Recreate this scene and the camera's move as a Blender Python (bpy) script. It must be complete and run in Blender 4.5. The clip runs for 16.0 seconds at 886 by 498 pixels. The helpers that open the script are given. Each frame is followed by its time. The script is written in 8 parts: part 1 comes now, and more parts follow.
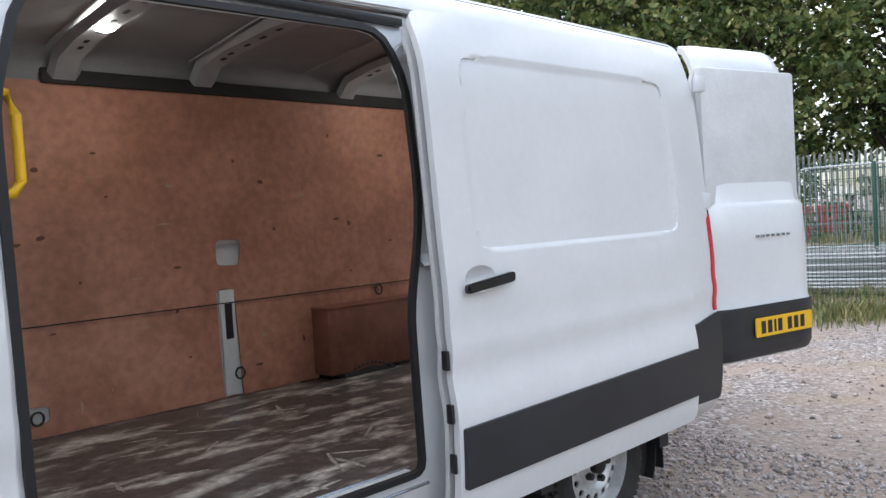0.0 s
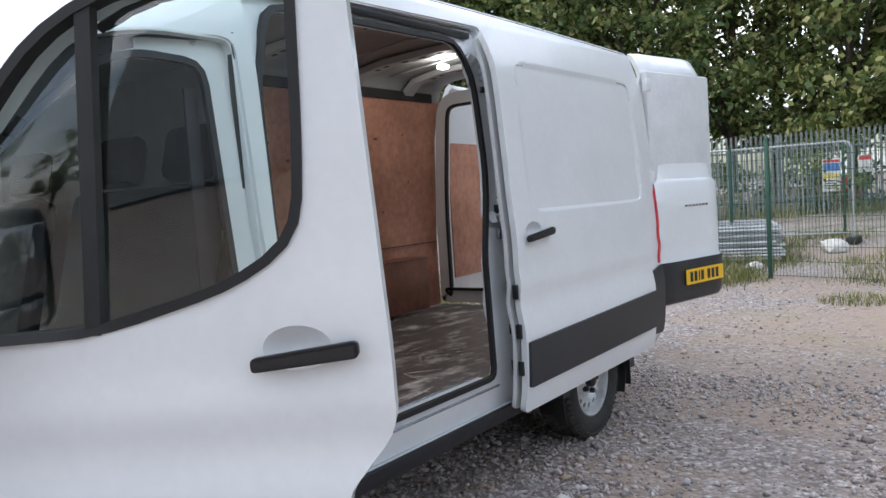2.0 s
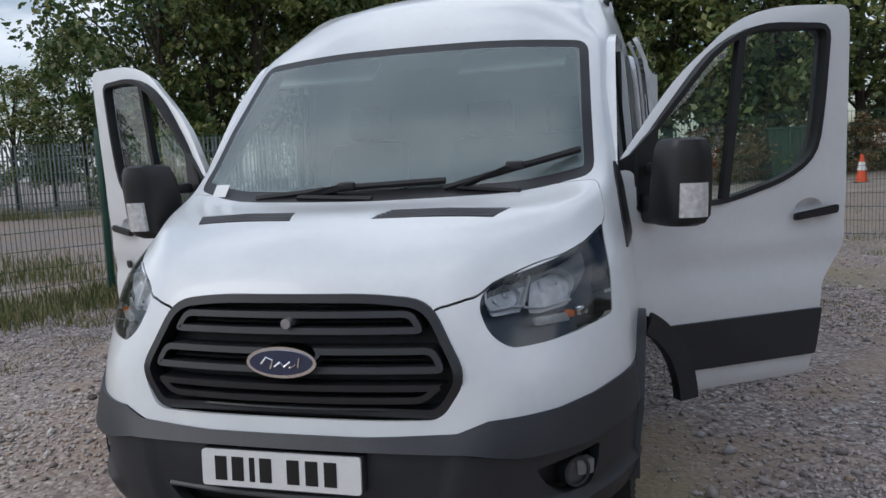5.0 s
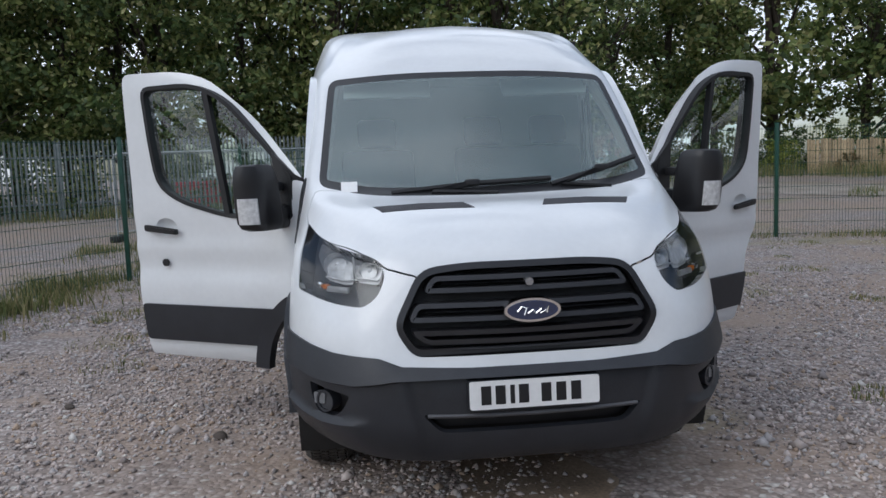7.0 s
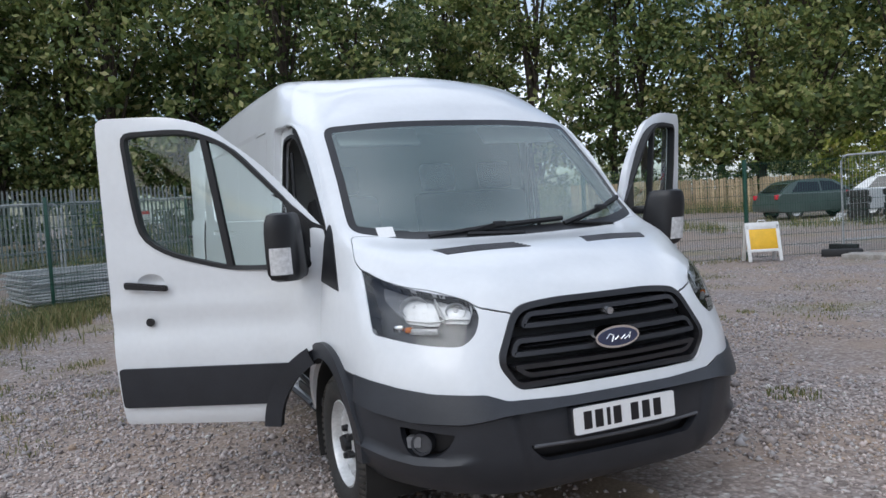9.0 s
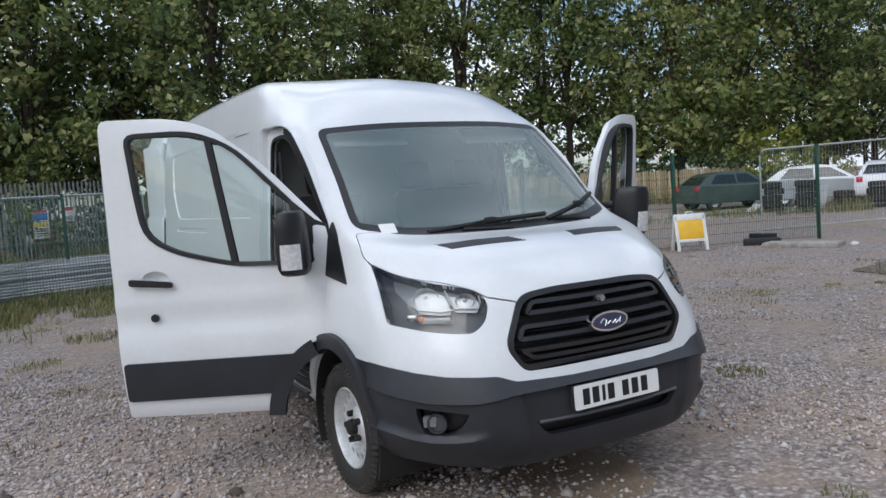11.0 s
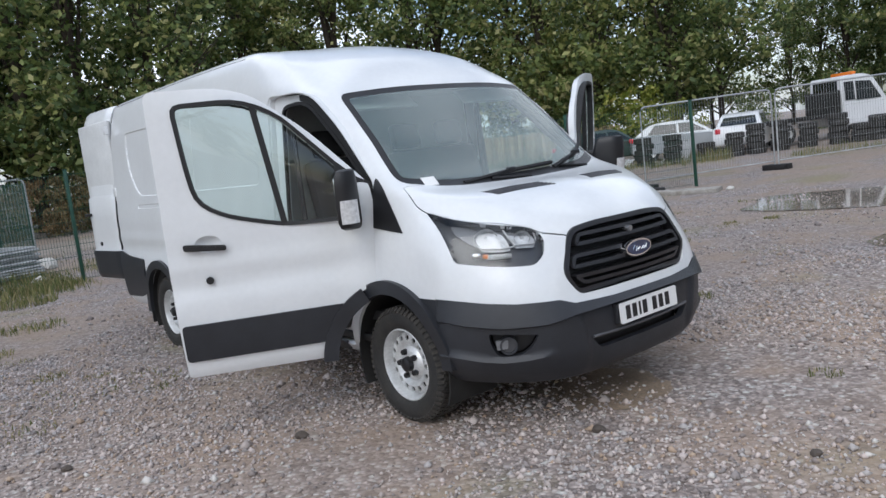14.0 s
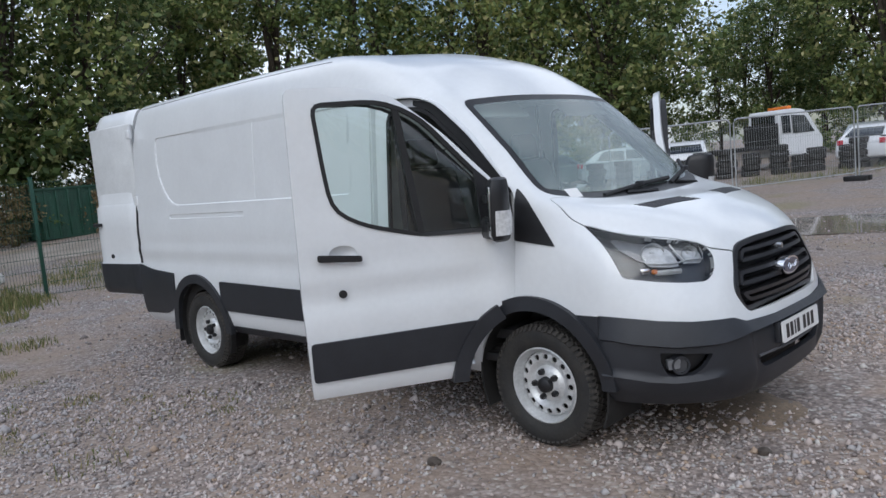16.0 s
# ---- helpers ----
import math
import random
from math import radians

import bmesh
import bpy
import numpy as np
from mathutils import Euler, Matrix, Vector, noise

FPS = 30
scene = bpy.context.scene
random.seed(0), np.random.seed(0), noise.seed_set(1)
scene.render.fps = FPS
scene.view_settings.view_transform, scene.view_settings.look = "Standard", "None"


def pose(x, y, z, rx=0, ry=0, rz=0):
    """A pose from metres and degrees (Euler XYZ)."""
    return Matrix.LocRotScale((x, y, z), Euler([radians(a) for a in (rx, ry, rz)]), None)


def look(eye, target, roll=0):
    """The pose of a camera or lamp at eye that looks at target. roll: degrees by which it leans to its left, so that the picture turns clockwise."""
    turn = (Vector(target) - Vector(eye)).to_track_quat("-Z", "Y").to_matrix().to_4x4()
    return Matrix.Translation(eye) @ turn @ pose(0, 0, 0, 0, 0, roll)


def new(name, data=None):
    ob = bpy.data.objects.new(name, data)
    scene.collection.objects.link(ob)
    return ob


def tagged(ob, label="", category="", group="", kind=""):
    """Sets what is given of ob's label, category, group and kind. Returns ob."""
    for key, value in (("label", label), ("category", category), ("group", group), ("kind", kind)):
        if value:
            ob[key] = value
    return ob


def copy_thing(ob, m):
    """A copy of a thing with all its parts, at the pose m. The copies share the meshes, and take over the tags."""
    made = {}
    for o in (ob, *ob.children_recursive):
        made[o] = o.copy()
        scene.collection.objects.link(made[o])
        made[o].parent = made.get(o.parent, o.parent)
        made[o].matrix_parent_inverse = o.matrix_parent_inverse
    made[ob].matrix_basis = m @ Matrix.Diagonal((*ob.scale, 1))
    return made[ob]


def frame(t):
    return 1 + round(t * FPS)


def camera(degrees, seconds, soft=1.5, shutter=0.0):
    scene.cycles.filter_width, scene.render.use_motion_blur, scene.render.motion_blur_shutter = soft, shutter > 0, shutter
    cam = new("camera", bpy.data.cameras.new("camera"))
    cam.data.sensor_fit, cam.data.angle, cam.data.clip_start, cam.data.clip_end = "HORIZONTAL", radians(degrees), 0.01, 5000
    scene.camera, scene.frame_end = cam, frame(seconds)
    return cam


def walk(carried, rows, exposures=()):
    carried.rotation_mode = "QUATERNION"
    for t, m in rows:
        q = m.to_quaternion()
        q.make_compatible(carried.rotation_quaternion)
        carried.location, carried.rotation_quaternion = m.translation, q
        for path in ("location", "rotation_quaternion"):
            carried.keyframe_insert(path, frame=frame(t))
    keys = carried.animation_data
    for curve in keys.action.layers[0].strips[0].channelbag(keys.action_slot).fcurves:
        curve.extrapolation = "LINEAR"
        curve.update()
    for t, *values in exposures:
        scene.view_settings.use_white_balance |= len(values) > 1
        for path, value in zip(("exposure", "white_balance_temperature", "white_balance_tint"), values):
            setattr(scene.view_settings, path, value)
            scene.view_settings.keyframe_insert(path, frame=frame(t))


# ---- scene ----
cam = camera(60.1, 16.0)
PATH = [
    (0, (3.067, 1.857, 1.524), (1.613, 3.229, 1.451), -3.4),
    (0.5, (3.248, 1.668, 1.479), (1.796, 3.04, 1.38), -4.2),
    (1, (3.275, 1.363, 1.461), (1.9, 2.81, 1.34), -4.6),
    (1.5, (3.135, 1.054, 1.459), (1.896, 2.619, 1.335), -4.6),
    (2, (2.97, 0.585, 1.494), (1.79, 2.195, 1.363), -3.7),
    (2.5, (2.822, 0.064, 1.486), (1.71, 1.72, 1.337), -3.4),
    (3, (2.494, -0.326, 1.457), (1.51, 1.405, 1.268), -4.2),
    (3.5, (2.215, -0.903, 1.447), (1.241, 0.83, 1.232), -3.1),
    (4, (1.888, -1.244, 1.445), (1.021, 0.542, 1.206), -3.0),
    (4.5, (1.482, -1.64, 1.449), (0.769, 0.213, 1.206), -2.9),
    (5, (1.082, -2.001, 1.475), (0.546, -0.087, 1.25), -2.7),
    (7.5, (-1.073, -2.956, 1.474), (-0.701, -1.002, 1.264), -2.0),
    (8, (-1.455, -2.855, 1.473), (-0.933, -0.935, 1.265), -1.6),
    (8.5, (-1.805, -2.82, 1.498), (-1.113, -0.953, 1.311), -0.8),
    (9, (-1.982, -2.68, 1.511), (-1.177, -0.853, 1.398), -3.5),
    (11.5, (-2.613, -2.815, 1.566), (-1.596, -1.098, 1.423), -3.7),
    (12, (-2.798, -2.894, 1.565), (-1.739, -1.203, 1.421), -4.0),
    (12.5, (-2.901, -2.961, 1.574), (-1.816, -1.289, 1.407), -3.8),
    (13, (-3.025, -2.973, 1.57), (-1.925, -1.312, 1.396), -4.3),
    (13.5, (-3.278, -2.863, 1.573), (-2.124, -1.243, 1.361), -5.6),
    (14, (-3.497, -2.572, 1.551), (-2.246, -1.032, 1.303), -6.9),
    (14.5, (-3.71, -2.298, 1.57), (-2.379, -0.829, 1.308), -7.1),
    (15, (-4.01, -2.033, 1.593), (-2.634, -0.605, 1.335), -6.6),
    (15.5, (-4.138, -1.762, 1.583), (-2.742, -0.349, 1.347), -6.2),
    (16, (-4.265, -1.554, 1.608), (-2.852, -0.155, 1.395), -5.3),
]
LIGHT = [(0, 1.12, 6430), (0.7, 1.16, 6430), (1.5, 1.04, 6420), (2.2, 0.8, 6350), (3.0, 0.38, 6300), (3.5, 0.14, 6300), (4.2, -0.1, 6280), (5, -0.27, 6250), (7.5, -0.15, 6100), (9, 0.03, 6100), (12.5, -0.05, 6200), (13.5, 0.0, 6200), (14.5, 0.15, 6200), (15.2, -0.08, 6150), (16, -0.12, 6100)]
walk(cam, [(t, look(eye, target, roll)) for t, eye, target, roll in PATH], [(t, stops, kelvin, 9) for t, stops, kelvin in LIGHT])
# ---------------------------------------------------------------- light
SUN_EL, SUN_AZ = 40.0, 240.0
world = bpy.data.worlds.new("sky")
scene.world = world
world.use_nodes = True
wn = world.node_tree
wn.nodes.clear()
w_out = wn.nodes.new("ShaderNodeOutputWorld")
w_bg = wn.nodes.new("ShaderNodeBackground")
w_sky = wn.nodes.new("ShaderNodeTexSky")
w_sky.sky_type = "NISHITA"
w_sky.sun_disc = False
w_sky.sun_elevation, w_sky.sun_rotation = radians(SUN_EL), radians(SUN_AZ)
w_sky.air_density, w_sky.dust_density = 1.0, 1.5
w_map = wn.nodes.new("ShaderNodeTexCoord")
w_scale = wn.nodes.new("ShaderNodeMapping")
w_scale.inputs["Scale"].default_value = (1.0, 1.0, 2.2)
w_noise = wn.nodes.new("ShaderNodeTexNoise")
w_noise.inputs["Scale"].default_value = 2.1
w_noise.inputs["Detail"].default_value = 7.0
w_noise.inputs["Roughness"].default_value = 0.55
w_ramp = wn.nodes.new("ShaderNodeValToRGB")
w_ramp.color_ramp.elements[0].position, w_ramp.color_ramp.elements[1].position = 0.42, 0.56
w_mix = wn.nodes.new("ShaderNodeMix")
w_mix.data_type = "RGBA"
w_mix.inputs[7].default_value = (10.5, 10.9, 11.8, 1)
wn.links.new(w_map.outputs["Generated"], w_scale.inputs["Vector"])
wn.links.new(w_scale.outputs[0], w_noise.inputs["Vector"])
wn.links.new(w_noise.outputs["Fac"], w_ramp.inputs[0])
wn.links.new(w_ramp.outputs[0], w_mix.inputs[0])
wn.links.new(w_sky.outputs[0], w_mix.inputs[6])
# an overcast sky is brighter overhead than near the horizon
w_sep = wn.nodes.new("ShaderNodeSeparateXYZ")
w_up = wn.nodes.new("ShaderNodeMapRange")
w_up.inputs["To Min"].default_value, w_up.inputs["To Max"].default_value = 0.76, 1.0
w_grad = wn.nodes.new("ShaderNodeMix")
w_grad.data_type, w_grad.blend_type = "RGBA", "MULTIPLY"
w_grad.inputs[0].default_value = 1.0
wn.links.new(w_map.outputs["Generated"], w_sep.inputs[0])
wn.links.new(w_sep.outputs["Z"], w_up.inputs["Value"])
wn.links.new(w_mix.outputs[2], w_grad.inputs[6])
wn.links.new(w_up.outputs[0], w_grad.inputs[7])
wn.links.new(w_grad.outputs[2], w_bg.inputs["Color"])
wn.links.new(w_bg.outputs[0], w_out.inputs["Surface"])
w_bg.inputs["Strength"].default_value = 0.15
sun = new("sun", bpy.data.lights.new("sun", "SUN"))
sun.data.energy, sun.data.angle, sun.data.color = 0.75, radians(35), (1.0, 0.96, 0.9)
_a = radians(SUN_AZ)
sun.matrix_world = look((0, 0, 30), Vector((0, 0, 30)) - Vector((math.sin(_a) * math.cos(radians(SUN_EL)), math.cos(_a) * math.cos(radians(SUN_EL)), math.sin(radians(SUN_EL)))))


# ---------------------------------------------------------------- materials
def mat(name, col, rough=0.5, metal=0.0, coat=0.0, var=0.0, vscale=6.0, col2=None, bump=0.0, bscale=40.0, spec=0.5, fine=0.0, fscale=80.0, detail=6.0, objvar=0.0, trans=0.0, emit=0.0):
    """A node material: two scales of colour variation, relief, gloss."""
    m = bpy.data.materials.new(name)
    m.use_nodes = True
    n, l = m.node_tree.nodes, m.node_tree.links
    b = n["Principled BSDF"]
    b.inputs["Roughness"].default_value, b.inputs["Metallic"].default_value = rough, metal
    b.inputs["Coat Weight"].default_value, b.inputs["Coat Roughness"].default_value = coat, 0.06
    b.inputs["Specular IOR Level"].default_value = spec
    b.inputs["Transmission Weight"].default_value = trans
    b.inputs["Base Color"].default_value = (*col, 1)
    tc = n.new("ShaderNodeTexCoord")
    last = None
    if var or col2:
        t = n.new("ShaderNodeTexNoise")
        t.inputs["Scale"].default_value, t.inputs["Detail"].default_value, t.inputs["Roughness"].default_value = vscale, detail, 0.6
        l.new(tc.outputs["Object"], t.inputs["Vector"])
        r = n.new("ShaderNodeValToRGB")
        r.color_ramp.elements[0].position, r.color_ramp.elements[1].position = 0.36, 0.64
        c2 = col2 or tuple(c * (1 - var) for c in col)
        r.color_ramp.elements[0].color, r.color_ramp.elements[1].color = (*c2, 1), (*col, 1)
        l.new(t.outputs["Fac"], r.inputs[0])
        last = r.outputs[0]
    if fine:
        t2 = n.new("ShaderNodeTexNoise")
        t2.inputs["Scale"].default_value, t2.inputs["Detail"].default_value = fscale, 4.0
        l.new(tc.outputs["Object"], t2.inputs["Vector"])
        mr = n.new("ShaderNodeMapRange")
        mr.inputs["From Min"].default_value, mr.inputs["From Max"].default_value = 0.3, 0.7
        mr.inputs["To Min"].default_value, mr.inputs["To Max"].default_value = 1 - fine, 1 + fine * 0.6
        l.new(t2.outputs["Fac"], mr.inputs["Value"])
        mx = n.new("ShaderNodeMix")
        mx.data_type, mx.blend_type = "RGBA", "MULTIPLY"
        mx.inputs[0].default_value = 1.0
        if last:
            l.new(last, mx.inputs[6])
        else:
            mx.inputs[6].default_value = (*col, 1)
        l.new(mr.outputs[0], mx.inputs[7])
        last = mx.outputs[2]
    if objvar:
        oi = n.new("ShaderNodeObjectInfo")
        mr = n.new("ShaderNodeMapRange")
        mr.inputs["To Min"].default_value, mr.inputs["To Max"].default_value = 1 - objvar, 1 + objvar
        l.new(oi.outputs["Random"], mr.inputs["Value"])
        mx = n.new("ShaderNodeMix")
        mx.data_type, mx.blend_type = "RGBA", "MULTIPLY"
        mx.inputs[0].default_value = 1.0
        if last:
            l.new(last, mx.inputs[6])
        else:
            mx.inputs[6].default_value = (*col, 1)
        l.new(mr.outputs[0], mx.inputs[7])
        last = mx.outputs[2]
    if last:
        l.new(last, b.inputs["Base Color"])
    if bump:
        t3 = n.new("ShaderNodeTexNoise")
        t3.inputs["Scale"].default_value, t3.inputs["Detail"].default_value = bscale, 5.0
        l.new(tc.outputs["Object"], t3.inputs["Vector"])
        bp = n.new("ShaderNodeBump")
        bp.inputs["Strength"].default_value, bp.inputs["Distance"].default_value = min(1.0, bump), 0.01
        l.new(t3.outputs["Fac"], bp.inputs["Height"])
        l.new(bp.outputs[0], b.inputs["Normal"])
    if emit:
        b.inputs["Emission Color"].default_value = (*col, 1)
        b.inputs["Emission Strength"].default_value = emit
    return m


def glass(name, tint, rough=0.0, ior=1.8, film=0.0):
    """Thin car glass: mostly clear with a tint, reflecting by Fresnel."""
    m = bpy.data.materials.new(name)
    m.use_nodes = True
    n, l = m.node_tree.nodes, m.node_tree.links
    n.clear()
    o = n.new("ShaderNodeOutputMaterial")
    mixs = n.new("ShaderNodeMixShader")
    tr = n.new("ShaderNodeBsdfTransparent")
    tr.inputs[0].default_value = (*tint, 1)
    gl = n.new("ShaderNodeBsdfGlossy")
    gl.inputs["Roughness"].default_value = rough
    fr = n.new("ShaderNodeFresnel")
    fr.inputs[0].default_value = ior
    l.new(fr.outputs[0], mixs.inputs[0])
    if film:
        # a pale diffuse film: dust, with sky haze on the glass painted in
        df = n.new("ShaderNodeBsdfDiffuse")
        df.inputs[0].default_value = (0.36, 0.47, 0.46, 1)
        haze_noise = n.new("ShaderNodeTexNoise")
        haze_noise.inputs["Scale"].default_value = 3.0
        dm = n.new("ShaderNodeMapRange")
        dm.inputs["To Min"].default_value, dm.inputs["To Max"].default_value = film * 0.7, film * 1.3
        l.new(haze_noise.outputs["Fac"], dm.inputs["Value"])
        fm = n.new("ShaderNodeMixShader")
        l.new(dm.outputs[0], fm.inputs[0])
        l.new(tr.outputs[0], fm.inputs[1])
        l.new(df.outputs[0], fm.inputs[2])
        l.new(fm.outputs[0], mixs.inputs[1])
    else:
        l.new(tr.outputs[0], mixs.inputs[1])
    l.new(gl.outputs[0], mixs.inputs[2])
    l.new(mixs.outputs[0], o.inputs[0])
    return m


WHITE = mat("white_paint", (0.75, 0.765, 0.775), 0.3, coat=0.6, var=0.05, vscale=2.5, fine=0.02, fscale=30)
PLASTIC = mat("dark_grey_plastic", (0.026, 0.028, 0.034), 0.45, spec=0.5, var=0.25, vscale=5, fine=0.12, fscale=160, bump=0.12, bscale=500)
GREYP = mat("mid_grey_plastic", (0.10, 0.10, 0.108), 0.5, var=0.2)
BLACK = mat("black_plastic", (0.016, 0.016, 0.018), 0.42, var=0.3, vscale=8, bump=0.08, bscale=300)
RUBBER = mat("black_rubber", (0.014, 0.014, 0.015), 0.65, var=0.3, vscale=20)
TYRE = mat("tyre_rubber", (0.021, 0.021, 0.021), 0.75, col2=(0.036, 0.033, 0.029), vscale=9, bump=0.2, bscale=120, fine=0.2)
TREAD = mat("dusty_tread_rubber", (0.075, 0.068, 0.06), 0.9, col2=(0.04, 0.037, 0.034), vscale=14, fine=0.25, fscale=60)
STEEL = mat("silver_wheel_paint", (0.74, 0.75, 0.75), 0.34, metal=0.35, var=0.25, vscale=12, fine=0.1)
CHROME = mat("chrome", (0.85, 0.85, 0.86), 0.08, metal=1.0)
MIRROR = mat("mirror_glass", (0.62, 0.64, 0.66), 0.02, metal=1.0)
BLUE = mat("dark_blue_enamel", (0.03, 0.04, 0.09), 0.2, coat=0.8)
GLASS = glass("window_glass", (0.85, 0.97, 0.94), 0.0, 1.8)
SCREEN = glass("windscreen_glass", (0.70, 0.84, 0.79), 0.26, 2.1, 0.27)
CLEAR = glass("clear_lens", (0.94, 0.95, 0.96), 0.03, 1.55)
LAMPPL = mat("lamp_plate", (0.66, 0.67, 0.68), 0.38, metal=0.45, var=0.2, vscale=18, fine=0.15, fscale=45, bump=0.6, bscale=28)
LAMPIN = mat("lamp_reflector", (0.66, 0.67, 0.68), 0.4, metal=0.6, fine=0.15, fscale=60)
LAMPDK = mat("lamp_bezel", (0.065, 0.067, 0.073), 0.25, var=0.2)
LAMPMID = mat("lamp_satin_bowl", (0.20, 0.205, 0.215), 0.3, metal=0.3, fine=0.12, fscale=50)
AMBER = mat("amber_lens", (0.75, 0.20, 0.03), 0.2)
RED = mat("red_lens", (0.62, 0.03, 0.05), 0.18, coat=0.6)
YELLOW = mat("yellow_plate", (0.85, 0.50, 0.02), 0.35, fine=0.05)
YGRAB = mat("yellow_plastic", (0.86, 0.48, 0.01), 0.4, fine=0.05)
PLATEW = mat("white_plate", (0.80, 0.80, 0.79), 0.3, fine=0.03)
INK = mat("black_ink", (0.012, 0.012, 0.014), 0.4)
BADGE = mat("badge_silver", (0.45, 0.46, 0.48), 0.25, metal=0.8)
PLY = mat("brown_ply", (0.52, 0.255, 0.17), 0.5, col2=(0.37, 0.165, 0.105), vscale=2.2, fine=0.2, fscale=22, bump=0.12, bscale=60)
PLY2 = mat("dark_red_ply", (0.25, 0.10, 0.062), 0.5, col2=(0.17, 0.064, 0.042), vscale=3, fine=0.18, fscale=22)
CARGOFLOOR = mat("worn_ply_floor", (0.09, 0.076, 0.067), 0.38, col2=(0.62, 0.57, 0.50), vscale=3.4, fine=0.4, fscale=24, bump=0.2, bscale=50, detail=12)
_ramp = [q for q in CARGOFLOOR.node_tree.nodes if q.type == "VALTORGB"][0].color_ramp
_ramp.elements[0].position, _ramp.elements[1].position = 0.34, 0.50
# the wear runs lengthwise, as loads were dragged in and out
_n, _l = CARGOFLOOR.node_tree.nodes, CARGOFLOOR.node_tree.links
_tc = [q for q in _n if q.type == "TEX_COORD"][0]
_mp = _n.new("ShaderNodeMapping")
_mp.inputs["Scale"].default_value = (1.7, 0.75, 1.0)
_mp.inputs["Rotation"].default_value = (0, 0, 0.25)
_l.new(_tc.outputs["Object"], _mp.inputs["Vector"])
for q in _n:
    if q.type == "TEX_NOISE" and q.inputs["Scale"].default_value < 10:
        _l.new(_mp.outputs[0], q.inputs["Vector"])
CABIN = mat("cabin_trim", (0.035, 0.035, 0.038), 0.7, var=0.25, vscale=5)
SEAT = mat("seat_cloth", (0.03, 0.031, 0.035), 0.9, var=0.3, vscale=15)
HEADLINE = mat("headliner", (0.36, 0.37, 0.36), 0.9, var=0.1)
PRIMER = mat("inner_white_paint", (0.66, 0.67, 0.67), 0.45, var=0.12, vscale=4, fine=0.06)
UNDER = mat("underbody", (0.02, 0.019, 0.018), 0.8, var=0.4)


# ---------------------------------------------------------------- mesh helpers
def part(name, bm, material, parent=None, label="", smooth=True, kind=""):
    """Links a bmesh as one mesh object under a thing or part."""
    me = bpy.data.meshes.new(name)
    if smooth:
        for f in bm.faces:
            f.smooth = True
    bm.to_mesh(me)
    bm.free()
    me.materials.append(material)
    if smooth:
        me.set_sharp_from_angle(angle=radians(38))
    ob = new(name, me)
    if parent:
        ob.parent = parent
    tagged(ob, label=label, kind=kind)
    return ob


def group_at(name, m=None, parent=None):
    e = new(name)
    e.empty_display_size = 0.1
    if m is not None:
        e.matrix_basis = m
    if parent:
        e.parent = parent
    return e


def box(bm, cx, cy, cz, sx, sy, sz, m=None, bev=0.0):
    r = bmesh.ops.create_cube(bm, size=1.0, matrix=(m or Matrix()) @ Matrix.Translation((cx, cy, cz)) @ Matrix.Diagonal((sx, sy, sz, 1)))
    if bev:
        es = list({e for v in r["verts"] for e in v.link_edges})
        bmesh.ops.bevel(bm, geom=es, offset=bev, segments=2, affect="EDGES", profile=0.5)
    return bm


def tube(bm, pts, r, seg=8, closed=False):
    """A round bar along points."""
    pts = [Vector(p) for p in pts]
    rings = []
    n = len(pts)
    for i, p in enumerate(pts):
        a = pts[i - 1] if (i > 0 or closed) else pts[i]
        b = pts[(i + 1) % n] if (i < n - 1 or closed) else pts[i]
        d = (b - a).normalized()
        up = Vector((0, 0, 1)) if abs(d.z) < 0.9 else Vector((1, 0, 0))
        x = d.cross(up).normalized()
        y = x.cross(d)
        rings.append([bm.verts.new(p + r * (math.cos(2 * math.pi * k / seg) * x + math.sin(2 * math.pi * k / seg) * y)) for k in range(seg)])
    m = n if closed else n - 1
    for i in range(m):
        A, B = rings[i], rings[(i + 1) % n]
        for k in range(seg):
            bm.faces.new((A[k], A[(k + 1) % seg], B[(k + 1) % seg], B[k]))
    if not closed:
        bm.faces.new(rings[0][::-1])
        bm.faces.new(rings[-1])
    return bm


def prism(bm, poly, fn, d0, d1):
    """A slab: the outline poly (a, b), carried by fn(a, b, depth) from depth d0 to d1."""
    A = [bm.verts.new(fn(a, b, d0)) for a, b in poly]
    B = [bm.verts.new(fn(a, b, d1)) for a, b in poly]
    n = len(poly)
    bm.faces.new(A[::-1])
    bm.faces.new(B)
    for i in range(n):
        bm.faces.new((A[i], A[(i + 1) % n], B[(i + 1) % n], B[i]))
    bmesh.ops.recalc_face_normals(bm, faces=bm.faces[:])
    return bm


def ring_strip(bm, poly, width, fn, d0, d1):
    """A frame that follows a closed outline, width wide inwards."""
    inner = inset(poly, width)
    n = len(poly)
    V = [[bm.verts.new(fn(a, b, d)) for a, b in P] for P in (poly, inner) for d in (d0, d1)]
    for i in range(n):
        j = (i + 1) % n
        for A, B in ((V[0], V[1]), (V[1], V[3]), (V[3], V[2]), (V[2], V[0])):
            bm.faces.new((A[i], A[j], B[j], B[i]))
    bmesh.ops.recalc_face_normals(bm, faces=bm.faces[:])
    return bm


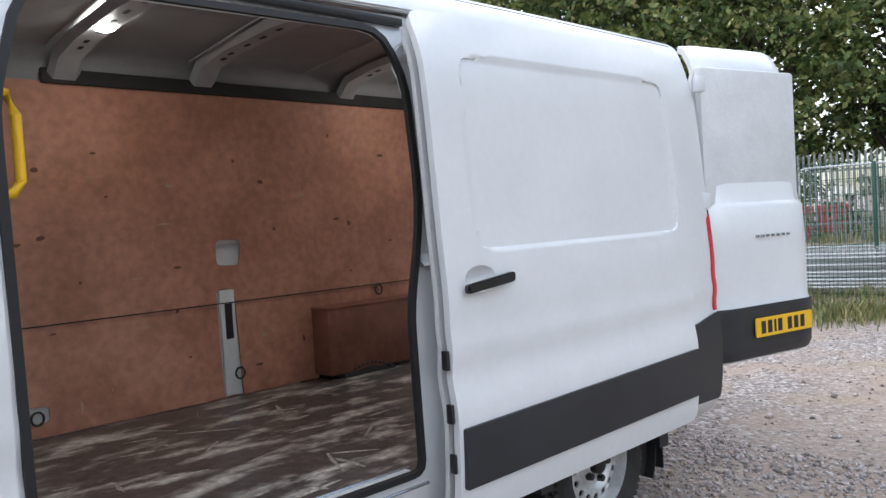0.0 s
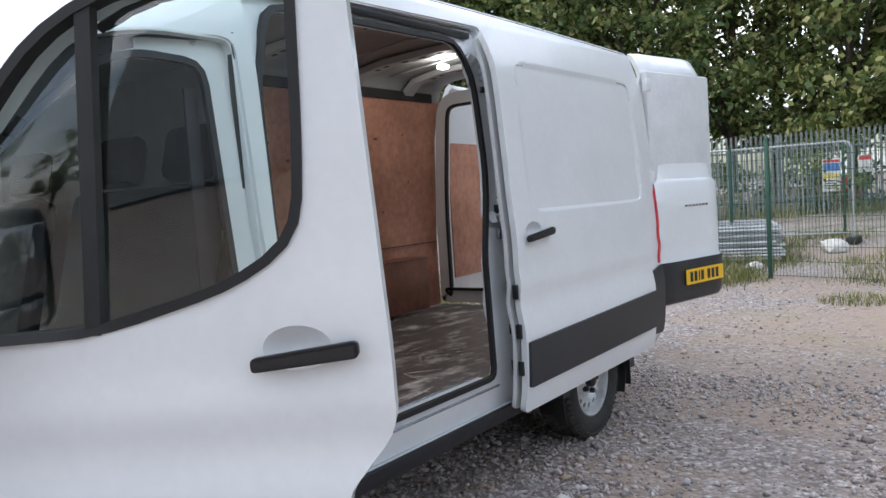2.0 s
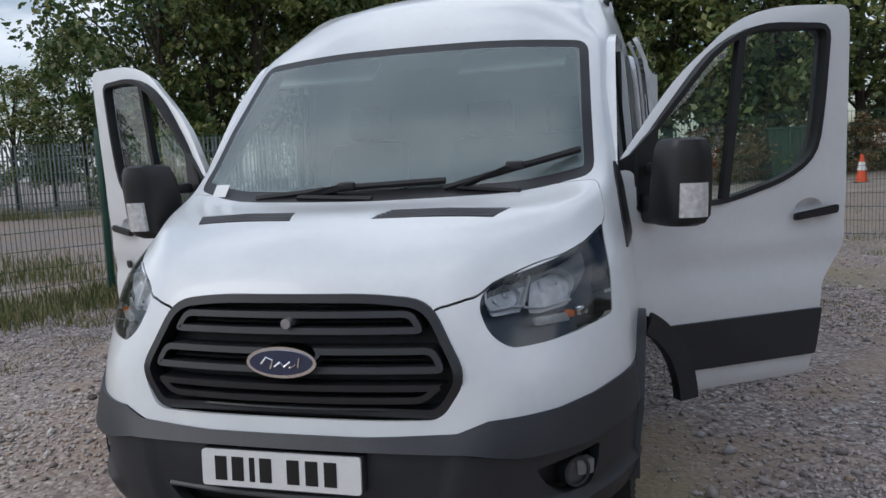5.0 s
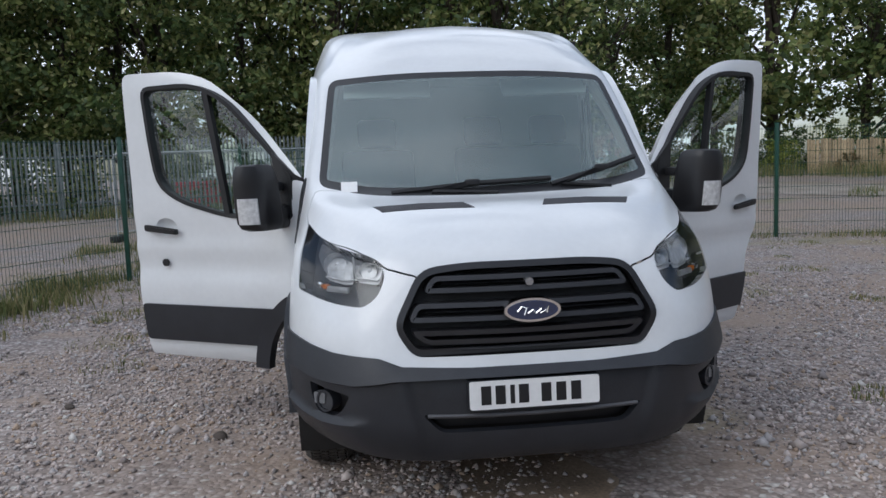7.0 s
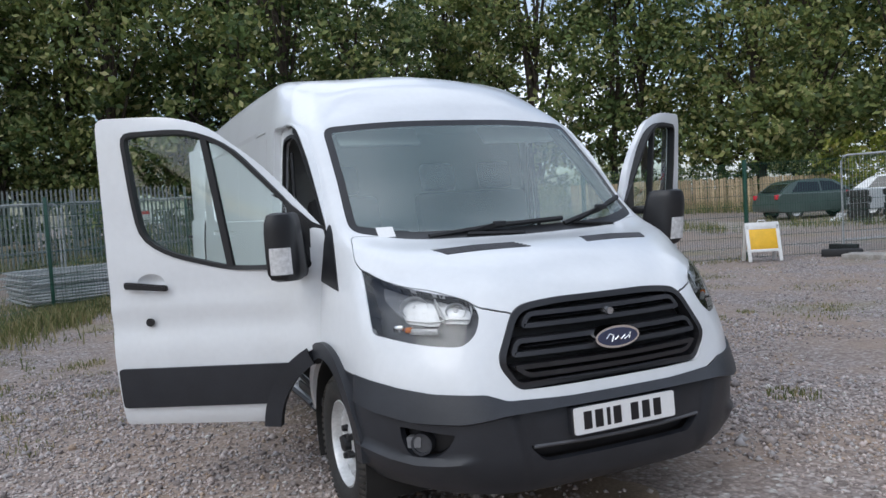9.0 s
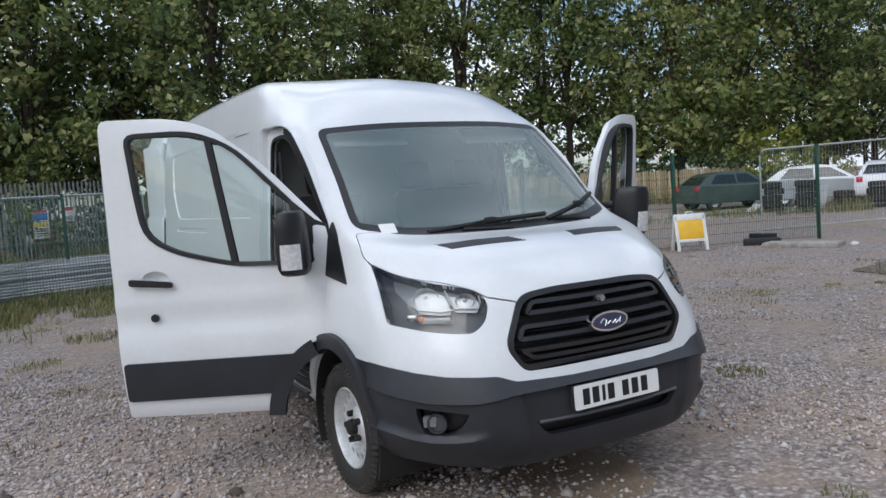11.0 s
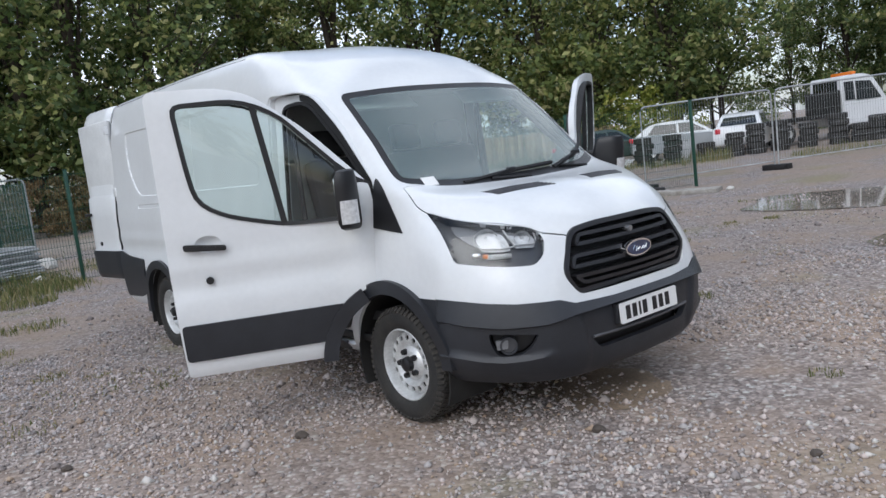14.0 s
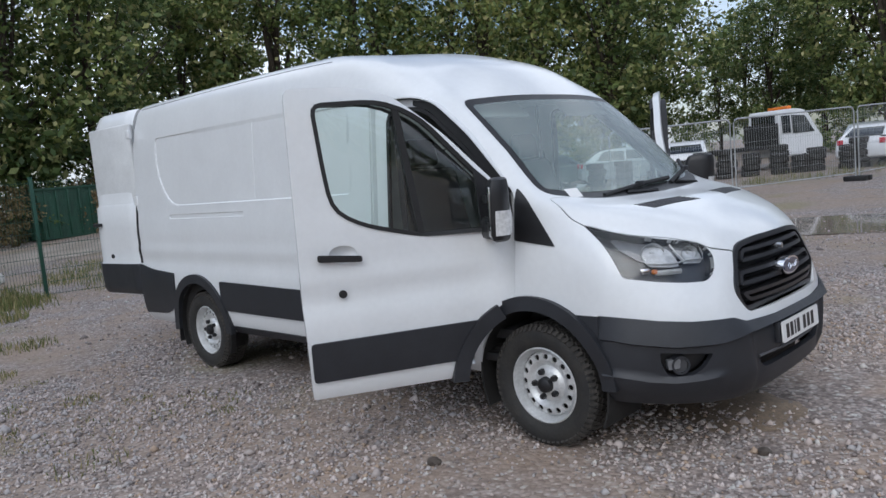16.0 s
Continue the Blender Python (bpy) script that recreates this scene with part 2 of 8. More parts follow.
def inset(poly, w):
    """The outline moved inwards by w (outwards if negative)."""
    n = len(poly)
    area = sum(poly[i][0] * poly[(i + 1) % n][1] - poly[(i + 1) % n][0] * poly[i][1] for i in range(n))
    s = 1 if area > 0 else -1
    out = []
    for i in range(n):
        p, q, r = (Vector(poly[k % n]) for k in (i - 1, i, i + 1))
        d1, d2 = (q - p).normalized(), (r - q).normalized()
        n1, n2 = Vector((-d1.y, d1.x)) * s, Vector((-d2.y, d2.x)) * s
        b = n1 + n2
        k = w / max(0.35, 1 + n1.dot(n2))
        out.append(tuple(q + b * k))
    return out


def rounded(pts, seg=5):
    """An outline whose corners (a, b, radius) are rounded."""
    out = []
    n = len(pts)
    for i in range(n):
        q = Vector(pts[i][:2])
        rad = pts[i][2] if len(pts[i]) > 2 else 0
        p, r = Vector(pts[i - 1][:2]), Vector(pts[(i + 1) % n][:2])
        if rad <= 0:
            out.append(tuple(q))
            continue
        d1, d2 = (p - q), (r - q)
        k = min(rad, d1.length * 0.49, d2.length * 0.49)
        a, b = q + d1.normalized() * k, q + d2.normalized() * k
        for j in range(seg + 1):
            t = j / seg
            out.append(tuple((1 - t) ** 2 * a + 2 * t * (1 - t) * q + t * t * b))
    return out


def inside(poly, a, b):
    hit = False
    n = len(poly)
    for i in range(n):
        (x1, y1), (x2, y2) = poly[i], poly[(i + 1) % n]
        if (y1 > b) != (y2 > b) and a < (x2 - x1) * (b - y1) / (y2 - y1) + x1:
            hit = not hit
    return hit


def cut(bm, poly, ua, ub, keep):
    """Scores the faces picked by keep(centre) along the outline in the plane of ua, ub; returns the faces inside it."""
    ua, ub = Vector(ua), Vector(ub)
    nd = ua.cross(ub)
    amin, amax = min(p[0] for p in poly), max(p[0] for p in poly)
    bmin, bmax = min(p[1] for p in poly), max(p[1] for p in poly)

    def near(f, lo, hi):
        A = [v.co.dot(ua) for v in f.verts]
        if max(A) < lo[0] or min(A) > hi[0]:
            return False
        B = [v.co.dot(ub) for v in f.verts]
        return max(B) >= lo[1] and min(B) <= hi[1]
    n = len(poly)
    cand = [f for f in bm.faces if near(f, (amin - 0.05, bmin - 0.05), (amax + 0.05, bmax + 0.05)) and keep(f.calc_center_median())]
    for i in range(n):
        p, q = poly[i], poly[(i + 1) % n]
        lo = (min(p[0], q[0]) - 0.02, min(p[1], q[1]) - 0.02)
        hi = (max(p[0], q[0]) + 0.02, max(p[1], q[1]) + 0.02)
        fs = [f for f in cand if near(f, lo, hi)]
        d = ua * (q[0] - p[0]) + ub * (q[1] - p[1])
        if d.length < 1e-6 or not fs:
            continue
        geom = fs + list({e for f in fs for e in f.edges}) + list({v for f in fs for v in f.verts})
        r = bmesh.ops.bisect_plane(bm, geom=geom, dist=1e-5, plane_co=ua * p[0] + ub * p[1], plane_no=d.cross(nd).normalized())
        used = set(fs)
        cand = [f for f in cand if f not in used] + [f for f in r["geom"] if isinstance(f, bmesh.types.BMFace)]
    res = []
    for f in set(cand):
        c = f.calc_center_median()
        if keep(c) and inside(poly, c.dot(ua), c.dot(ub)):
            res.append(f)
    return res


def only(bm, faces):
    """A copy of bm with those faces alone."""
    ids = {f.index for f in faces}
    c = bm.copy()
    c.faces.ensure_lookup_table()
    bmesh.ops.delete(c, geom=[f for f in c.faces if f.index not in ids], context="FACES")
    return c


def take(bm, faces):
    """Moves those faces out of bm into a mesh of their own."""
    bm.faces.index_update()
    c = only(bm, faces)
    bmesh.ops.delete(bm, geom=faces, context="FACES")
    return c


def thick(bm, t):
    """Gives an open sheet thickness, inwards along its normals."""
    bm.normal_update()
    faces = bm.faces[:]
    rim = [(e.verts[0], e.verts[1]) for e in bm.edges if len(e.link_faces) == 1]
    way = {}
    for e in bm.edges:
        if len(e.link_faces) == 1:
            for lp in e.link_faces[0].loops:
                if lp.edge == e:
                    way[e] = (lp.vert, lp.link_loop_next.vert)
    twin = {v: bm.verts.new(v.co - v.normal * t) for v in bm.verts[:]}
    for f in faces:
        bm.faces.new([twin[v] for v in reversed(f.verts)])
    for a, b in way.values():
        bm.faces.new((b, a, twin[a], twin[b]))
    bm.normal_update()
    return bm


def puff(bm, d):
    """Moves the sheet outwards along its normals."""
    bm.normal_update()
    for v, c in [(v, v.co + v.normal * d) for v in bm.verts]:
        v.co = c
    return bm


# ---------------------------------------------------------------- the van's skin
def rep(x, z, y0=5.88, y1=4.8, y2=2.45):
    return [(x, y0, z), (x, y1, z), (x, y2, z)]


# the body's cross lines, from the tail along the flank and round the nose to the middle
UNDERSIDE = rep(0.93, 0.36) + [(0.93, 1.3, 0.36), (0.95, 0.62, 0.32), (0.845, 0.39, 0.30), (0.615, 0.15, 0.29), (0.47, 0.09, 0.288), (0.25, 0.065, 0.288), (0, 0.06, 0.288)]
SILL_LINE = rep(0.985, 0.44) + [(0.985, 1.3, 0.44), (1.0, 0.60, 0.44), (0.88, 0.325, 0.44), (0.63, 0.085, 0.43), (0.47, 0.03, 0.42), (0.25, 0.0, 0.42), (0, -0.005, 0.42)]
BUMPER_LINE = rep(1.01, 0.62) + [(1.01, 1.3, 0.62), (1.01, 0.60, 0.62), (0.89, 0.315, 0.62), (0.64, 0.075, 0.61), (0.47, 0.02, 0.60), (0.25, -0.01, 0.58), (0, -0.015, 0.58)]
BUMPER_TOP = rep(1.015, 0.78) + [(1.015, 1.3, 0.78), (1.005, 0.60, 0.765), (0.88, 0.325, 0.785), (0.64, 0.105, 0.765), (0.48, 0.055, 0.715), (0.25, 0.02, 0.70), (0, 0.015, 0.70)]
LAMP_LINE = rep(1.01, 0.93) + [(1.01, 1.25, 0.93), (0.992, 0.60, 0.92), (0.86, 0.355, 0.92), (0.62, 0.15, 0.91), (0.475, 0.092, 0.89), (0.25, 0.06, 0.885), (0, 0.055, 0.885)]
BONNET_EDGE = rep(1.0, 1.12) + [(0.995, 1.22, 1.12), (0.965, 0.66, 1.10), (0.83, 0.43, 1.10), (0.60, 0.225, 1.075), (0.465, 0.16, 1.07), (0.25, 0.125, 1.085), (0, 0.115, 1.09)]
BONNET_NOSE = rep(0.992, 1.27) + [(0.975, 1.2, 1.26), (0.93, 0.78, 1.225), (0.80, 0.54, 1.205), (0.60, 0.345, 1.195), (0.46, 0.28, 1.195), (0.25, 0.25, 1.20), (0, 0.24, 1.205)]
BONNET_MID = rep(0.985, 1.36) + [(0.965, 1.2, 1.34), (0.915, 0.90, 1.315), (0.81, 0.68, 1.30), (0.62, 0.55, 1.295), (0.46, 0.51, 1.30), (0.25, 0.48, 1.305), (0, 0.47, 1.31)]
SCUTTLE = rep(0.978, 1.43) + [(0.955, 1.25, 1.43), (0.91, 1.05, 1.41), (0.82, 0.94, 1.385), (0.63, 0.85, 1.36), (0.46, 0.81, 1.35), (0.25, 0.775, 1.34), (0, 0.765, 1.335)]
GLASS_MID = rep(0.955, 1.75) + [(0.93, 1.62, 1.73), (0.875, 1.34, 1.70), (0.81, 1.275, 1.69), (0.64, 1.22, 1.685), (0.47, 1.185, 1.68), (0.25, 1.16, 1.68), (0, 1.15, 1.68)]
GLASS_TOP = rep(0.925, 2.08) + [(0.90, 1.98, 2.05), (0.855, 1.70, 2.01), (0.80, 1.625, 2.0), (0.63, 1.575, 2.01), (0.47, 1.55, 2.02), (0.25, 1.53, 2.025), (0, 1.525, 2.03)]
BROW = [(0.885, 5.86, 2.28), (0.885, 4.8, 2.28), (0.88, 2.5, 2.24), (0.855, 2.10, 2.17), (0.80, 1.86, 2.12), (0.74, 1.78, 2.115), (0.58, 1.72, 2.13), (0.44, 1.69, 2.14), (0.23, 1.67, 2.145), (0, 1.665, 2.15)]
ROOF_SHOULDER = [(0.83, 5.85, 2.42), (0.83, 4.8, 2.42), (0.815, 2.7, 2.395), (0.78, 2.3, 2.325), (0.72, 2.08, 2.26), (0.65, 2.0, 2.25), (0.51, 1.93, 2.265), (0.38, 1.90, 2.275), (0.20, 1.88, 2.28), (0, 1.875, 2.285)]
ROOF_EDGE = [(0.70, 5.84, 2.48), (0.70, 4.8, 2.485), (0.66, 3.0, 2.475), (0.60, 2.6, 2.43), (0.53, 2.45, 2.405), (0.46, 2.38, 2.395), (0.36, 2.33, 2.395), (0.27, 2.30, 2.40), (0.14, 2.285, 2.405), (0, 2.28, 2.41)]
ROOF_CENTRE = [(0, 5.84, 2.52), (0, 4.8, 2.535), (0, 3.5, 2.53), (0, 3.1, 2.515), (0, 3.0, 2.508), (0, 2.95, 2.504), (0, 2.9, 2.50), (0, 2.87, 2.497), (0, 2.85, 2.495), (0, 2.84, 2.494)]
NET = [UNDERSIDE, SILL_LINE, BUMPER_LINE, BUMPER_TOP, LAMP_LINE, BONNET_EDGE, BONNET_NOSE, BONNET_MID, SCUTTLE, GLASS_MID, GLASS_TOP, BROW, ROOF_SHOULDER, ROOF_EDGE, ROOF_CENTRE]


def pchip(t, y, q):
    """Shape-keeping cubic through (t, y) along axis 0, at q."""
    t, y = np.asarray(t, float), np.asarray(y, float)
    h = np.diff(t)
    d = np.diff(y, axis=0) / h.reshape(-1, *([1] * (y.ndim - 1)))
    m = np.zeros_like(y)
    w1, w2 = (2 * h[1:] + h[:-1]), (h[1:] + 2 * h[:-1])
    sh = (-1, *([1] * (y.ndim - 1)))
    ok = d[1:] * d[:-1] > 0
    with np.errstate(divide="ignore", invalid="ignore"):
        hm = (w1 + w2).reshape(sh) / (w1.reshape(sh) / d[:-1] + w2.reshape(sh) / d[1:])
    m[1:-1] = np.where(ok, hm, 0)
    m[0], m[-1] = d[0], d[-1]
    i = np.clip(np.searchsorted(t, q) - 1, 0, len(h) - 1)
    s = ((q - t[i]) / h[i]).reshape(sh)
    hh = h[i].reshape(sh)
    return (1 + 2 * s) * (1 - s) ** 2 * y[i] + s * (1 - s) ** 2 * hh * m[i] + s * s * (3 - 2 * s) * y[i + 1] + s * s * (s - 1) * hh * m[i + 1]


def chord(a):
    d = np.linalg.norm(np.diff(a, axis=0), axis=-1).mean(axis=1)
    return np.concatenate([[0], np.cumsum(np.maximum(d, 0.03))])


def spread(t, step):
    q = [t[0]]
    for a, b in zip(t[:-1], t[1:]):
        n = max(1, int(math.ceil((b - a) / step)))
        q += [a + (b - a) * (k + 1) / n for k in range(n)]
    return np.array(q)


def skin():
    net = np.array(NET)
    flip = np.array([-1.0, 1, 1])
    net = np.concatenate([net, net[:, -2:-1] * flip], axis=1)
    net = np.concatenate([net, net[-2:-1] * flip], axis=0)
    tr, tc = chord(net), chord(net.transpose(1, 0, 2))
    qr, qc = spread(tr[:-1], 0.045), spread(tc[:-1], 0.045)
    g = pchip(tr, net, qr)
    g = pchip(tc, g.transpose(1, 0, 2), qc)
    g = g.transpose(1, 0, 2)
    g[:, -1, 0] = 0
    g[-1, :, 0] = 0
    bm = bmesh.new()
    for s in (1, -1):
        V = [[bm.verts.new((s * p[0], p[1], p[2])) for p in row] for row in g]
        for i in range(len(V) - 1):
            for j in range(len(V[0]) - 1):
                q = (V[i][j], V[i][j + 1], V[i + 1][j + 1], V[i + 1][j])
                bm.faces.new(q if s < 0 else q[::-1])
    bmesh.ops.remove_doubles(bm, verts=bm.verts[:], dist=0.0008)
    bmesh.ops.recalc_face_normals(bm, faces=bm.faces[:])
    f = max(bm.faces, key=lambda f: f.calc_center_median().z)
    f.normal_update()
    if f.normal.z < 0:
        bmesh.ops.reverse_faces(bm, faces=bm.faces[:])
    bm.normal_update()
    return bm


Y, Z, X = (0, 1, 0), (0, 0, 1), (1, 0, 0)


def side(s, x0=0.5):
    return lambda c: c.x * s > x0


def arc(cy, cz, r, a0, a1, n=14):
    return [(cy + r * math.cos(radians(a0 + (a1 - a0) * k / n)), cz + r * math.sin(radians(a0 + (a1 - a0) * k / n))) for k in range(n + 1)]


HINGE_Y = 1.17
DOOR = rounded([(1.14, 0.86, 0.02), (1.12, 1.2, 0.05), (1.14, 1.43, 0.04), (1.46, 1.785, 0.1), (1.745, 2.015, 0.15), (1.94, 2.065, 0.1), (2.282, 2.07, 0.05), (2.302, 1.0, 0.05), (2.185, 0.86, 0.03), (2.17, 0.42, 0.02), (1.52, 0.41, 0.02), (1.47, 0.60, 0.08), (1.34, 0.755, 0.08), (1.20, 0.83, 0.03)], 3)
DOOR_OFF = rounded([(1.14, 0.86, 0.02), (1.12, 1.2, 0.05), (1.14, 1.43, 0.04), (1.46, 1.785, 0.1), (1.745, 2.015, 0.15), (1.94, 2.065, 0.1), (2.31, 2.07, 0.05), (2.335, 1.0, 0.05), (2.325, 0.42, 0.02), (1.52, 0.41, 0.02), (1.47, 0.60, 0.08), (1.34, 0.755, 0.08), (1.20, 0.83, 0.03)], 3)
DOORS = {1: DOOR, -1: DOOR_OFF}
DWIN = rounded([(1.22, 1.235, 0.03), (1.66, 1.245, 0.1), (1.98, 1.335, 0.2), (2.13, 1.43, 0.12), (2.155, 1.62, 0.1), (2.18, 1.985, 0.06), (1.81, 1.985, 0.15), (1.61, 1.89, 0.1), (1.335, 1.59, 0.05), (1.22, 1.46, 0.03)], 3)
SLIDE_AP = rounded([(2.37, 0.60, 0.05), (3.68, 0.60, 0.06), (3.68, 1.20, 0.1), (3.78, 1.55, 0.15), (3.78, 2.05, 0.1), (3.70, 2.26, 0.1), (2.47, 2.24, 0.12), (2.37, 1.9, 0.1)], 3)
SLIDE = rounded([(2.34, 0.44, 0.03), (3.92, 0.44, 0.05), (3.93, 1.4, 0.05), (3.88, 2.34, 0.04), (2.36, 2.30, 0.05)], 3)
DOOR_AP = rounded([(1.20, 0.92, 0.05), (1.19, 1.2, 0.05), (1.22, 1.42, 0.05), (1.50, 1.71, 0.1), (1.80, 1.96, 0.15), (1.93, 2.0, 0.08), (2.18, 1.99, 0.08), (2.20, 1.2, 0.1), (2.12, 0.86, 0.1), (2.08, 0.54, 0.06), (1.60, 0.50, 0.05), (1.50, 0.64, 0.1), (1.34, 0.82, 0.1)], 3)
FARCH = (1.03, 0.36)
RARCH = (4.773, 0.36)

van = group_at("van")
tagged(van, "white medium-roof panel van with all its doors open", "van")
body = skin()
# a soft fold runs along the flanks above the mouldings
for v in body.verts:
    if abs(v.co.x) > 0.9 and v.co.y > 1.1 and v.co.z < 1.35:
        k = min(1.0, (v.co.y - 1.1) / 0.35)
        v.co.x -= math.copysign(k * (0.016 * math.exp(-((v.co.z - 0.965) / 0.075) ** 2) - 0.006 * math.exp(-((v.co.z - 1.13) / 0.06) ** 2)), v.co.x)
body.normal_update()


def recess(bm, poly, s, depth, slope=0.018):
    """Presses a shallow panel into the side."""
    f1 = cut(bm, poly, Y, Z, side(s))
    f2 = cut(bm, inset(poly, slope), Y, Z, side(s))
    vs = {v for f in f2 for v in f.verts}
    for v in vs:
        v.co.x -= s * depth


for s in (1, -1):
    if s < 0:
        recess(body, rounded([(2.52, 1.46, 0.05), (5.15, 1.46, 0.15), (5.42, 1.75, 0.2), (5.44, 2.14, 0.06), (2.52, 2.10, 0.1)], 3), s, 0.010, 0.026)
        recess(body, [(3.735, 1.50), (3.747, 1.50), (3.747, 2.09), (3.735, 2.09)], s, 0.006, 0.004)
    else:
        recess(body, rounded([(2.50, 1.385, 0.08), (3.88, 1.385, 0.08), (3.87, 2.17, 0.09), (2.50, 2.16, 0.09)], 5), s, 0.010, 0.028)
    if s < 0:
        recess(body, rounded([(3.9, 1.355, 0.02), (5.2, 1.355, 0.03), (5.2, 1.405, 0.03), (3.9, 1.405, 0.02)], 2), s, 0.007, 0.01)

# the nearside sliding door and both front doors come out of the same skin; the frames behind them lie deeper
body.faces.index_update()
spare = body.copy()
slide_bm = take(spare, cut(spare, SLIDE, Y, Z, side(1)))
spare.free()
spare = {}
for s in (1, -1):
    spare[s] = body.copy()
    bmesh.ops.delete(spare[s], geom=[f for f in spare[s].faces if f.calc_center_median().x * s < 0.75 or f.calc_center_median().z > 1.7], context="FACES")
frame_bm = {}
door_bm = {}
for s in (1, -1):
    door_bm[s] = take(body, cut(body, DOORS[s], Y, Z, side(s)))
    frame_bm[s] = door_bm[s].copy()
    bmesh.ops.delete(frame_bm[s], geom=cut(frame_bm[s], DOOR_AP, Y, Z, side(s)), context="FACES")
slide_frame = take(body, cut(body, SLIDE, Y, Z, side(1)))
bmesh.ops.delete(slide_frame, geom=cut(slide_frame, SLIDE_AP, Y, Z, side(1)), context="FACES")
for s in (1, -1):
    for cy, cz in (FARCH, RARCH):
        a = arc(cy, cz, 0.43, -20, 200, 20)
        bmesh.ops.delete(body, geom=cut(body, a + [(cy - 0.43, 0.2), (cy + 0.43, 0.2)], Y, Z, side(s, 0.6)), context="FACES")

# windscreen, bonnet, grille, headlamps
WS = rounded([(-0.86, 1.405, 0.05), (-0.62, 1.352, 0.3), (0, 1.335, 0.5), (0.62, 1.352, 0.3), (0.86, 1.405, 0.05), (0.80, 1.995, 0.06), (0.4, 2.02, 0.3), (-0.4, 2.02, 0.3), (-0.80, 1.995, 0.06)], 4)


def frontal(c):
    return c.y < 1.75


ws_bm = take(body, cut(body, WS, X, Z, lambda c: frontal(c) and c.y > 0.72))
GRILLE = rounded([(-0.435, 1.072, 0.07), (-0.26, 1.094, 0.1), (0.26, 1.094, 0.1), (0.435, 1.072, 0.07), (0.552, 0.848, 0.06), (0.475, 0.732, 0.04), (-0.475, 0.732, 0.04), (-0.552, 0.848, 0.06)], 5)
gr_bm = take(body, cut(body, GRILLE, X, Z, lambda c: c.y < 0.45))
LAMP_EDGE = [(0.903, 0.728, 1.234, 0.0), (0.855, 0.583, 1.190, 0.05), (0.79, 0.46, 1.160, 0.05), (0.728, 0.377, 1.141, 0.05), (0.66, 0.305, 1.124, 0.05), (0.603, 0.250, 1.106, 0.03), (0.574, 0.212, 1.074, 0.02), (0.569, 0.189, 1.035, 0.02), (0.596, 0.172, 0.975, 0.02), (0.628, 0.172, 0.943, 0.02), (0.668, 0.182, 0.920, 0.02), (0.755, 0.246, 0.923, 0.05), (0.85, 0.345, 0.939, 0.05), (0.943, 0.492, 0.968, 0.02), (0.936, 0.545, 1.06, 0.05), (0.922, 0.615, 1.147, 0.05)]
head_bm = {}
for s in (1, -1):
    ua = Vector((s * 0.80, 0.60, 0)).normalized()
    # corners of the lamp in the plan of a diagonal view
    poly = [(Vector((s * x, y, 0)).dot(ua), z, r) for x, y, z, r in LAMP_EDGE]
    head_bm[s] = take(body, cut(body, rounded(poly, 3), ua, Z, lambda c: c.x * s > 0.45 and c.y < 0.85 and c.z < 1.27))
# bumper: the skin below the bumper's edge, ahead of the wheels


# split along the edge in front view, then along the sides
BT = [(-1.05, 0.2), (1.05, 0.2), (1.05, 0.785), (1.0, 0.776), (0.90, 0.75), (0.80, 0.735), (0.61, 0.728), (0.52, 0.695), (0.25, 0.686), (-0.25, 0.686), (-0.52, 0.695), (-0.61, 0.728), (-0.80, 0.735), (-0.90, 0.75), (-1.0, 0.776), (-1.05, 0.785)]
take(body, cut(body, BT, X, Z, lambda c: c.y < 0.76 and c.z < 0.9)).free()
# bonnet, parted from the wings by a narrow gap
BONPOLY = rounded([(-0.87, 0.955, 0.02), (-0.907, 0.80, 0.03), (-0.900, 0.728, 0.01), (-0.851, 0.583, 0.05), (-0.786, 0.46, 0.05), (-0.657, 0.305, 0.05), (-0.600, 0.248, 0.03), (-0.565, 0.205, 0.02), (-0.50, 0.165, 0.02), (-0.44, 0.140, 0.02), (-0.40, 0.10, 0.02), (0.40, 0.10, 0.02), (0.44, 0.140, 0.02), (0.50, 0.165, 0.02), (0.565, 0.205, 0.02), (0.600, 0.248, 0.03), (0.657, 0.305, 0.05), (0.786, 0.46, 0.05), (0.851, 0.583, 0.05), (0.900, 0.728, 0.01), (0.907, 0.80, 0.03), (0.87, 0.955, 0.02), (0.62, 0.85, 0.2), (0, 0.75, 0.3), (-0.62, 0.85, 0.2)], 3)
bon_all = take(body, cut(body, inset(BONPOLY, -0.004), X, Y, lambda c: c.z > 1.035 and c.y < 1.0))
bon_bm = take(bon_all, cut(bon_all, BONPOLY, X, Y, lambda c: True))
bon_all.free()
bon_out = bon_bm.copy()
# ---------------------------------------------------------------- van: frames, cladding, lamps
SZ = [0.36, 0.44, 0.62, 0.78, 0.93, 1.12, 1.27, 1.36, 1.43, 1.75, 2.08, 2.28, 2.42]
SX = [0.93, 0.985, 1.01, 1.015, 1.01, 1.0, 0.992, 0.985, 0.978, 0.955, 0.925, 0.885, 0.83]


def flank(y, z):
    """Half width of the body at y, z."""
    return float(np.interp(z, SZ, SX)) - max(0.0, 1.9 - y) * (0.035 if z > 1.25 else 0.008)


def on_side(s, off=0.0):
    return lambda a, b, d: (s * (flank(a, b) + off + d), a, b)


def strip_off(src, poly, s, out, t=0.02, x0=0.5):
    """A moulding that lies on the flank."""
    c = src.copy()
    c.faces.index_update()
    m = take(c, cut(c, poly, Y, Z, side(s, x0)))
    c.free()
    return thick(puff(m, out), t)


def shift(bm, v):
    bmesh.ops.translate(bm, verts=bm.verts[:], vec=v)
    return bm


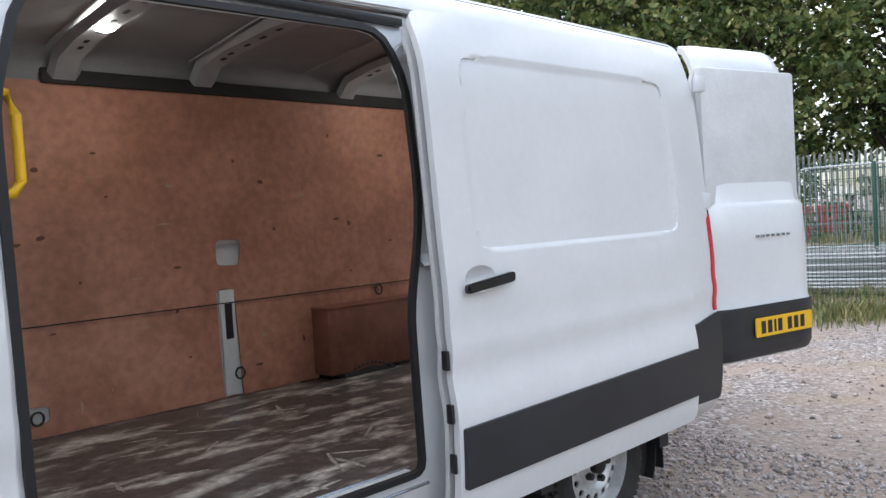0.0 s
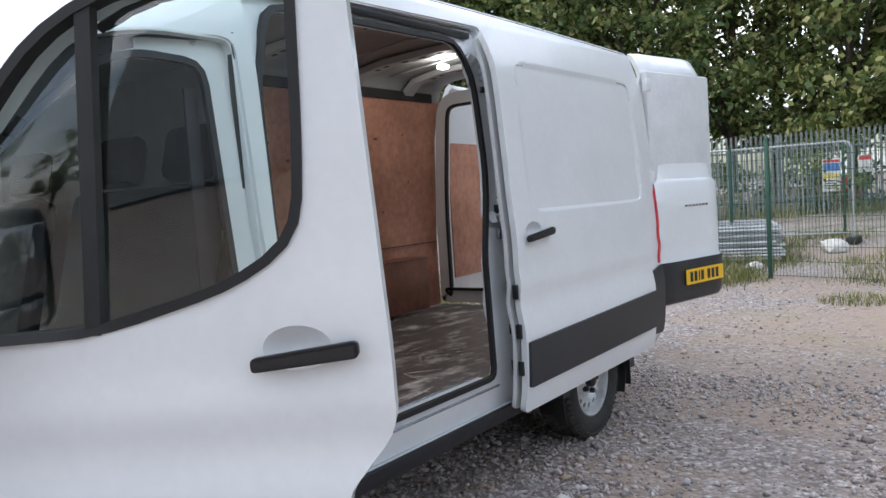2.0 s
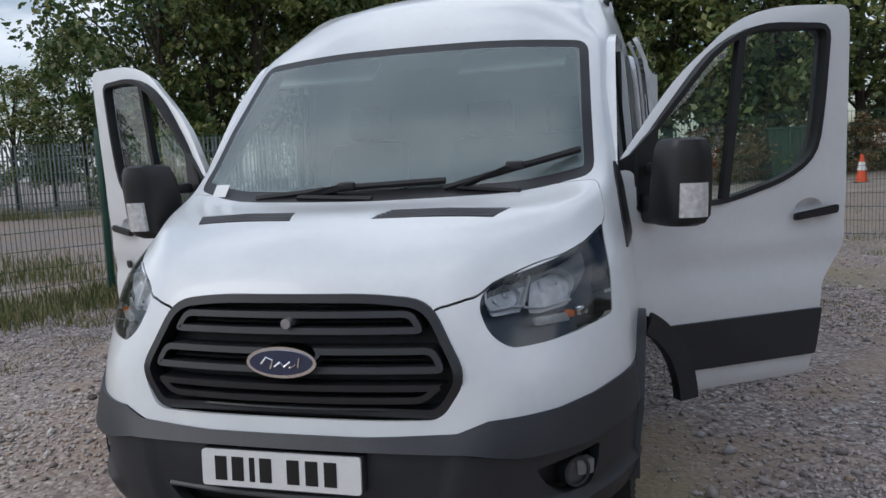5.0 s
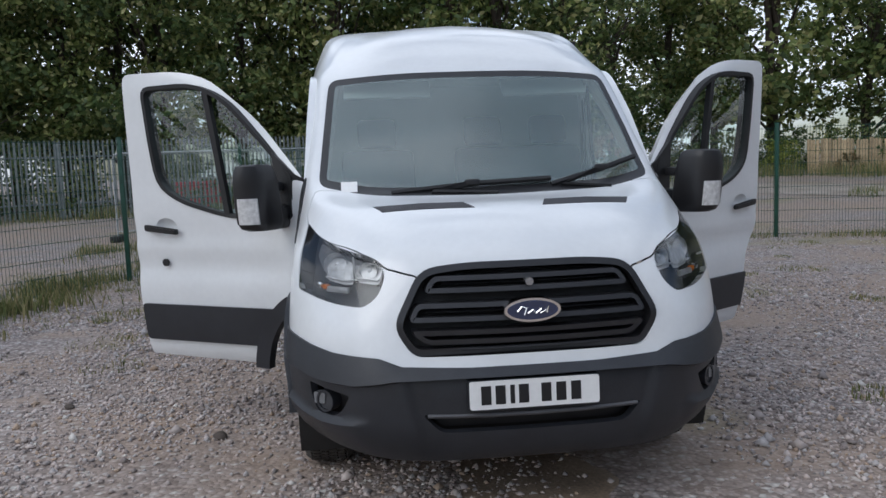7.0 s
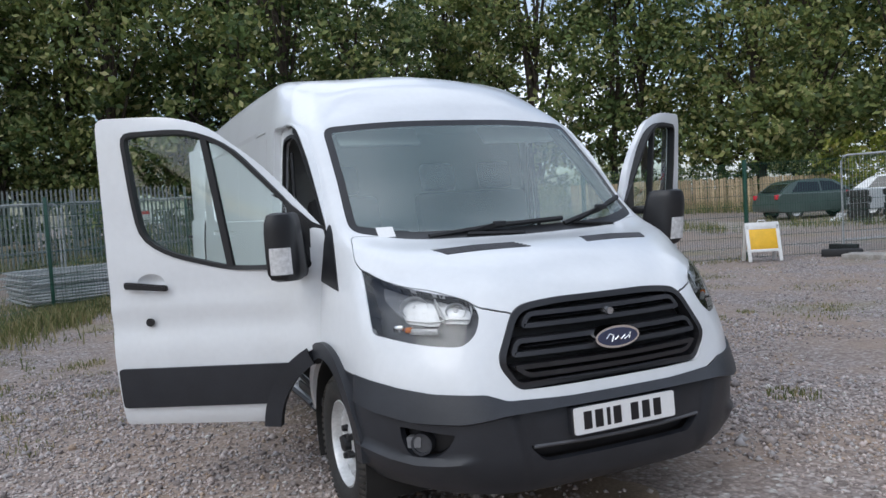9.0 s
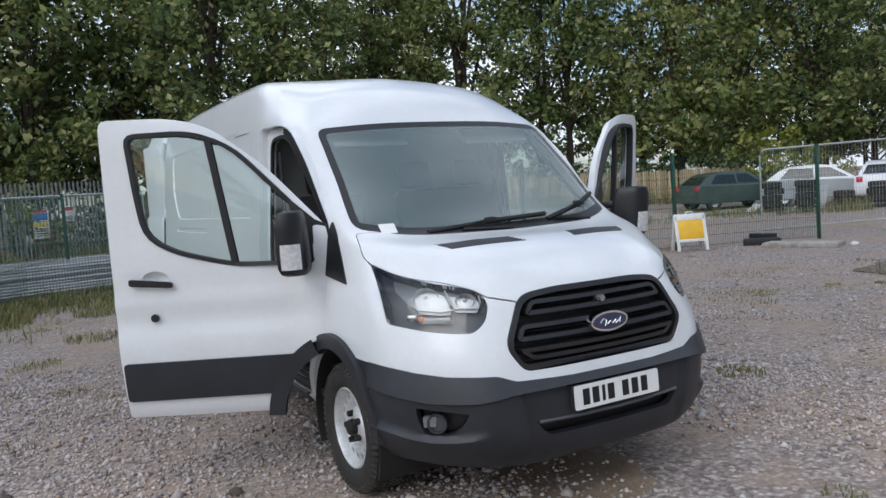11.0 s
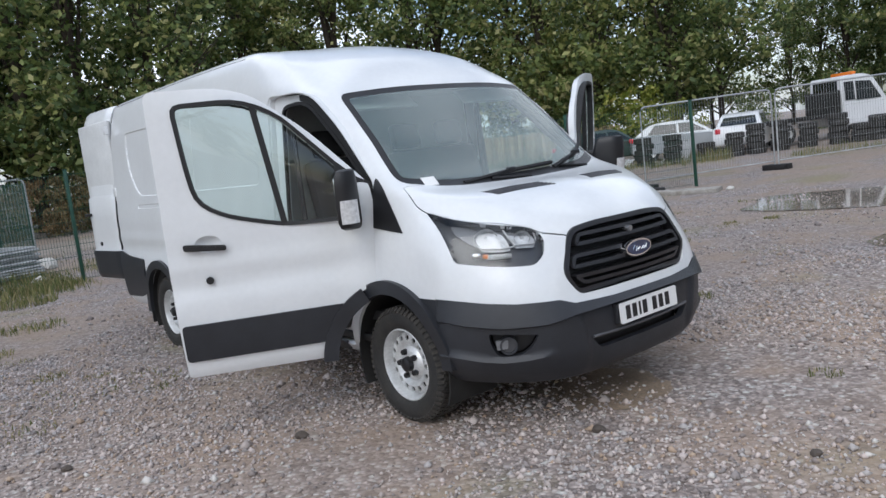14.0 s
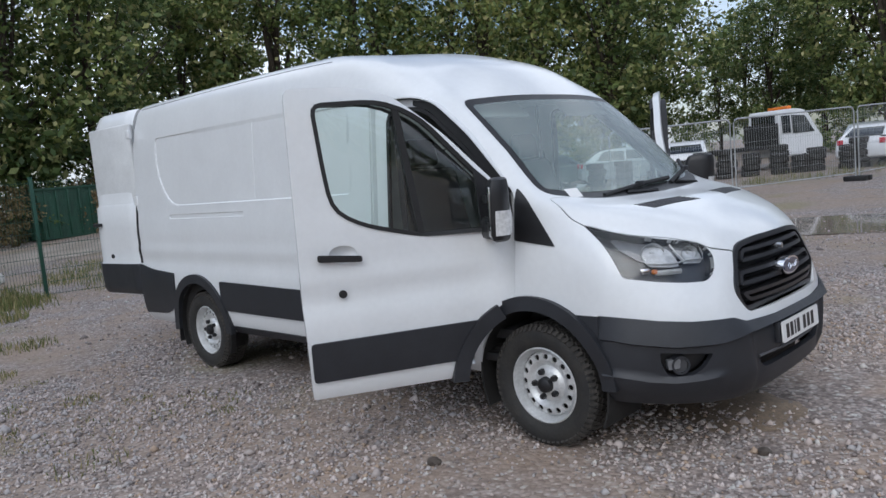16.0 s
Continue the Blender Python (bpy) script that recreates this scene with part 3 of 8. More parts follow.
def face_poly(bm, poly, fn):
    bm.faces.new([bm.verts.new(fn(a, b)) for a, b in poly])
    return bm


for s in (1, -1):
    part("door_frame", thick(puff(frame_bm[s], -0.05), 0.02), WHITE, van)
    part("door_seal", ring_strip(bmesh.new(), DOOR_AP, 0.022, on_side(s, -0.052), 0.0, 0.02), RUBBER, van, "black rubber door seal")
    SLOPE = [(1.165, 1.44), (1.46, 1.755), (1.76, 2.0), (1.93, 2.035), (1.93, 2.0), (1.80, 1.96), (1.50, 1.71), (1.22, 1.42)]
    part("pillar_seal", prism(bmesh.new(), SLOPE, on_side(s, -0.048), 0.0, 0.012), RUBBER, van, "black seal along the windscreen pillar")
    # step between skin and frame
    part("door_reveal", ring_strip(bmesh.new(), DOORS[s], 0.008, on_side(s, -0.012), -0.045, 0.0), WHITE, van)
part("side_door_frame", thick(puff(slide_frame, -0.05), 0.02), WHITE, van)
part("side_door_seal", ring_strip(bmesh.new(), SLIDE_AP, 0.024, on_side(1, -0.052), 0.0, 0.022), RUBBER, van, "black rubber door seal")
part("side_door_reveal", ring_strip(bmesh.new(), SLIDE, 0.008, on_side(1, -0.012), -0.045, 0.0), WHITE, van)
# mouldings on the flanks
part("cladding_strip", strip_off(spare[-1], rounded([(2.36, 0.555, 0.02), (4.36, 0.565, 0.02), (4.36, 0.815, 0.02), (2.36, 0.785, 0.02)], 2), -1, 0.014), PLASTIC, van, "dark grey side moulding")
for s in (1, -1):
    part("corner_cladding", strip_off(spare[s], rounded([(5.20, 0.56, 0.02), (5.40, 0.47, 0.05), (5.872, 0.45, 0.02), (5.872, 0.93, 0.02), (5.6, 0.885, 0.05), (5.18, 0.86, 0.02)], 2), s, 0.016), PLASTIC, van, "dark grey corner bumper")
    part("tail_lamp", strip_off(spare[s], rounded([(5.845, 0.94, 0.005), (5.872, 0.94, 0.005), (5.872, 1.47, 0.005), (5.85, 1.45, 0.02)], 3), s, 0.012), RED if s > 0 else BLACK, van, "red tail lamp lens" if s > 0 else "black edge of the tail lamp")
    part("tail_lamp_bezel", strip_off(spare[s], rounded([(5.872, 0.955, 0.0), (5.879, 0.955, 0.0), (5.879, 1.45, 0.0), (5.872, 1.5, 0.0)], 1), s, 0.008), BLACK, van)
    # wheel-arch flares
    for cy, cz, full in ((*FARCH, False), (*RARCH, True)):
        a1 = 0 if full else 58
        poly = arc(cy, cz, 0.505, a1 - (4 if full else 0), 180 if full else 176, 22) + arc(cy, cz, 0.425, 180 if full else 176, a1 - (4 if full else 0), 22)
        b = bmesh.new()
        V0 = [b.verts.new((s * (flank(1.9, max(0.5, z)) - 0.02), y, z)) for y, z in poly]
        V1 = [b.verts.new((s * (flank(1.9, max(0.5, z)) + 0.026), y, z)) for y, z in poly]
        n = len(poly) // 2
        for i in range(n - 1):
            j = 2 * n - 1 - i
            b.faces.new((V1[i], V1[i + 1], V1[j - 1], V1[j]))
            b.faces.new((V0[i], V0[j], V0[j - 1], V0[i + 1]))
            b.faces.new((V0[i], V0[i + 1], V1[i + 1], V1[i]))
            b.faces.new((V0[j], V1[j], V1[j - 1], V0[j - 1]))
        bmesh.ops.recalc_face_normals(b, faces=b.faces[:])
        part("wheel_arch_flare", b, PLASTIC, van, "dark grey wheel-arch moulding")
        # the dark liner inside the arch
        b = bmesh.new()
        rings = []
        for x, r in (((0.985, 0.435), (0.936, 0.435), (0.932, 0.362), (0.80, 0.362)) if full else ((0.985, 0.44), (0.62, 0.44))):
            rings.append([b.verts.new((s * x, y, z)) for y, z in arc(cy, cz, r, -25, 205, 20)])
        for P0, P1 in zip(rings[:-1], rings[1:]):
            for i in range(20):
                b.faces.new((P0[i], P0[i + 1], P1[i + 1], P1[i]))
        b.faces.new(rings[-1])
        part("wheel_arch_liner", thick(b, 0.012), UNDER, van)
    # black corner panel at the foot of the windscreen pillar
    part("mirror_corner_trim", strip_off(spare[s], rounded([(0.865, 1.132, 0.01), (1.128, 1.165, 0.01), (1.135, 1.455, 0.02), (1.07, 1.395, 0.05)], 3), s, 0.006), BLACK, van, "black corner trim panel")
part("pillar_cladding", strip_off(spare[1], rounded([(2.20, 0.50, 0.01), (2.345, 0.50, 0.01), (2.345, 0.745, 0.01), (2.20, 0.735, 0.03)], 2), 1, 0.008), PLASTIC, van)
# sill under the side door: tread, runner rails, black plastic edge
b = box(bmesh.new(), 0.905, 3.02, 0.592, 0.10, 1.30, 0.03, bev=0.006)
part("door_step", b, PRIMER, van, "scuffed pale painted step")
for k, (x, z) in enumerate(((0.872, 0.609), (0.93, 0.609), (0.985, 0.575))):
    part("step_rail", tube(bmesh.new(), [(x, 2.36, z), (x, 3.68, z)], 0.006, 6), (BADGE, BLACK, BADGE)[k], van)
part("sill_cover", strip_off(spare[1], rounded([(1.62, 0.365, 0.02), (4.30, 0.365, 0.02), (4.30, 0.455, 0.02), (1.62, 0.455, 0.02)], 2), 1, 0.006), PLASTIC, van)
part("sill_cover", strip_off(spare[-1], rounded([(1.62, 0.365, 0.02), (4.30, 0.365, 0.02), (4.30, 0.43, 0.02), (1.62, 0.43, 0.02)], 2), -1, 0.006), PLASTIC, van)
# slot and latch plate on the pillar behind the side door opening
for yy, zz, sy, sz, m_ in ((3.84, 1.425, 0.05, 0.045, BLACK), (3.83, 1.30, 0.04, 0.05, BADGE), (3.86, 1.02, 0.02, 0.10, BLACK), (3.85, 0.82, 0.02, 0.05, BLACK), (3.86, 0.62, 0.025, 0.08, BLACK), (3.84, 2.02, 0.02, 0.03, BLACK)):
    part("latch_plate", box(bmesh.new(), flank(3.9, zz) - 0.04, yy, zz, 0.02, sy, sz, bev=0.004), m_, van)
part("upper_rail", box(bmesh.new(), 0.845, 3.05, 2.285, 0.03, 1.5, 0.03, bev=0.005), BLACK, van, "black sliding-door rail")
part("pillar_trim", box(bmesh.new(), 0.905, 2.30, 1.83, 0.03, 0.05, 0.52, bev=0.004), BLACK, van, "black rubber strip on the pillar")
part("door_striker", tube(bmesh.new(), [(0.95, 2.19, 0.95), (0.99, 2.19, 0.95), (0.99, 2.22, 0.95), (0.95, 2.22, 0.95)], 0.006, 6), BADGE, van)

part("gutter_bead", tube(bmesh.new(), [(0.985, 2.36, 0.455), (0.99, 3.9, 0.455)], 0.006, 6), RUBBER, van)
# windscreen rim, wipers, label
ws = ws_bm
ws.faces.index_update()
inner_ws = take(ws, cut(ws, inset(WS, 0.038), X, Z, lambda c: True))
part("windscreen", inner_ws, SCREEN, van, "greenish laminated glass").visible_shadow = False
part("windscreen_border", thick(puff(ws, -0.001), 0.006), BLACK, van, "black printed border of the windscreen")
for pts, arm in ((((-0.50, 0.845, 1.36), (-0.10, 0.853, 1.392), (0.30, 0.872, 1.405)), ((0.02, 0.80, 1.345), (-0.30, 0.82, 1.36), (-0.10, 0.845, 1.40))),
                 (((0.30, 0.855, 1.375), (0.57, 0.895, 1.442), (0.80, 1.05, 1.50)), ((0.60, 0.83, 1.352), (0.36, 0.845, 1.375), (0.57, 0.89, 1.452)))):
    w = group_at("wiper", None, van)
    part("blade", tube(bmesh.new(), pts, 0.015, 6), RUBBER, w)
    part("arm", tube(bmesh.new(), arm[:2] + (arm[2],), 0.014, 6), RUBBER, w)
    part("joint", box(bmesh.new(), arm[2][0], arm[2][1], arm[2][2], 0.07, 0.03, 0.03, bev=0.008), BLACK, w)
part("windscreen_label", face_poly(bmesh.new(), [(-0.745, 0.0), (-0.665, 0.0), (-0.665, 0.05), (-0.745, 0.05)], lambda a, b: (a, 0.872 + 0.9 * b + (abs(a) - 0.66) * 0.35, 1.372 + b)), PLATEW, van, "small pale paper label")

# bonnet with its two air vents
bon = bon_out
for s in (1, -1):
    vent = [(s * 0.15, 0.43), (s * 0.56, 0.50), (s * 0.605, 0.605), (s * 0.19, 0.56)]
    vent = vent if s > 0 else vent[::-1]
    v = take(bon, cut(bon, vent, X, Y, lambda c: True))
    part("bonnet_vent", thick(puff(v, -0.012), 0.01), BLACK, van, "black slatted air vent")
    for k in range(5):
        t = (k + 0.5) / 5
        p, q = Vector((s * (0.15 + 0.04 * t), 0.435 + 0.12 * t, 1.294 + 0.022 * t)), Vector((s * (0.56 + 0.04 * t), 0.507 + 0.09 * t, 1.288 + 0.018 * t))
        part("vent_slat", tube(bmesh.new(), [p, (p + q) / 2 + Vector((0, -0.003, 0.006)), q], 0.004, 5), GREYP, van)
part("bonnet", thick(bon, 0.012), WHITE, van)

# grille
GRILLEM = mat("grille_plastic", (0.024, 0.024, 0.027), 0.36, var=0.25, vscale=8)
grille = group_at("grille", None, van)


def gy(x, z):
    return 0.034 + 0.20 * x * x + max(0, z - 0.86) * 0.32


part("grille_back", thick(puff(gr_bm, -0.075), 0.01), RUBBER, grille)
fb = ring_strip(bmesh.new(), GRILLE, 0.026, lambda a, b, d: (a, gy(a, b) + d + 0.02, b), -0.022, 0.05)
part("grille_frame", fb, GRILLEM, grille)
for z1, z0, xt, xo in ((1.043, 0.977, 0.385, 0.425), (0.938, 0.866, 0.455, 0.490), (0.832, 0.776, 0.490, 0.420)):
    loop = rounded([(-xt, z1, 0.03), (xt, z1, 0.03), (xo, z0, 0.03), (-xo, z0, 0.03)], 4)
    dense = []
    for i in range(len(loop)):
        p, q = Vector(loop[i]), Vector(loop[(i + 1) % len(loop)])
        n = max(1, int((q - p).length / 0.08))
        dense += [tuple(p + (q - p) * k / n) for k in range(n)]
    part("grille_bar", ring_strip(bmesh.new(), dense, 0.019, lambda a, b, d: (a, gy(a, b) + d + 0.012, b), -0.012, 0.05), GRILLEM, grille)
    zm = (z0 + z1) / 2
    fin = bmesh.new()
    for k in range(16):
        xm_ = min(xo, xt) - 0.04
        xa, xb = -xm_ + 2 * xm_ * k / 16, -xm_ + 2 * xm_ * (k + 1) / 16
        A = [fin.verts.new((x, gy(x, zm) + dy, zm + dz)) for x in (xa, xb) for dy, dz in ((0.012, 0.0), (0.05, 0.009), (0.05, -0.004))]
        fin.faces.new((A[0], A[3], A[4], A[1]))
        fin.faces.new((A[0], A[2], A[5], A[3]))
    part("grille_fin", fin, GRILLEM, grille)
for zl, xl in ((0.752, 0.40),):
    part("grille_fin", tube(bmesh.new(), [(x, gy(x, zl) + 0.022, zl) for x in np.linspace(-xl, xl, 13)], 0.006, 6), GRILLEM, grille)


def disc(bm, fn, rx, rz, n=32):
    bm.faces.new([bm.verts.new(fn(rx * math.cos(2 * math.pi * k / n), rz * math.sin(2 * math.pi * k / n))) for k in range(n)])
    return bm


badge = part("badge", prism(bmesh.new(), [(0.114 * math.cos(2 * math.pi * k / 36), 0.048 * math.sin(2 * math.pi * k / 36)) for k in range(36)], lambda a, b, d: (a, 0.022 + d, 0.905 + b), -0.008, 0.05), CHROME, grille, "chrome oval badge")
part("badge_field", prism(bmesh.new(), [(0.102 * math.cos(2 * math.pi * k / 36), 0.038 * math.sin(2 * math.pi * k / 36)) for k in range(36)], lambda a, b, d: (a, 0.012 + d, 0.905 + b), -0.002, 0.004), BLUE, badge, "dark blue oval field")
for wave in (((-0.062, -0.004), (-0.045, 0.016), (-0.025, 0.008), (-0.034, -0.018)), ((-0.02, -0.012), (0.0, 0.002), (0.012, -0.012), (0.034, 0.004)), ((0.03, -0.014), (0.05, -0.002), (0.062, 0.016), (0.056, -0.012))):
    part("badge_stroke", tube(bmesh.new(), [(a, 0.0085, 0.905 + b_) for a, b_ in wave], 0.0035, 5), CHROME, badge)
part("bonnet_lock", prism(bmesh.new(), [(0.016 * math.cos(2 * math.pi * k / 16), 0.016 * math.sin(2 * math.pi * k / 16)) for k in range(16)], lambda a, b, d: (a, 0.07 + d, 1.012 + b), -0.012, 0.05), BADGE, grille)


def number_plate(fn, colour, parent, label):
    """A plate with plain bars where its characters stand. fn(across, up, out) gives the place."""
    p = part("number_plate", prism(bmesh.new(), rounded([(-0.26, -0.0555, 0.01), (0.26, -0.0555, 0.01), (0.26, 0.0555, 0.01), (-0.26, 0.0555, 0.01)], 2), fn, 0.0, 0.008), colour, parent, label)
    for k, a in enumerate((-0.195, -0.138, -0.09, -0.045, 0.045, 0.105, 0.165)):
        w = 0.018 if k == 2 else 0.04
        part("plate_bar", prism(bmesh.new(), [(a - w / 2, -0.037), (a + w / 2, -0.037), (a + w / 2, 0.037), (a - w / 2, 0.037)], fn, 0.0082, 0.0092), INK, p)
    return p


number_plate(lambda a, b, d: (a - 0.008, -0.022 - d + 0.05 * b, 0.584 + b), PLATEW, van, "white front number plate with black bars")
part("plate_holder", box(bmesh.new(), -0.008, 0.008, 0.584, 0.53, 0.05, 0.118, bev=0.01), PLASTIC, van)
# lower air intake and fog lamps, let into the bumper
# the upper lip ends in a crease; below it the middle steps back for the plate, and a blade runs along each lower corner


def lip(x):
    return float(np.interp(abs(x), [0, 0.3, 0.5, 0.55, 0.70, 0.86, 0.96, 1.005], [0.655, 0.655, 0.65, 0.648, 0.622, 0.622, 0.645, 0.665]))


def blade(x):
    return float(np.interp(abs(x), [0.66, 0.70, 0.78, 0.86, 0.93, 1.0], [0.462, 0.453, 0.440, 0.434, 0.446, 0.474]))


def bumper_sheet():
    """The bumper as upright strips over the nose, each with the same steps from chin to top edge."""
    net = np.array(NET[:6])
    net = np.concatenate([net, net[:, -2:-1] * np.array([-1.0, 1, 1])], axis=1)
    tr, tc = chord(net), chord(net.transpose(1, 0, 2))
    g = pchip(tc, pchip(tr, net, spread(tr, 0.03)).transpose(1, 0, 2), spread(tc[:-1], 0.02))
    edge = sorted((x, z) for x, z in BT if x >= 0 and z > 0.3)
    cols = []
    for j, col in enumerate(g):
        mid = [float(np.interp(0.6, col[:, 2], col[:, k])) for k in (0, 1)]
        if mid[1] > 0.78:
            continue
        t = g[min(j + 1, len(g) - 1), 8] - g[max(j - 1, 0), 8]
        n_ = Vector((-t[1], t[0], 0)).normalized()
        if n_.y > 0 or (abs(n_.y) < 0.2 and n_.x < 0):
            n_ = -n_
        x0, low = max(0.0, mid[0]), col[0, 2]
        top = float(np.interp(x0, [0] + [q[0] for q in edge], [edge[0][1]] + [q[1] for q in edge])) + 0.004
        L, K = lip(x0), blade(x0)
        zs = [low, low + 0.05, K - 0.05, K - 0.012, K, K + 0.012, K + 0.03] + [K + 0.03 + (L - 0.012 - K - 0.03) * k / 6 for k in range(1, 7)] + [L, L + (top - L) * 0.35, L + (top - L) * 0.7, top]
        row = []
        for z in sorted(zs):
            q = z - L
            d = 0.020 * max(0.0, 1 - q / (top - L)) if q >= -1e-5 else max(-0.006, 0.020 + q / 0.012 * 0.026)
            d *= min(1.0, max(0.0, (0.72 - mid[1]) / 0.25))
            w = min(1.0, max(0.0, (float(np.interp(z, [0.41, 0.636], [0.47, 0.53])) - x0) / 0.03)) * min(1.0, max(0.0, (z - 0.36) / 0.05))
            if q < -0.011:
                d -= 0.022 * w
            q = z - K
            d += min(1.0, max(0.0, (x0 - 0.655) / 0.06)) * 0.020 * (max(0.0, 1 - q / 0.03) if q >= 0 else max(0.0, 1 + q / 0.12))
            row.append(Vector([float(np.interp(z, col[:, 2], col[:, k])) for k in (0, 1)] + [z]) + n_ * (d + 0.003 + 0.007 * min(1.0, max(0.0, (0.72 - mid[1]) / 0.25))))
        row[0] = row[0] - n_ * 0.02
        cols.append(row)
    bm = bmesh.new()
    for s in (1, -1):
        V = [[bm.verts.new((s * c_.x, c_.y, c_.z)) for c_ in row] for row in cols]
        for v in V[-1]:
            v.co.x = 0
        for A, B in zip(V[:-1], V[1:]):
            for k in range(len(A) - 1):
                q = (A[k], B[k], B[k + 1], A[k + 1])
                bm.faces.new(q if s > 0 else q[::-1])
    bmesh.ops.remove_doubles(bm, verts=bm.verts[:], dist=0.0008)
    bmesh.ops.recalc_face_normals(bm, faces=bm.faces[:])
    if min(bm.faces, key=lambda f: f.calc_center_median().y).normal.y > 0:
        bmesh.ops.reverse_faces(bm, faces=bm.faces[:])
    for s in (1, -1):
        a = arc(*FARCH, 0.43, -20, 200, 20)
        bmesh.ops.delete(bm, geom=cut(bm, a + [(FARCH[0] - 0.43, 0.2), (FARCH[0] + 0.43, 0.2)], Y, Z, side(s, 0.6)), context="FACES")
    bm.normal_update()
    return bm


bum = bumper_sheet()
INTAKE = rounded([(-0.45, 0.503, 0.02), (0.45, 0.503, 0.02), (0.38, 0.425, 0.03), (-0.38, 0.425, 0.03)], 3)
v = take(bum, cut(bum, INTAKE, X, Z, lambda c: c.y < 0.3))
part("lower_intake", thick(puff(v, -0.06), 0.01), BLACK, van, "black lower air intake")
part("intake_bar", tube(bmesh.new(), [(-0.43, 0.034, 0.496), (-0.2, 0.008, 0.494), (0, 0.0, 0.494), (0.2, 0.008, 0.494), (0.43, 0.034, 0.496)], 0.009, 6), GREYP, van)
for s in (1, -1):
    FOG = rounded([(s * 0.905, 0.592, 0.01), (s * 0.735, 0.570, 0.01), (s * 0.765, 0.505, 0.02), (s * 0.80, 0.468, 0.02), (s * 0.875, 0.466, 0.02), (s * 0.90, 0.53, 0.03)], 3)
    FOG = FOG if s < 0 else FOG[::-1]
    v = take(bum, cut(bum, FOG, X, Z, lambda c: c.y < 0.5))
    fog = part("fog_lamp_recess", thick(puff(v, -0.06), 0.01), BLACK, van, "black fog-lamp recess")
    nrm = Vector((s * 0.66, -0.75, 0)).normalized()
    tng = Vector((-nrm.y, nrm.x, 0))
    base = Vector((s * 0.835, 0.262, 0.522))

    def facing(c_):
        return lambda a, b_, d_: c_ + tng * a + Vector((0, 0, b_)) + nrm * d_
    ring = [(math.cos(2 * math.pi * k / 24), math.sin(2 * math.pi * k / 24)) for k in range(24)]
    part("fog_lamp_ring", ring_strip(bmesh.new(), [(0.047 * a, 0.047 * b_) for a, b_ in ring], 0.010, facing(base), -0.04, 0.012), PLASTIC, fog)
    part("fog_lamp", prism(bmesh.new(), [(0.038 * a, 0.038 * b_) for a, b_ in ring], facing(base), -0.04, 0.002), LAMPDK, fog, "round dark fog lamp")
    tile = rounded([(0.005 * s, -0.014, 0.006), (0.062 * s, -0.018, 0.006), (0.066 * s, 0.03, 0.008), (0.0, 0.032, 0.008)], 3)
    part("fog_lens", prism(bmesh.new(), tile, facing(base + nrm * 0.004), -0.03, 0.004), LAMPMID, fog, "small bright clear lens")
part("front_bumper", thick(bum, 0.035), PLASTIC, van, "dark grey moulded plastic bumper")
for s in (1, -1):
    ditch = body.copy()
    ditch.faces.index_update()
    line = [(s * 0.800, 2.80), (s * 0.805, 2.80), (s * 0.827, 5.80), (s * 0.822, 5.80)]
    part("roof_ditch", thick(puff(take(ditch, cut(ditch, line if s > 0 else line[::-1], X, Y, lambda c: c.z > 2.2)), 0.0015), 0.003), UNDER, van, "thin dark seam along the roof")
    ditch.free()
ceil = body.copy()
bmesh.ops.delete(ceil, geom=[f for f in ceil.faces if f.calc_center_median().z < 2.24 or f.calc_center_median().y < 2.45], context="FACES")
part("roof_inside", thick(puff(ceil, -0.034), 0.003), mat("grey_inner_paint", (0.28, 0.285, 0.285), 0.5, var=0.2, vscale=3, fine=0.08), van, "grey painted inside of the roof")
part("body_shell", thick(body, 0.03), WHITE, van)

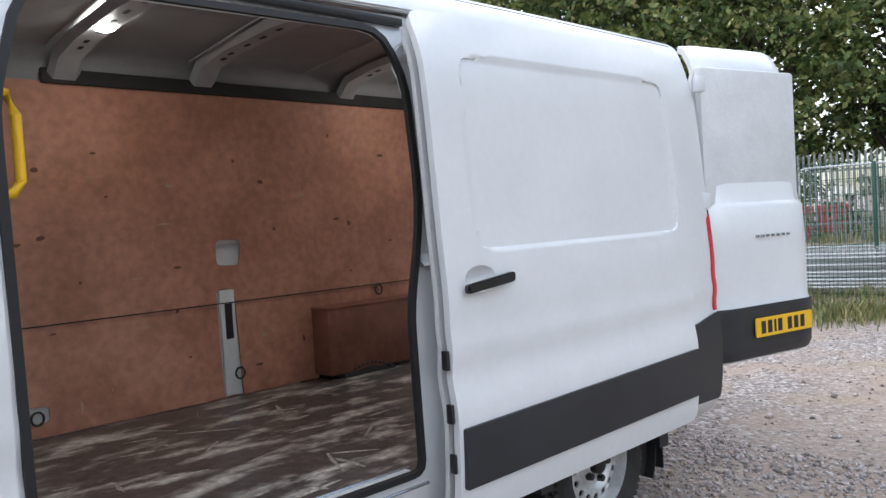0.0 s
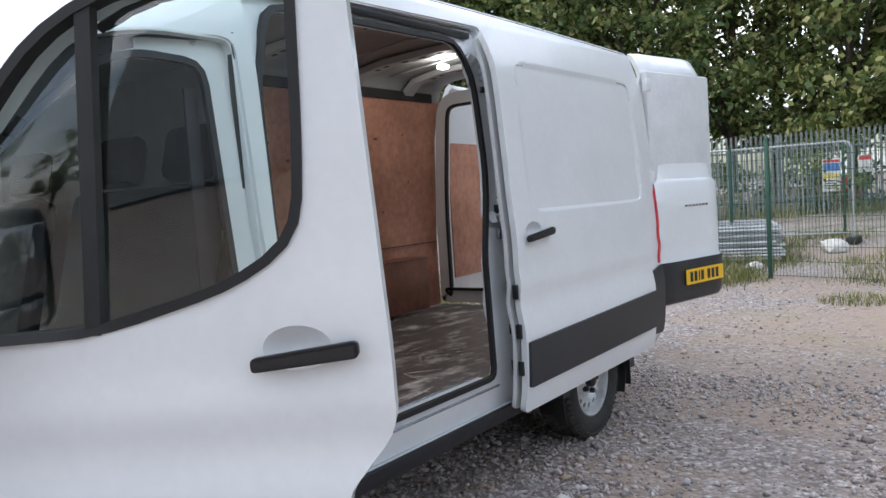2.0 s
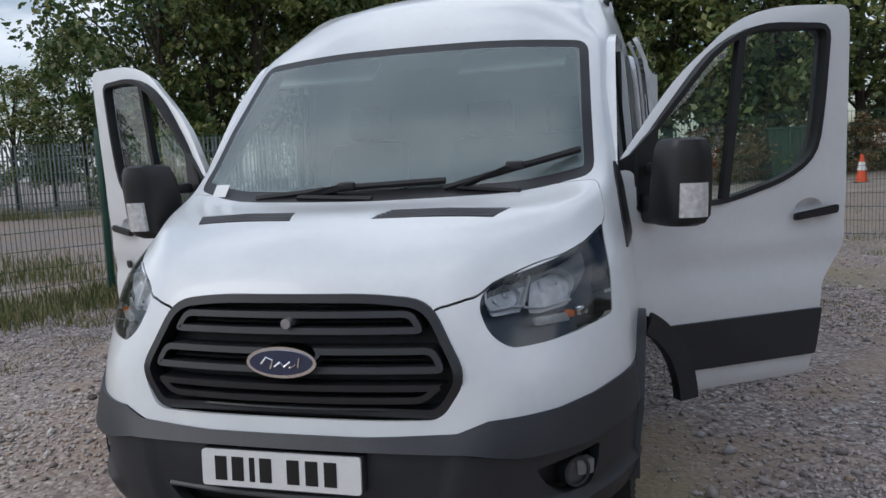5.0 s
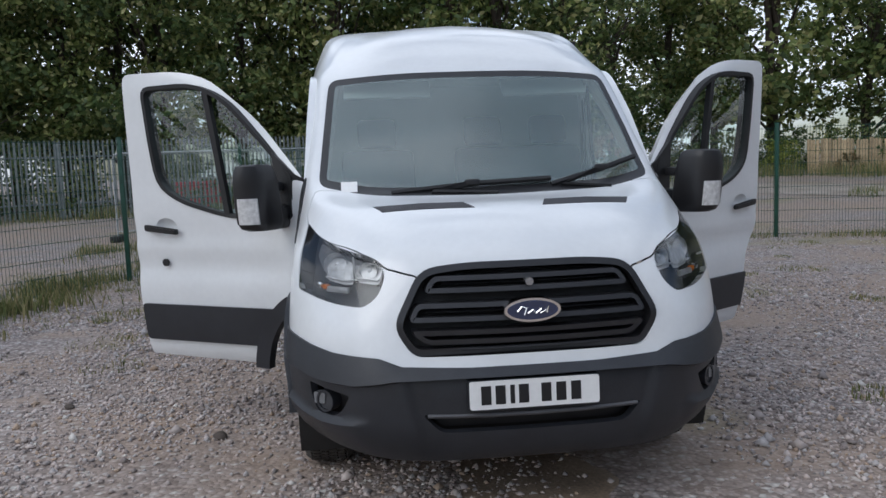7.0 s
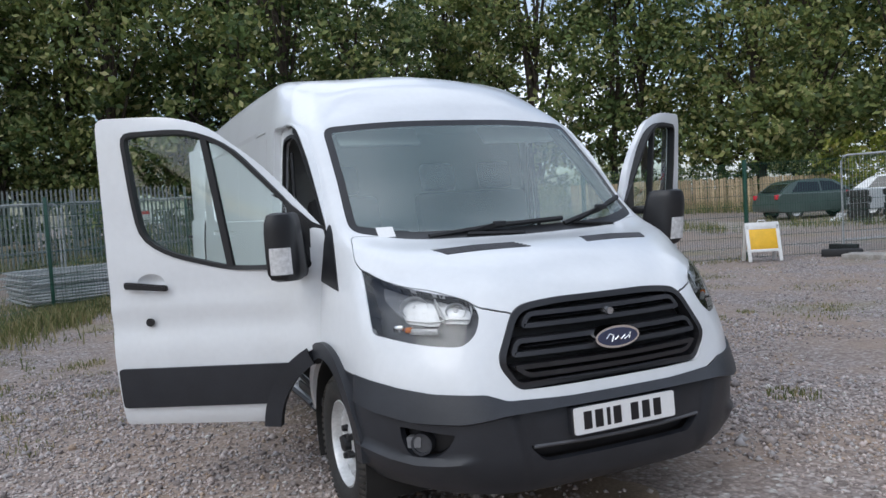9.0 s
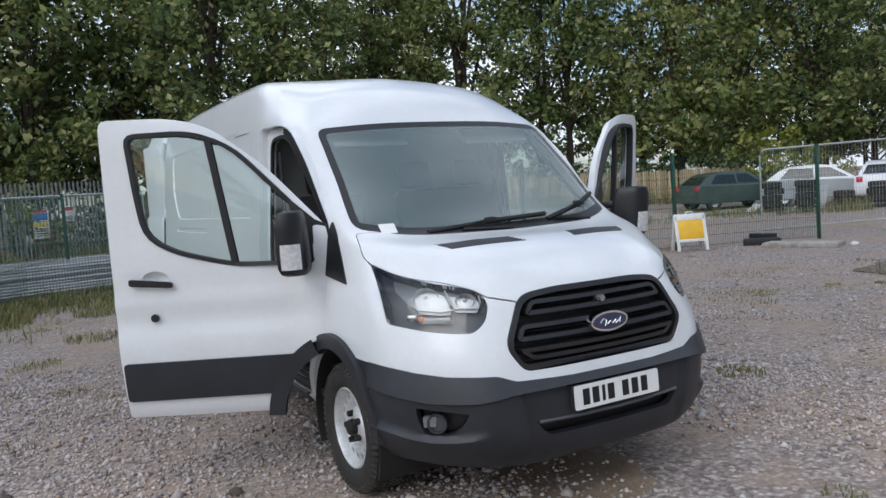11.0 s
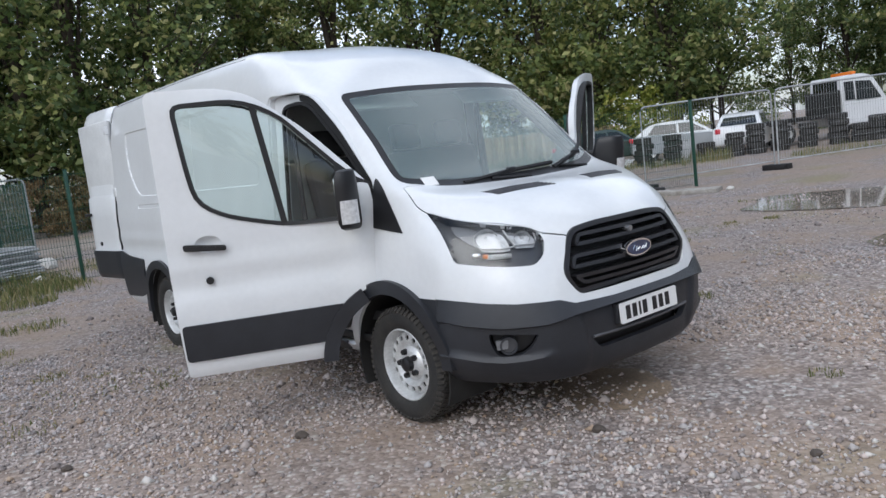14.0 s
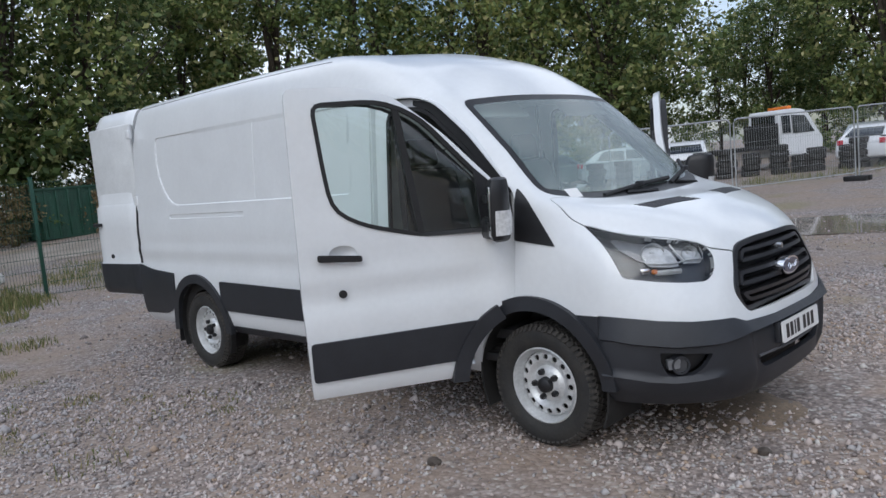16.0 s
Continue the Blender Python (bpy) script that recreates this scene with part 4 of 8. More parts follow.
# headlamps: dark bowl, reflectors, clear cover
for s in (1, -1):
    lamp = group_at("headlamp", None, van)
    hb = head_bm[s]
    bowl = hb.copy()
    ud = Vector((s * 0.80, 0.60, 0)).normalized()

    def sheet_of(points, depth):
        """A piece of the lamp's face, set back by depth."""
        c_ = hb.copy()
        c_.faces.index_update()
        f_ = take(c_, cut(c_, rounded([(Vector((s * x, y, 0)).dot(ud), z, 0.015) for x, y, z in points], 3), ud, Z, lambda c: True))
        c_.free()
        return thick(puff(f_, -depth), 0.004)
    INNER = [(0.600, 0.226, 1.080), (0.602, 0.211, 1.046), (0.617, 0.205, 1.021), (0.689, 0.252, 1.027)]
    OUTER = [(0.722, 0.275, 1.018), (0.765, 0.303, 1.014), (0.84, 0.387, 1.024), (0.852, 0.424, 1.066), (0.818, 0.44, 1.122), (0.771, 0.409, 1.134), (0.722, 0.334, 1.109)]
    part("reflector_plate", sheet_of(INNER + [(0.700, 0.262, 1.026), (0.706, 0.330, 1.104), (0.658, 0.275, 1.093)], 0.045), LAMPPL, lamp, "bright chrome inner reflector")
    part("reflector_plate", sheet_of(OUTER, 0.045), LAMPPL, lamp, "bright chrome outer reflector")
    part("lamp_shelf", sheet_of([(0.602, 0.235, 1.098), (0.600, 0.212, 1.05), (0.70, 0.28, 1.06), (0.86, 0.42, 1.05), (0.888, 0.53, 1.13), (0.862, 0.60, 1.188), (0.79, 0.46, 1.155), (0.70, 0.345, 1.13)], 0.052), LAMPMID, lamp, "smoky grey upper surround")
    part("lamp_cover", hb, CLEAR, lamp, "clear headlamp cover").visible_shadow = False
    bowl.normal_update()
    rim = bowl.copy()
    part("lamp_bowl", thick(puff(bowl, -0.075), 0.01), LAMPDK, lamp, "black headlamp bowl")
    edges = [e for e in rim.edges if len(e.link_faces) == 1]
    wall = bmesh.new()
    for e in edges:
        a, b_ = e.verts
        q = [wall.verts.new(c) for c in (a.co - a.normal * 0.004, b_.co - b_.normal * 0.004, b_.co - b_.normal * 0.08, a.co - a.normal * 0.08)]
        wall.faces.new(q)
    rim.free()
    part("lamp_wall", thick(wall, 0.004), LAMPDK, lamp)
    back = Vector((-s * 0.62, 0.78, 0))
    edge_ = [Vector((s * x, y, z)) + back * 0.036 for x, y, z in INNER + OUTER[:3]]
    part("reflector_edge", tube(bmesh.new(), edge_, 0.0045, 6), LAMPPL, lamp, "bright lower edge of the reflectors")
    part("reflector_divider", tube(bmesh.new(), [Vector((s * x, y, z)) + back * 0.030 for x, y, z in ((0.706, 0.262, 1.024), (0.712, 0.300, 1.065), (0.716, 0.335, 1.108))], 0.0045, 6), LAMPPL, lamp)
    for x, y, z, r, nx in ((0.652, 0.262, 1.058, 0.036, 0.62), (0.790, 0.392, 1.075, 0.050, 0.72)):
        c, n_ = Vector((s * x, y, z)) + back * 0.022, Vector((s * nx, -1, 0.12)).normalized()
        tg = n_.cross(Vector((0, 0, 1))).normalized()
        up = tg.cross(n_)
        cup = bmesh.new()
        rings = []
        for k in range(6):
            a = k / 5
            rr, dd = r * (0.25 + 0.75 * a), -0.05 * (1 - a * a)
            rings.append([cup.verts.new(c + n_ * dd + tg * rr * math.cos(2 * math.pi * j / 24) * 1.25 + up * rr * math.sin(2 * math.pi * j / 24)) for j in range(24)])
        for A, B in zip(rings[:-1], rings[1:]):
            for j in range(24):
                cup.faces.new((A[j], A[(j + 1) % 24], B[(j + 1) % 24], B[j]))
        cup.faces.new(rings[0])
        part("reflector", cup, LAMPIN, lamp, "bright bowl reflector")
        bulb = bmesh.new()
        bmesh.ops.create_uvsphere(bulb, u_segments=12, v_segments=8, radius=0.012, matrix=Matrix.Translation(c - n_ * 0.02))
        part("bulb", bulb, LAMPIN, lamp)
    turn = Matrix.Rotation(radians(s * 46), 4, "Z")
    part("indicator", box(bmesh.new(), 0, 0, 0, 0.135, 0.02, 0.026, Matrix.Translation(Vector((s * 0.785, 0.310, 0.977)) + back * 0.03) @ turn, 0.006), LAMPPL, lamp, "clear ribbed indicator")
    part("indicator_bulb", box(bmesh.new(), 0, 0, 0, 0.03, 0.026, 0.024, Matrix.Translation(Vector((s * 0.835, 0.360, 0.985)) + back * 0.03) @ turn, 0.008), AMBER, lamp, "amber bulb")
    part("side_reflector", box(bmesh.new(), 0, 0, 0, 0.05, 0.02, 0.032, Matrix.Translation(Vector((s * 0.868, 0.395, 0.990)) + back * 0.03) @ turn, 0.009), CHROME, lamp)

# ---------------------------------------------------------------- doors


def hinged(s, deg, hx, hy):
    """Turns a thing about an upright hinge line; deg opens it outwards."""
    return Matrix.Translation((s * hx, hy, 0)) @ Matrix.Rotation(radians(-s * deg), 4, "Z") @ Matrix.Translation((-s * hx, -hy, 0))


def handle(s, y0, y1, z0, z1, parent, off=0.0):
    """A bar handle across a scoop pressed into the door."""
    x = (flank(2.1, 1.18) + off) * s
    h = group_at("door_handle", None, parent)
    bar = prism(bmesh.new(), rounded([(y0, z0 - 0.017, 0.012), (y1, z1 - 0.02, 0.015), (y1, z1 + 0.018, 0.015), (y0, z0 + 0.015, 0.012)], 4), lambda a, b, d: (x + s * d, a, b), 0.006, 0.036)
    bmesh.ops.bevel(bar, geom=[e for e in bar.edges if e.calc_face_angle(0) > 1.0], offset=0.007, segments=2, affect="EDGES")
    part("bar", bar, BLACK, h, "black plastic grip")
    return h


def scoop(bm, s, y0, y1, z0, z1):
    """Opens an oval in the door's skin and returns the dish that fills it."""
    yc, zc_ = (y0 + y1) / 2 - 0.02, (z0 + z1) / 2 + 0.016
    oval = cut(bm, [(yc + 0.076 * math.cos(2 * math.pi * k / 28), zc_ + 0.05 * math.sin(2 * math.pi * k / 28)) for k in range(28)], Y, Z, side(s))
    chosen = set(oval)
    rim = sorted({v for f in oval for v in f.verts if any(g not in chosen for g in v.link_faces)}, key=lambda v: math.atan2(v.co.z - zc_, v.co.y - yc))
    rim = [v.co.copy() for v in rim]
    bmesh.ops.delete(bm, geom=oval, context="FACES")
    mid = sum(rim, Vector()) / len(rim)
    dish = bmesh.new()
    rings = []
    for t in (0.0, 0.06, 0.18, 0.36, 0.58, 0.8, 0.97):
        sink = Vector((-s * 0.030 * (1 - (1 - t) ** 2.2), 0, 0))
        rings.append([dish.verts.new(p_ + (mid - p_) * t + sink) for p_ in rim])
    n = len(rim)
    for A, B in zip(rings[:-1], rings[1:]):
        for k in range(n):
            dish.faces.new((A[k], A[(k + 1) % n], B[(k + 1) % n], B[k]))
    dish.faces.new(rings[-1])
    bmesh.ops.recalc_face_normals(dish, faces=dish.faces[:])
    return dish


def mirror(s, parent):
    m = group_at("door_mirror", Matrix.Translation((0, -0.03, 0.01)), parent)

    def at(x, y, z):
        return (s * x, y, z)
    hs = bmesh.new()
    out = rounded([(1.065, 1.25, 0.03), (1.235, 1.25, 0.06), (1.30, 1.33, 0.05), (1.292, 1.392, 0.012), (1.065, 1.337, 0.012)], 4)
    rings = []
    for z, k in ((1.178, 0.62), (1.19, 0.86), (1.22, 0.99), (1.30, 1.0), (1.42, 0.96), (1.47, 0.90), (1.505, 0.78), (1.515, 0.55)):
        cx, cy = 1.19, 1.295
        rings.append([hs.verts.new(at(cx + (x - cx) * k, cy + (y - cy) * k, z)) for x, y in out])
    n = len(out)
    for A, B in zip(rings[:-1], rings[1:]):
        for j in range(n):
            hs.faces.new((A[j], A[(j + 1) % n], B[(j + 1) % n], B[j]))
    hs.faces.new(rings[0])
    hs.faces.new(rings[-1])
    bmesh.ops.recalc_face_normals(hs, faces=hs.faces[:])
    part("mirror_housing", hs, BLACK, m, "black textured housing")
    swing = Matrix.Translation((s * 1.178, 1.361, 0)) @ Matrix.Rotation(radians(s * 13.6), 4, "Z")
    part("mirror_glass", box(bmesh.new(), 0, 0, 1.375, 0.18, 0.012, 0.19, swing, 0.004), MIRROR, m, "mirror glass")
    part("lower_mirror_glass", box(bmesh.new(), 0, 0, 1.235, 0.17, 0.012, 0.06, swing, 0.004), MIRROR, m, "small wide-angle mirror glass")
    lens = bmesh.new()
    pth = [(1.268, 1.268), (1.296, 1.298), (1.308, 1.334), (1.299, 1.368)]
    L0 = [lens.verts.new(at(x, y, 1.215)) for x, y in pth] + [lens.verts.new(at(x - 0.03, y + 0.01, 1.215)) for x, y in pth[::-1]]
    L1 = [lens.verts.new(at(x - 0.006, y, 1.345)) for x, y in pth] + [lens.verts.new(at(x - 0.036, y + 0.01, 1.345)) for x, y in pth[::-1]]
    for j in range(8):
        lens.faces.new((L0[j], L0[(j + 1) % 8], L1[(j + 1) % 8], L1[j]))
    lens.faces.new(L0)
    lens.faces.new(L1)
    bmesh.ops.recalc_face_normals(lens, faces=lens.faces[:])
    part("mirror_indicator", lens, INDL, m, "clear ribbed indicator lens")
    part("mirror_arm", box(bmesh.new(), s * 1.05, 1.305, 1.24, 0.17, 0.08, 0.13, bev=0.03), BLACK, m)
    part("mirror_arm", box(bmesh.new(), s * 1.06, 1.31, 1.40, 0.15, 0.05, 0.05, bev=0.015), BLACK, m)
    sail = prism(bmesh.new(), [(1.15, 1.18), (1.34, 1.215), (1.36, 1.58), (1.23, 1.46), (1.15, 1.42)], lambda a, b, d: (s * (flank(a, b) + d), a, b), -0.01, 0.012)
    part("mirror_base", sail, BLACK, m, "black mirror base panel")


INDL = mat("ribbed_clear_plastic", (0.62, 0.62, 0.62), 0.18, fine=0.25, fscale=45, coat=0.5)
OPEN = {1: 56.8, -1: 60.5}
for s in (1, -1):
    d = group_at("front_door", hinged(s, OPEN[s], 0.985, HINGE_Y), van)
    tagged(d, "white front door standing open")
    b = door_bm[s]
    b.faces.index_update()
    plain = b.copy()
    dish = scoop(b, s, 2.0, 2.235, 1.165, 1.19)
    b.faces.index_update()
    strip = strip_off(b, rounded([(1.40, 0.522, 0.01), (2.20 if s > 0 else 2.315, 0.522, 0.02), (2.20 if s > 0 else 2.315, 0.738, 0.02), (1.30, 0.738, 0.01)], 2), s, 0.014, 0.02)
    archp = arc(1.03, 0.36, 0.515, 4, 62, 10) + arc(1.03, 0.36, 0.425, 62, 4, 10)
    archb = prism(bmesh.new(), archp, lambda y, z, q: (s * (flank(1.9, max(0.5, z)) + q), y, z), -0.03, 0.026)
    win = take(b, cut(b, DWIN, Y, Z, side(s)))
    plain = take(plain, cut(plain, inset(DOORS[s], 0.035), Y, Z, side(s)))
    take(plain, cut(plain, DWIN, Y, Z, side(s))).free()
    part("door_panel", thick(b, 0.05), WHITE, d)
    part("door_card", thick(puff(plain, -0.055), 0.03), CABIN, d, "dark inner door trim")
    part("window", shift(win, (-s * 0.018, 0, 0)), GLASS, d, "pale green door glass").visible_shadow = False
    part("window_rubber", ring_strip(bmesh.new(), inset(DWIN, -0.006), 0.022, on_side(s, -0.012), -0.03, 0.016), RUBBER, d)
    bar = prism(bmesh.new(), [(1.635, 1.245), (1.67, 1.245), (1.755, 1.95), (1.72, 1.945)], on_side(s, -0.012), -0.02, 0.012)
    part("window_divider", bar, RUBBER, d)
    part("door_cladding", strip, PLASTIC, d, "dark grey side moulding")
    part("door_arch_moulding", archb, PLASTIC, d, "dark grey wheel-arch moulding")
    part("scoop", dish, WHITE, handle(s, 2.0, 2.235, 1.165, 1.19, d), "white finger scoop")
    mirror(s, d)
    if s < 0:
        lk = prism(bmesh.new(), [(0.022 * math.cos(2 * math.pi * k / 20), 0.022 * math.sin(2 * math.pi * k / 20)) for k in range(20)], lambda a, b_, q: (-flank(2.1, 0.985) - q, 2.118 + a, 0.985 + b_), -0.005, 0.008)
        part("deadlock", lk, BLACK, d, "round black deadlock")
    # the open door hangs a little out of upright
    for o in [*d.children, *[q for c in d.children for q in c.children]]:
        if o.type == "MESH":
            for v in o.data.vertices:
                up = max(0.0, v.co.z - 1.2)
                near = 1.0 if o.name.startswith("mirror") or o.name.startswith("lower_mirror") else min(1.0, max(0.0, (v.co.y - 1.06) / 0.31))
                v.co.x += s * (0.055 * up + near * (-0.11 + 0.088 * (v.co.z - 0.485) if s > 0 else -0.094 + 0.06 * (v.co.z - 0.45)))
                v.co.y += -0.03 * up if s > 0 else 0.012 * up

sd = group_at("side_door", Matrix.Translation((0.125, 1.1845, 0)) @ Matrix.Diagonal((1, 1.075, 1, 1)), van)
tagged(sd, "white sliding side door slid fully back")
inner = slide_bm.copy()
dish = scoop(slide_bm, 1, 2.41, 2.65, 1.275, 1.302)
slide_bm.faces.index_update()
part("side_door_cladding", strip_off(slide_bm, rounded([(2.36, 0.565, 0.01), (3.915, 0.575, 0.01), (3.915, 0.81, 0.01), (2.36, 0.785, 0.01)], 2), 1, 0.014), PLASTIC, sd, "dark grey side moulding")
part("side_door_panel", thick(slide_bm, 0.03), WHITE, sd)
part("side_door_lining", thick(puff(inner, -0.058), 0.02), PRIMER, sd)
part("scoop", dish, WHITE, handle(1, 2.41, 2.65, 1.275, 1.302, sd, 0.0), "white finger scoop")
for yy, zz in ((2.335, 1.03), (2.335, 0.84), (2.34, 0.66)):
    part("door_buffer", box(bmesh.new(), flank(2.4, zz) - 0.03, yy, zz, 0.03, 0.014, 0.07, bev=0.004), BLACK, sd)

# rear doors: an outer skin that follows the tail, ply inside
RZ = [(0.60, -0.03), (0.66, 0.0), (0.92, 0.012), (0.95, 0.0), (1.30, 0.0), (1.50, -0.012), (1.53, -0.035), (2.24, -0.085), (2.28, -0.07), (2.34, -0.085), (2.43, -0.13), (2.455, -0.17)]


def rear_door(s, deg, w):
    """A rear door hinged on the body corner; s: side, deg: opened, w: width."""
    d = group_at("rear_door", Matrix.Translation((s * 0.975, 5.89, 0)) @ Matrix.Rotation(radians(s * (90 - deg)), 4, "Z") @ Matrix.Diagonal((s, 1, 1, 1)), van)
    tagged(d, "white rear door standing open past square")
    # local: the door runs along +y, its outer face looks towards +x

    def sheet(z0, z1, off, a0=0.04, a1=None):
        a1 = w if a1 is None else a1
        b = bmesh.new()
        zs = sorted({z0, z1, *[z for z, _ in RZ if z0 < z < z1], *[z0 + (z1 - z0) * k / 8 for k in range(9)]})
        cols = 10
        grid = []
        for z in zs:
            dx = float(np.interp(z, [q for q, _ in RZ], [q for _, q in RZ]))
            hw = a1 - max(0.0, (z - 1.5)) * 0.09
            row = []
            for k in range(cols + 1):
                t = k / cols
                y = a0 + (hw - a0) * t
                e = min(t, 1 - t)
                row.append(b.verts.new((off + dx - 0.03 * max(0, 1 - e / 0.12) ** 2, y, z)))
            grid.append(row)
        for A, B in zip(grid[:-1], grid[1:]):
            for k in range(cols):
                b.faces.new((A[k], A[k + 1], B[k + 1], B[k]))
        return b
    part("rear_door_panel", thick(sheet(0.60, 2.455, 0.0), 0.04), WHITE, d)
    part("rear_door_cladding", thick(sheet(0.615, 0.925, 0.016), 0.03), PLASTIC, d, "dark grey lower moulding")
    ln = box(bmesh.new(), -0.10, w / 2, 1.45, 0.012, w - 0.2, 1.3, bev=0.003)
    part("rear_door_lining", ln, PLY, d, "brown ply door lining")
    part("rear_door_inner", box(bmesh.new(), -0.068, w / 2, 1.48, 0.05, w - 0.06, 1.66, bev=0.02), PRIMER, d)
    if s > 0:
        number_plate(lambda a, b_, q: (0.032 + q, 0.57 + a, 0.795 + b_), YELLOW, d, "yellow rear number plate with black bars")
        for k in range(7):
            part("badge_bar", box(bmesh.new(), 0.006, 0.40 + k * 0.047, 1.325, 0.006, 0.030, 0.016, bev=0.002), BADGE, d)
    else:
        part("rear_handle", box(bmesh.new(), 0.02, w - 0.09, 1.33, 0.03, 0.16, 0.035, bev=0.01), BLACK, d, "black rear door handle")
        lk = prism(bmesh.new(), [(0.022 * math.cos(2 * math.pi * k / 16), 0.022 * math.sin(2 * math.pi * k / 16)) for k in range(16)], lambda a, b_, q: (0.002 + q, w - 0.3 + a, 1.0 + b_), -0.002, 0.012)
        part("rear_deadlock", lk, BLACK, d)
    for zz in (0.82, 1.55, 2.2):
        part("rear_hinge", box(bmesh.new(), -0.01, -0.02, zz, 0.04, 0.06, 0.09, bev=0.008), WHITE, d)
    return d


rear_door(1, 103, 0.90)
rear_door(-1, 95, 0.87)

# ---------------------------------------------------------------- wheels


def lathe(bm, prof, n=56, skip=None):
    """Turns a profile (across, radius) about the x axis."""
    rings = [[bm.verts.new((x, r * math.cos(2 * math.pi * k / n), r * math.sin(2 * math.pi * k / n))) for k in range(n)] for x, r in prof]
    for i, (A, B) in enumerate(zip(rings[:-1], rings[1:])):
        for k in range(n):
            if skip and skip(i, k):
                continue
            bm.faces.new((A[k], A[(k + 1) % n], B[(k + 1) % n], B[k]))
    return rings


def wheel(x, y, s, turn=0.0):
    w = group_at("wheel", Matrix.Translation((x, y, 0.345)) @ Matrix.Rotation(radians(turn), 4, "Z") @ Matrix.Diagonal((s, 1, 1, 1)), van)
    t = bmesh.new()
    lathe(t, [(0.085, 0.215), (0.10, 0.225), (0.113, 0.255), (0.116, 0.285), (0.110, 0.318), (0.098, 0.334), (0.07, 0.341), (-0.07, 0.341), (-0.098, 0.334), (-0.116, 0.285), (-0.10, 0.225), (-0.085, 0.215)], 64)
    bmesh.ops.recalc_face_normals(t, faces=t.faces[:])
    part("tyre", t, TYRE, w, "worn black tyre", smooth=True)
    # tread blocks, with lugs on the shoulders
    t = bmesh.new()
    for k in range(60):
        a = 2 * math.pi * (k + 0.5) / 60
        for xo, da, rr, ln in ((-0.062, 0.0, 0.341, 0.034), (-0.022, 0.5, 0.342, 0.034), (0.022, 0.0, 0.342, 0.034), (0.062, 0.5, 0.341, 0.034)):
            m = Matrix.Rotation(a + da * 2 * math.pi / 60, 4, "X") @ Matrix.Translation((xo, 0, rr))
            bmesh.ops.create_cube(t, size=1.0, matrix=m @ Matrix.Rotation(0.25 if xo > 0 else -0.25, 4, "Z") @ Matrix.Diagonal((ln, 0.026, 0.015, 1)))
        for sd_ in (-1, 1):
            m = Matrix.Rotation(a, 4, "X") @ Matrix.Translation((sd_ * 0.100, 0, 0.330)) @ Matrix.Rotation(sd_ * 0.75, 4, "Y")
            bmesh.ops.create_cube(t, size=1.0, matrix=m @ Matrix.Diagonal((0.040, 0.020, 0.012, 1)))
    part("tread", t, TREAD, w, "dusty worn tread blocks", smooth=False)
    r = bmesh.new()
    lathe(r, [(0.080, 0.218), (0.094, 0.218), (0.097, 0.211), (0.080, 0.203), (0.055, 0.197), (0.038, 0.192), (0.032, 0.186), (0.044, 0.182), (0.056, 0.1755)], 96)
    # the disc's outer band, pierced by round holes
    NH, NS = 16, 12
    for k in range(NH):
        a0, da = 2 * math.pi * k / NH, math.pi / NH

        def on_band(u, v_):
            rad_ = 0.1565 + 0.019 * v_
            return (0.0595 - 0.0035 * v_, rad_ * math.cos(a0 + u * da), rad_ * math.sin(a0 + u * da))
        O, I, D = [], [], []
        for j in range(NS):
            q = 2 * math.pi * (j + 0.5) / NS
            cu, cv = math.cos(q), math.sin(q)
            e_ = max(abs(cu), abs(cv))
            O.append(r.verts.new(on_band(cu / e_, cv / e_)))
            I.append(r.verts.new(on_band(cu * 0.56, cv * 0.88)))
            D.append(r.verts.new(Vector(on_band(cu * 0.56, cv * 0.88)) - Vector((0.012, 0, 0))))
        for j in range(NS):
            i2 = (j + 1) % NS
            r.faces.new((O[j], O[i2], I[i2], I[j]))
            r.faces.new((I[j], I[i2], D[i2], D[j]))
    lathe(r, [(0.063, 0.1375), (0.060, 0.130), (0.048, 0.118), (0.040, 0.105), (0.058, 0.090), (0.066, 0.075), (0.066, 0.0001)], 96)
    bmesh.ops.remove_doubles(r, verts=r.verts[:], dist=0.0012)
    bmesh.ops.recalc_face_normals(r, faces=r.faces[:])
    part("rim", r, STEEL, w, "silver painted steel rim with round holes")
    bk = bmesh.new()
    lathe(bk, [(0.0, 0.20), (-0.004, 0.0001)], 32)
    part("brake_disc", bk, UNDER, w)
    hub = bmesh.new()
    lathe(hub, [(0.064, 0.046), (0.096, 0.042), (0.102, 0.034), (0.103, 0.0001)], 28)
    part("hub_cap", hub, BLACK, w, "dark hub cap")
    for k in range(5):
        a = 2 * math.pi * k / 5
        nt = bmesh.new()
        bmesh.ops.create_cone(nt, segments=6, radius1=0.019, radius2=0.016, depth=0.03, cap_ends=True, matrix=Matrix.Translation((0.076, 0.074 * math.cos(a), 0.074 * math.sin(a))) @ Matrix.Rotation(radians(90), 4, "Y"))
        part("wheel_nut", nt, BLACK, w)
    return w


for s in (1, -1):
    wheel(s * 0.865, 1.03, s, 0.0)
    wheel(s * 0.865, 4.773, s)
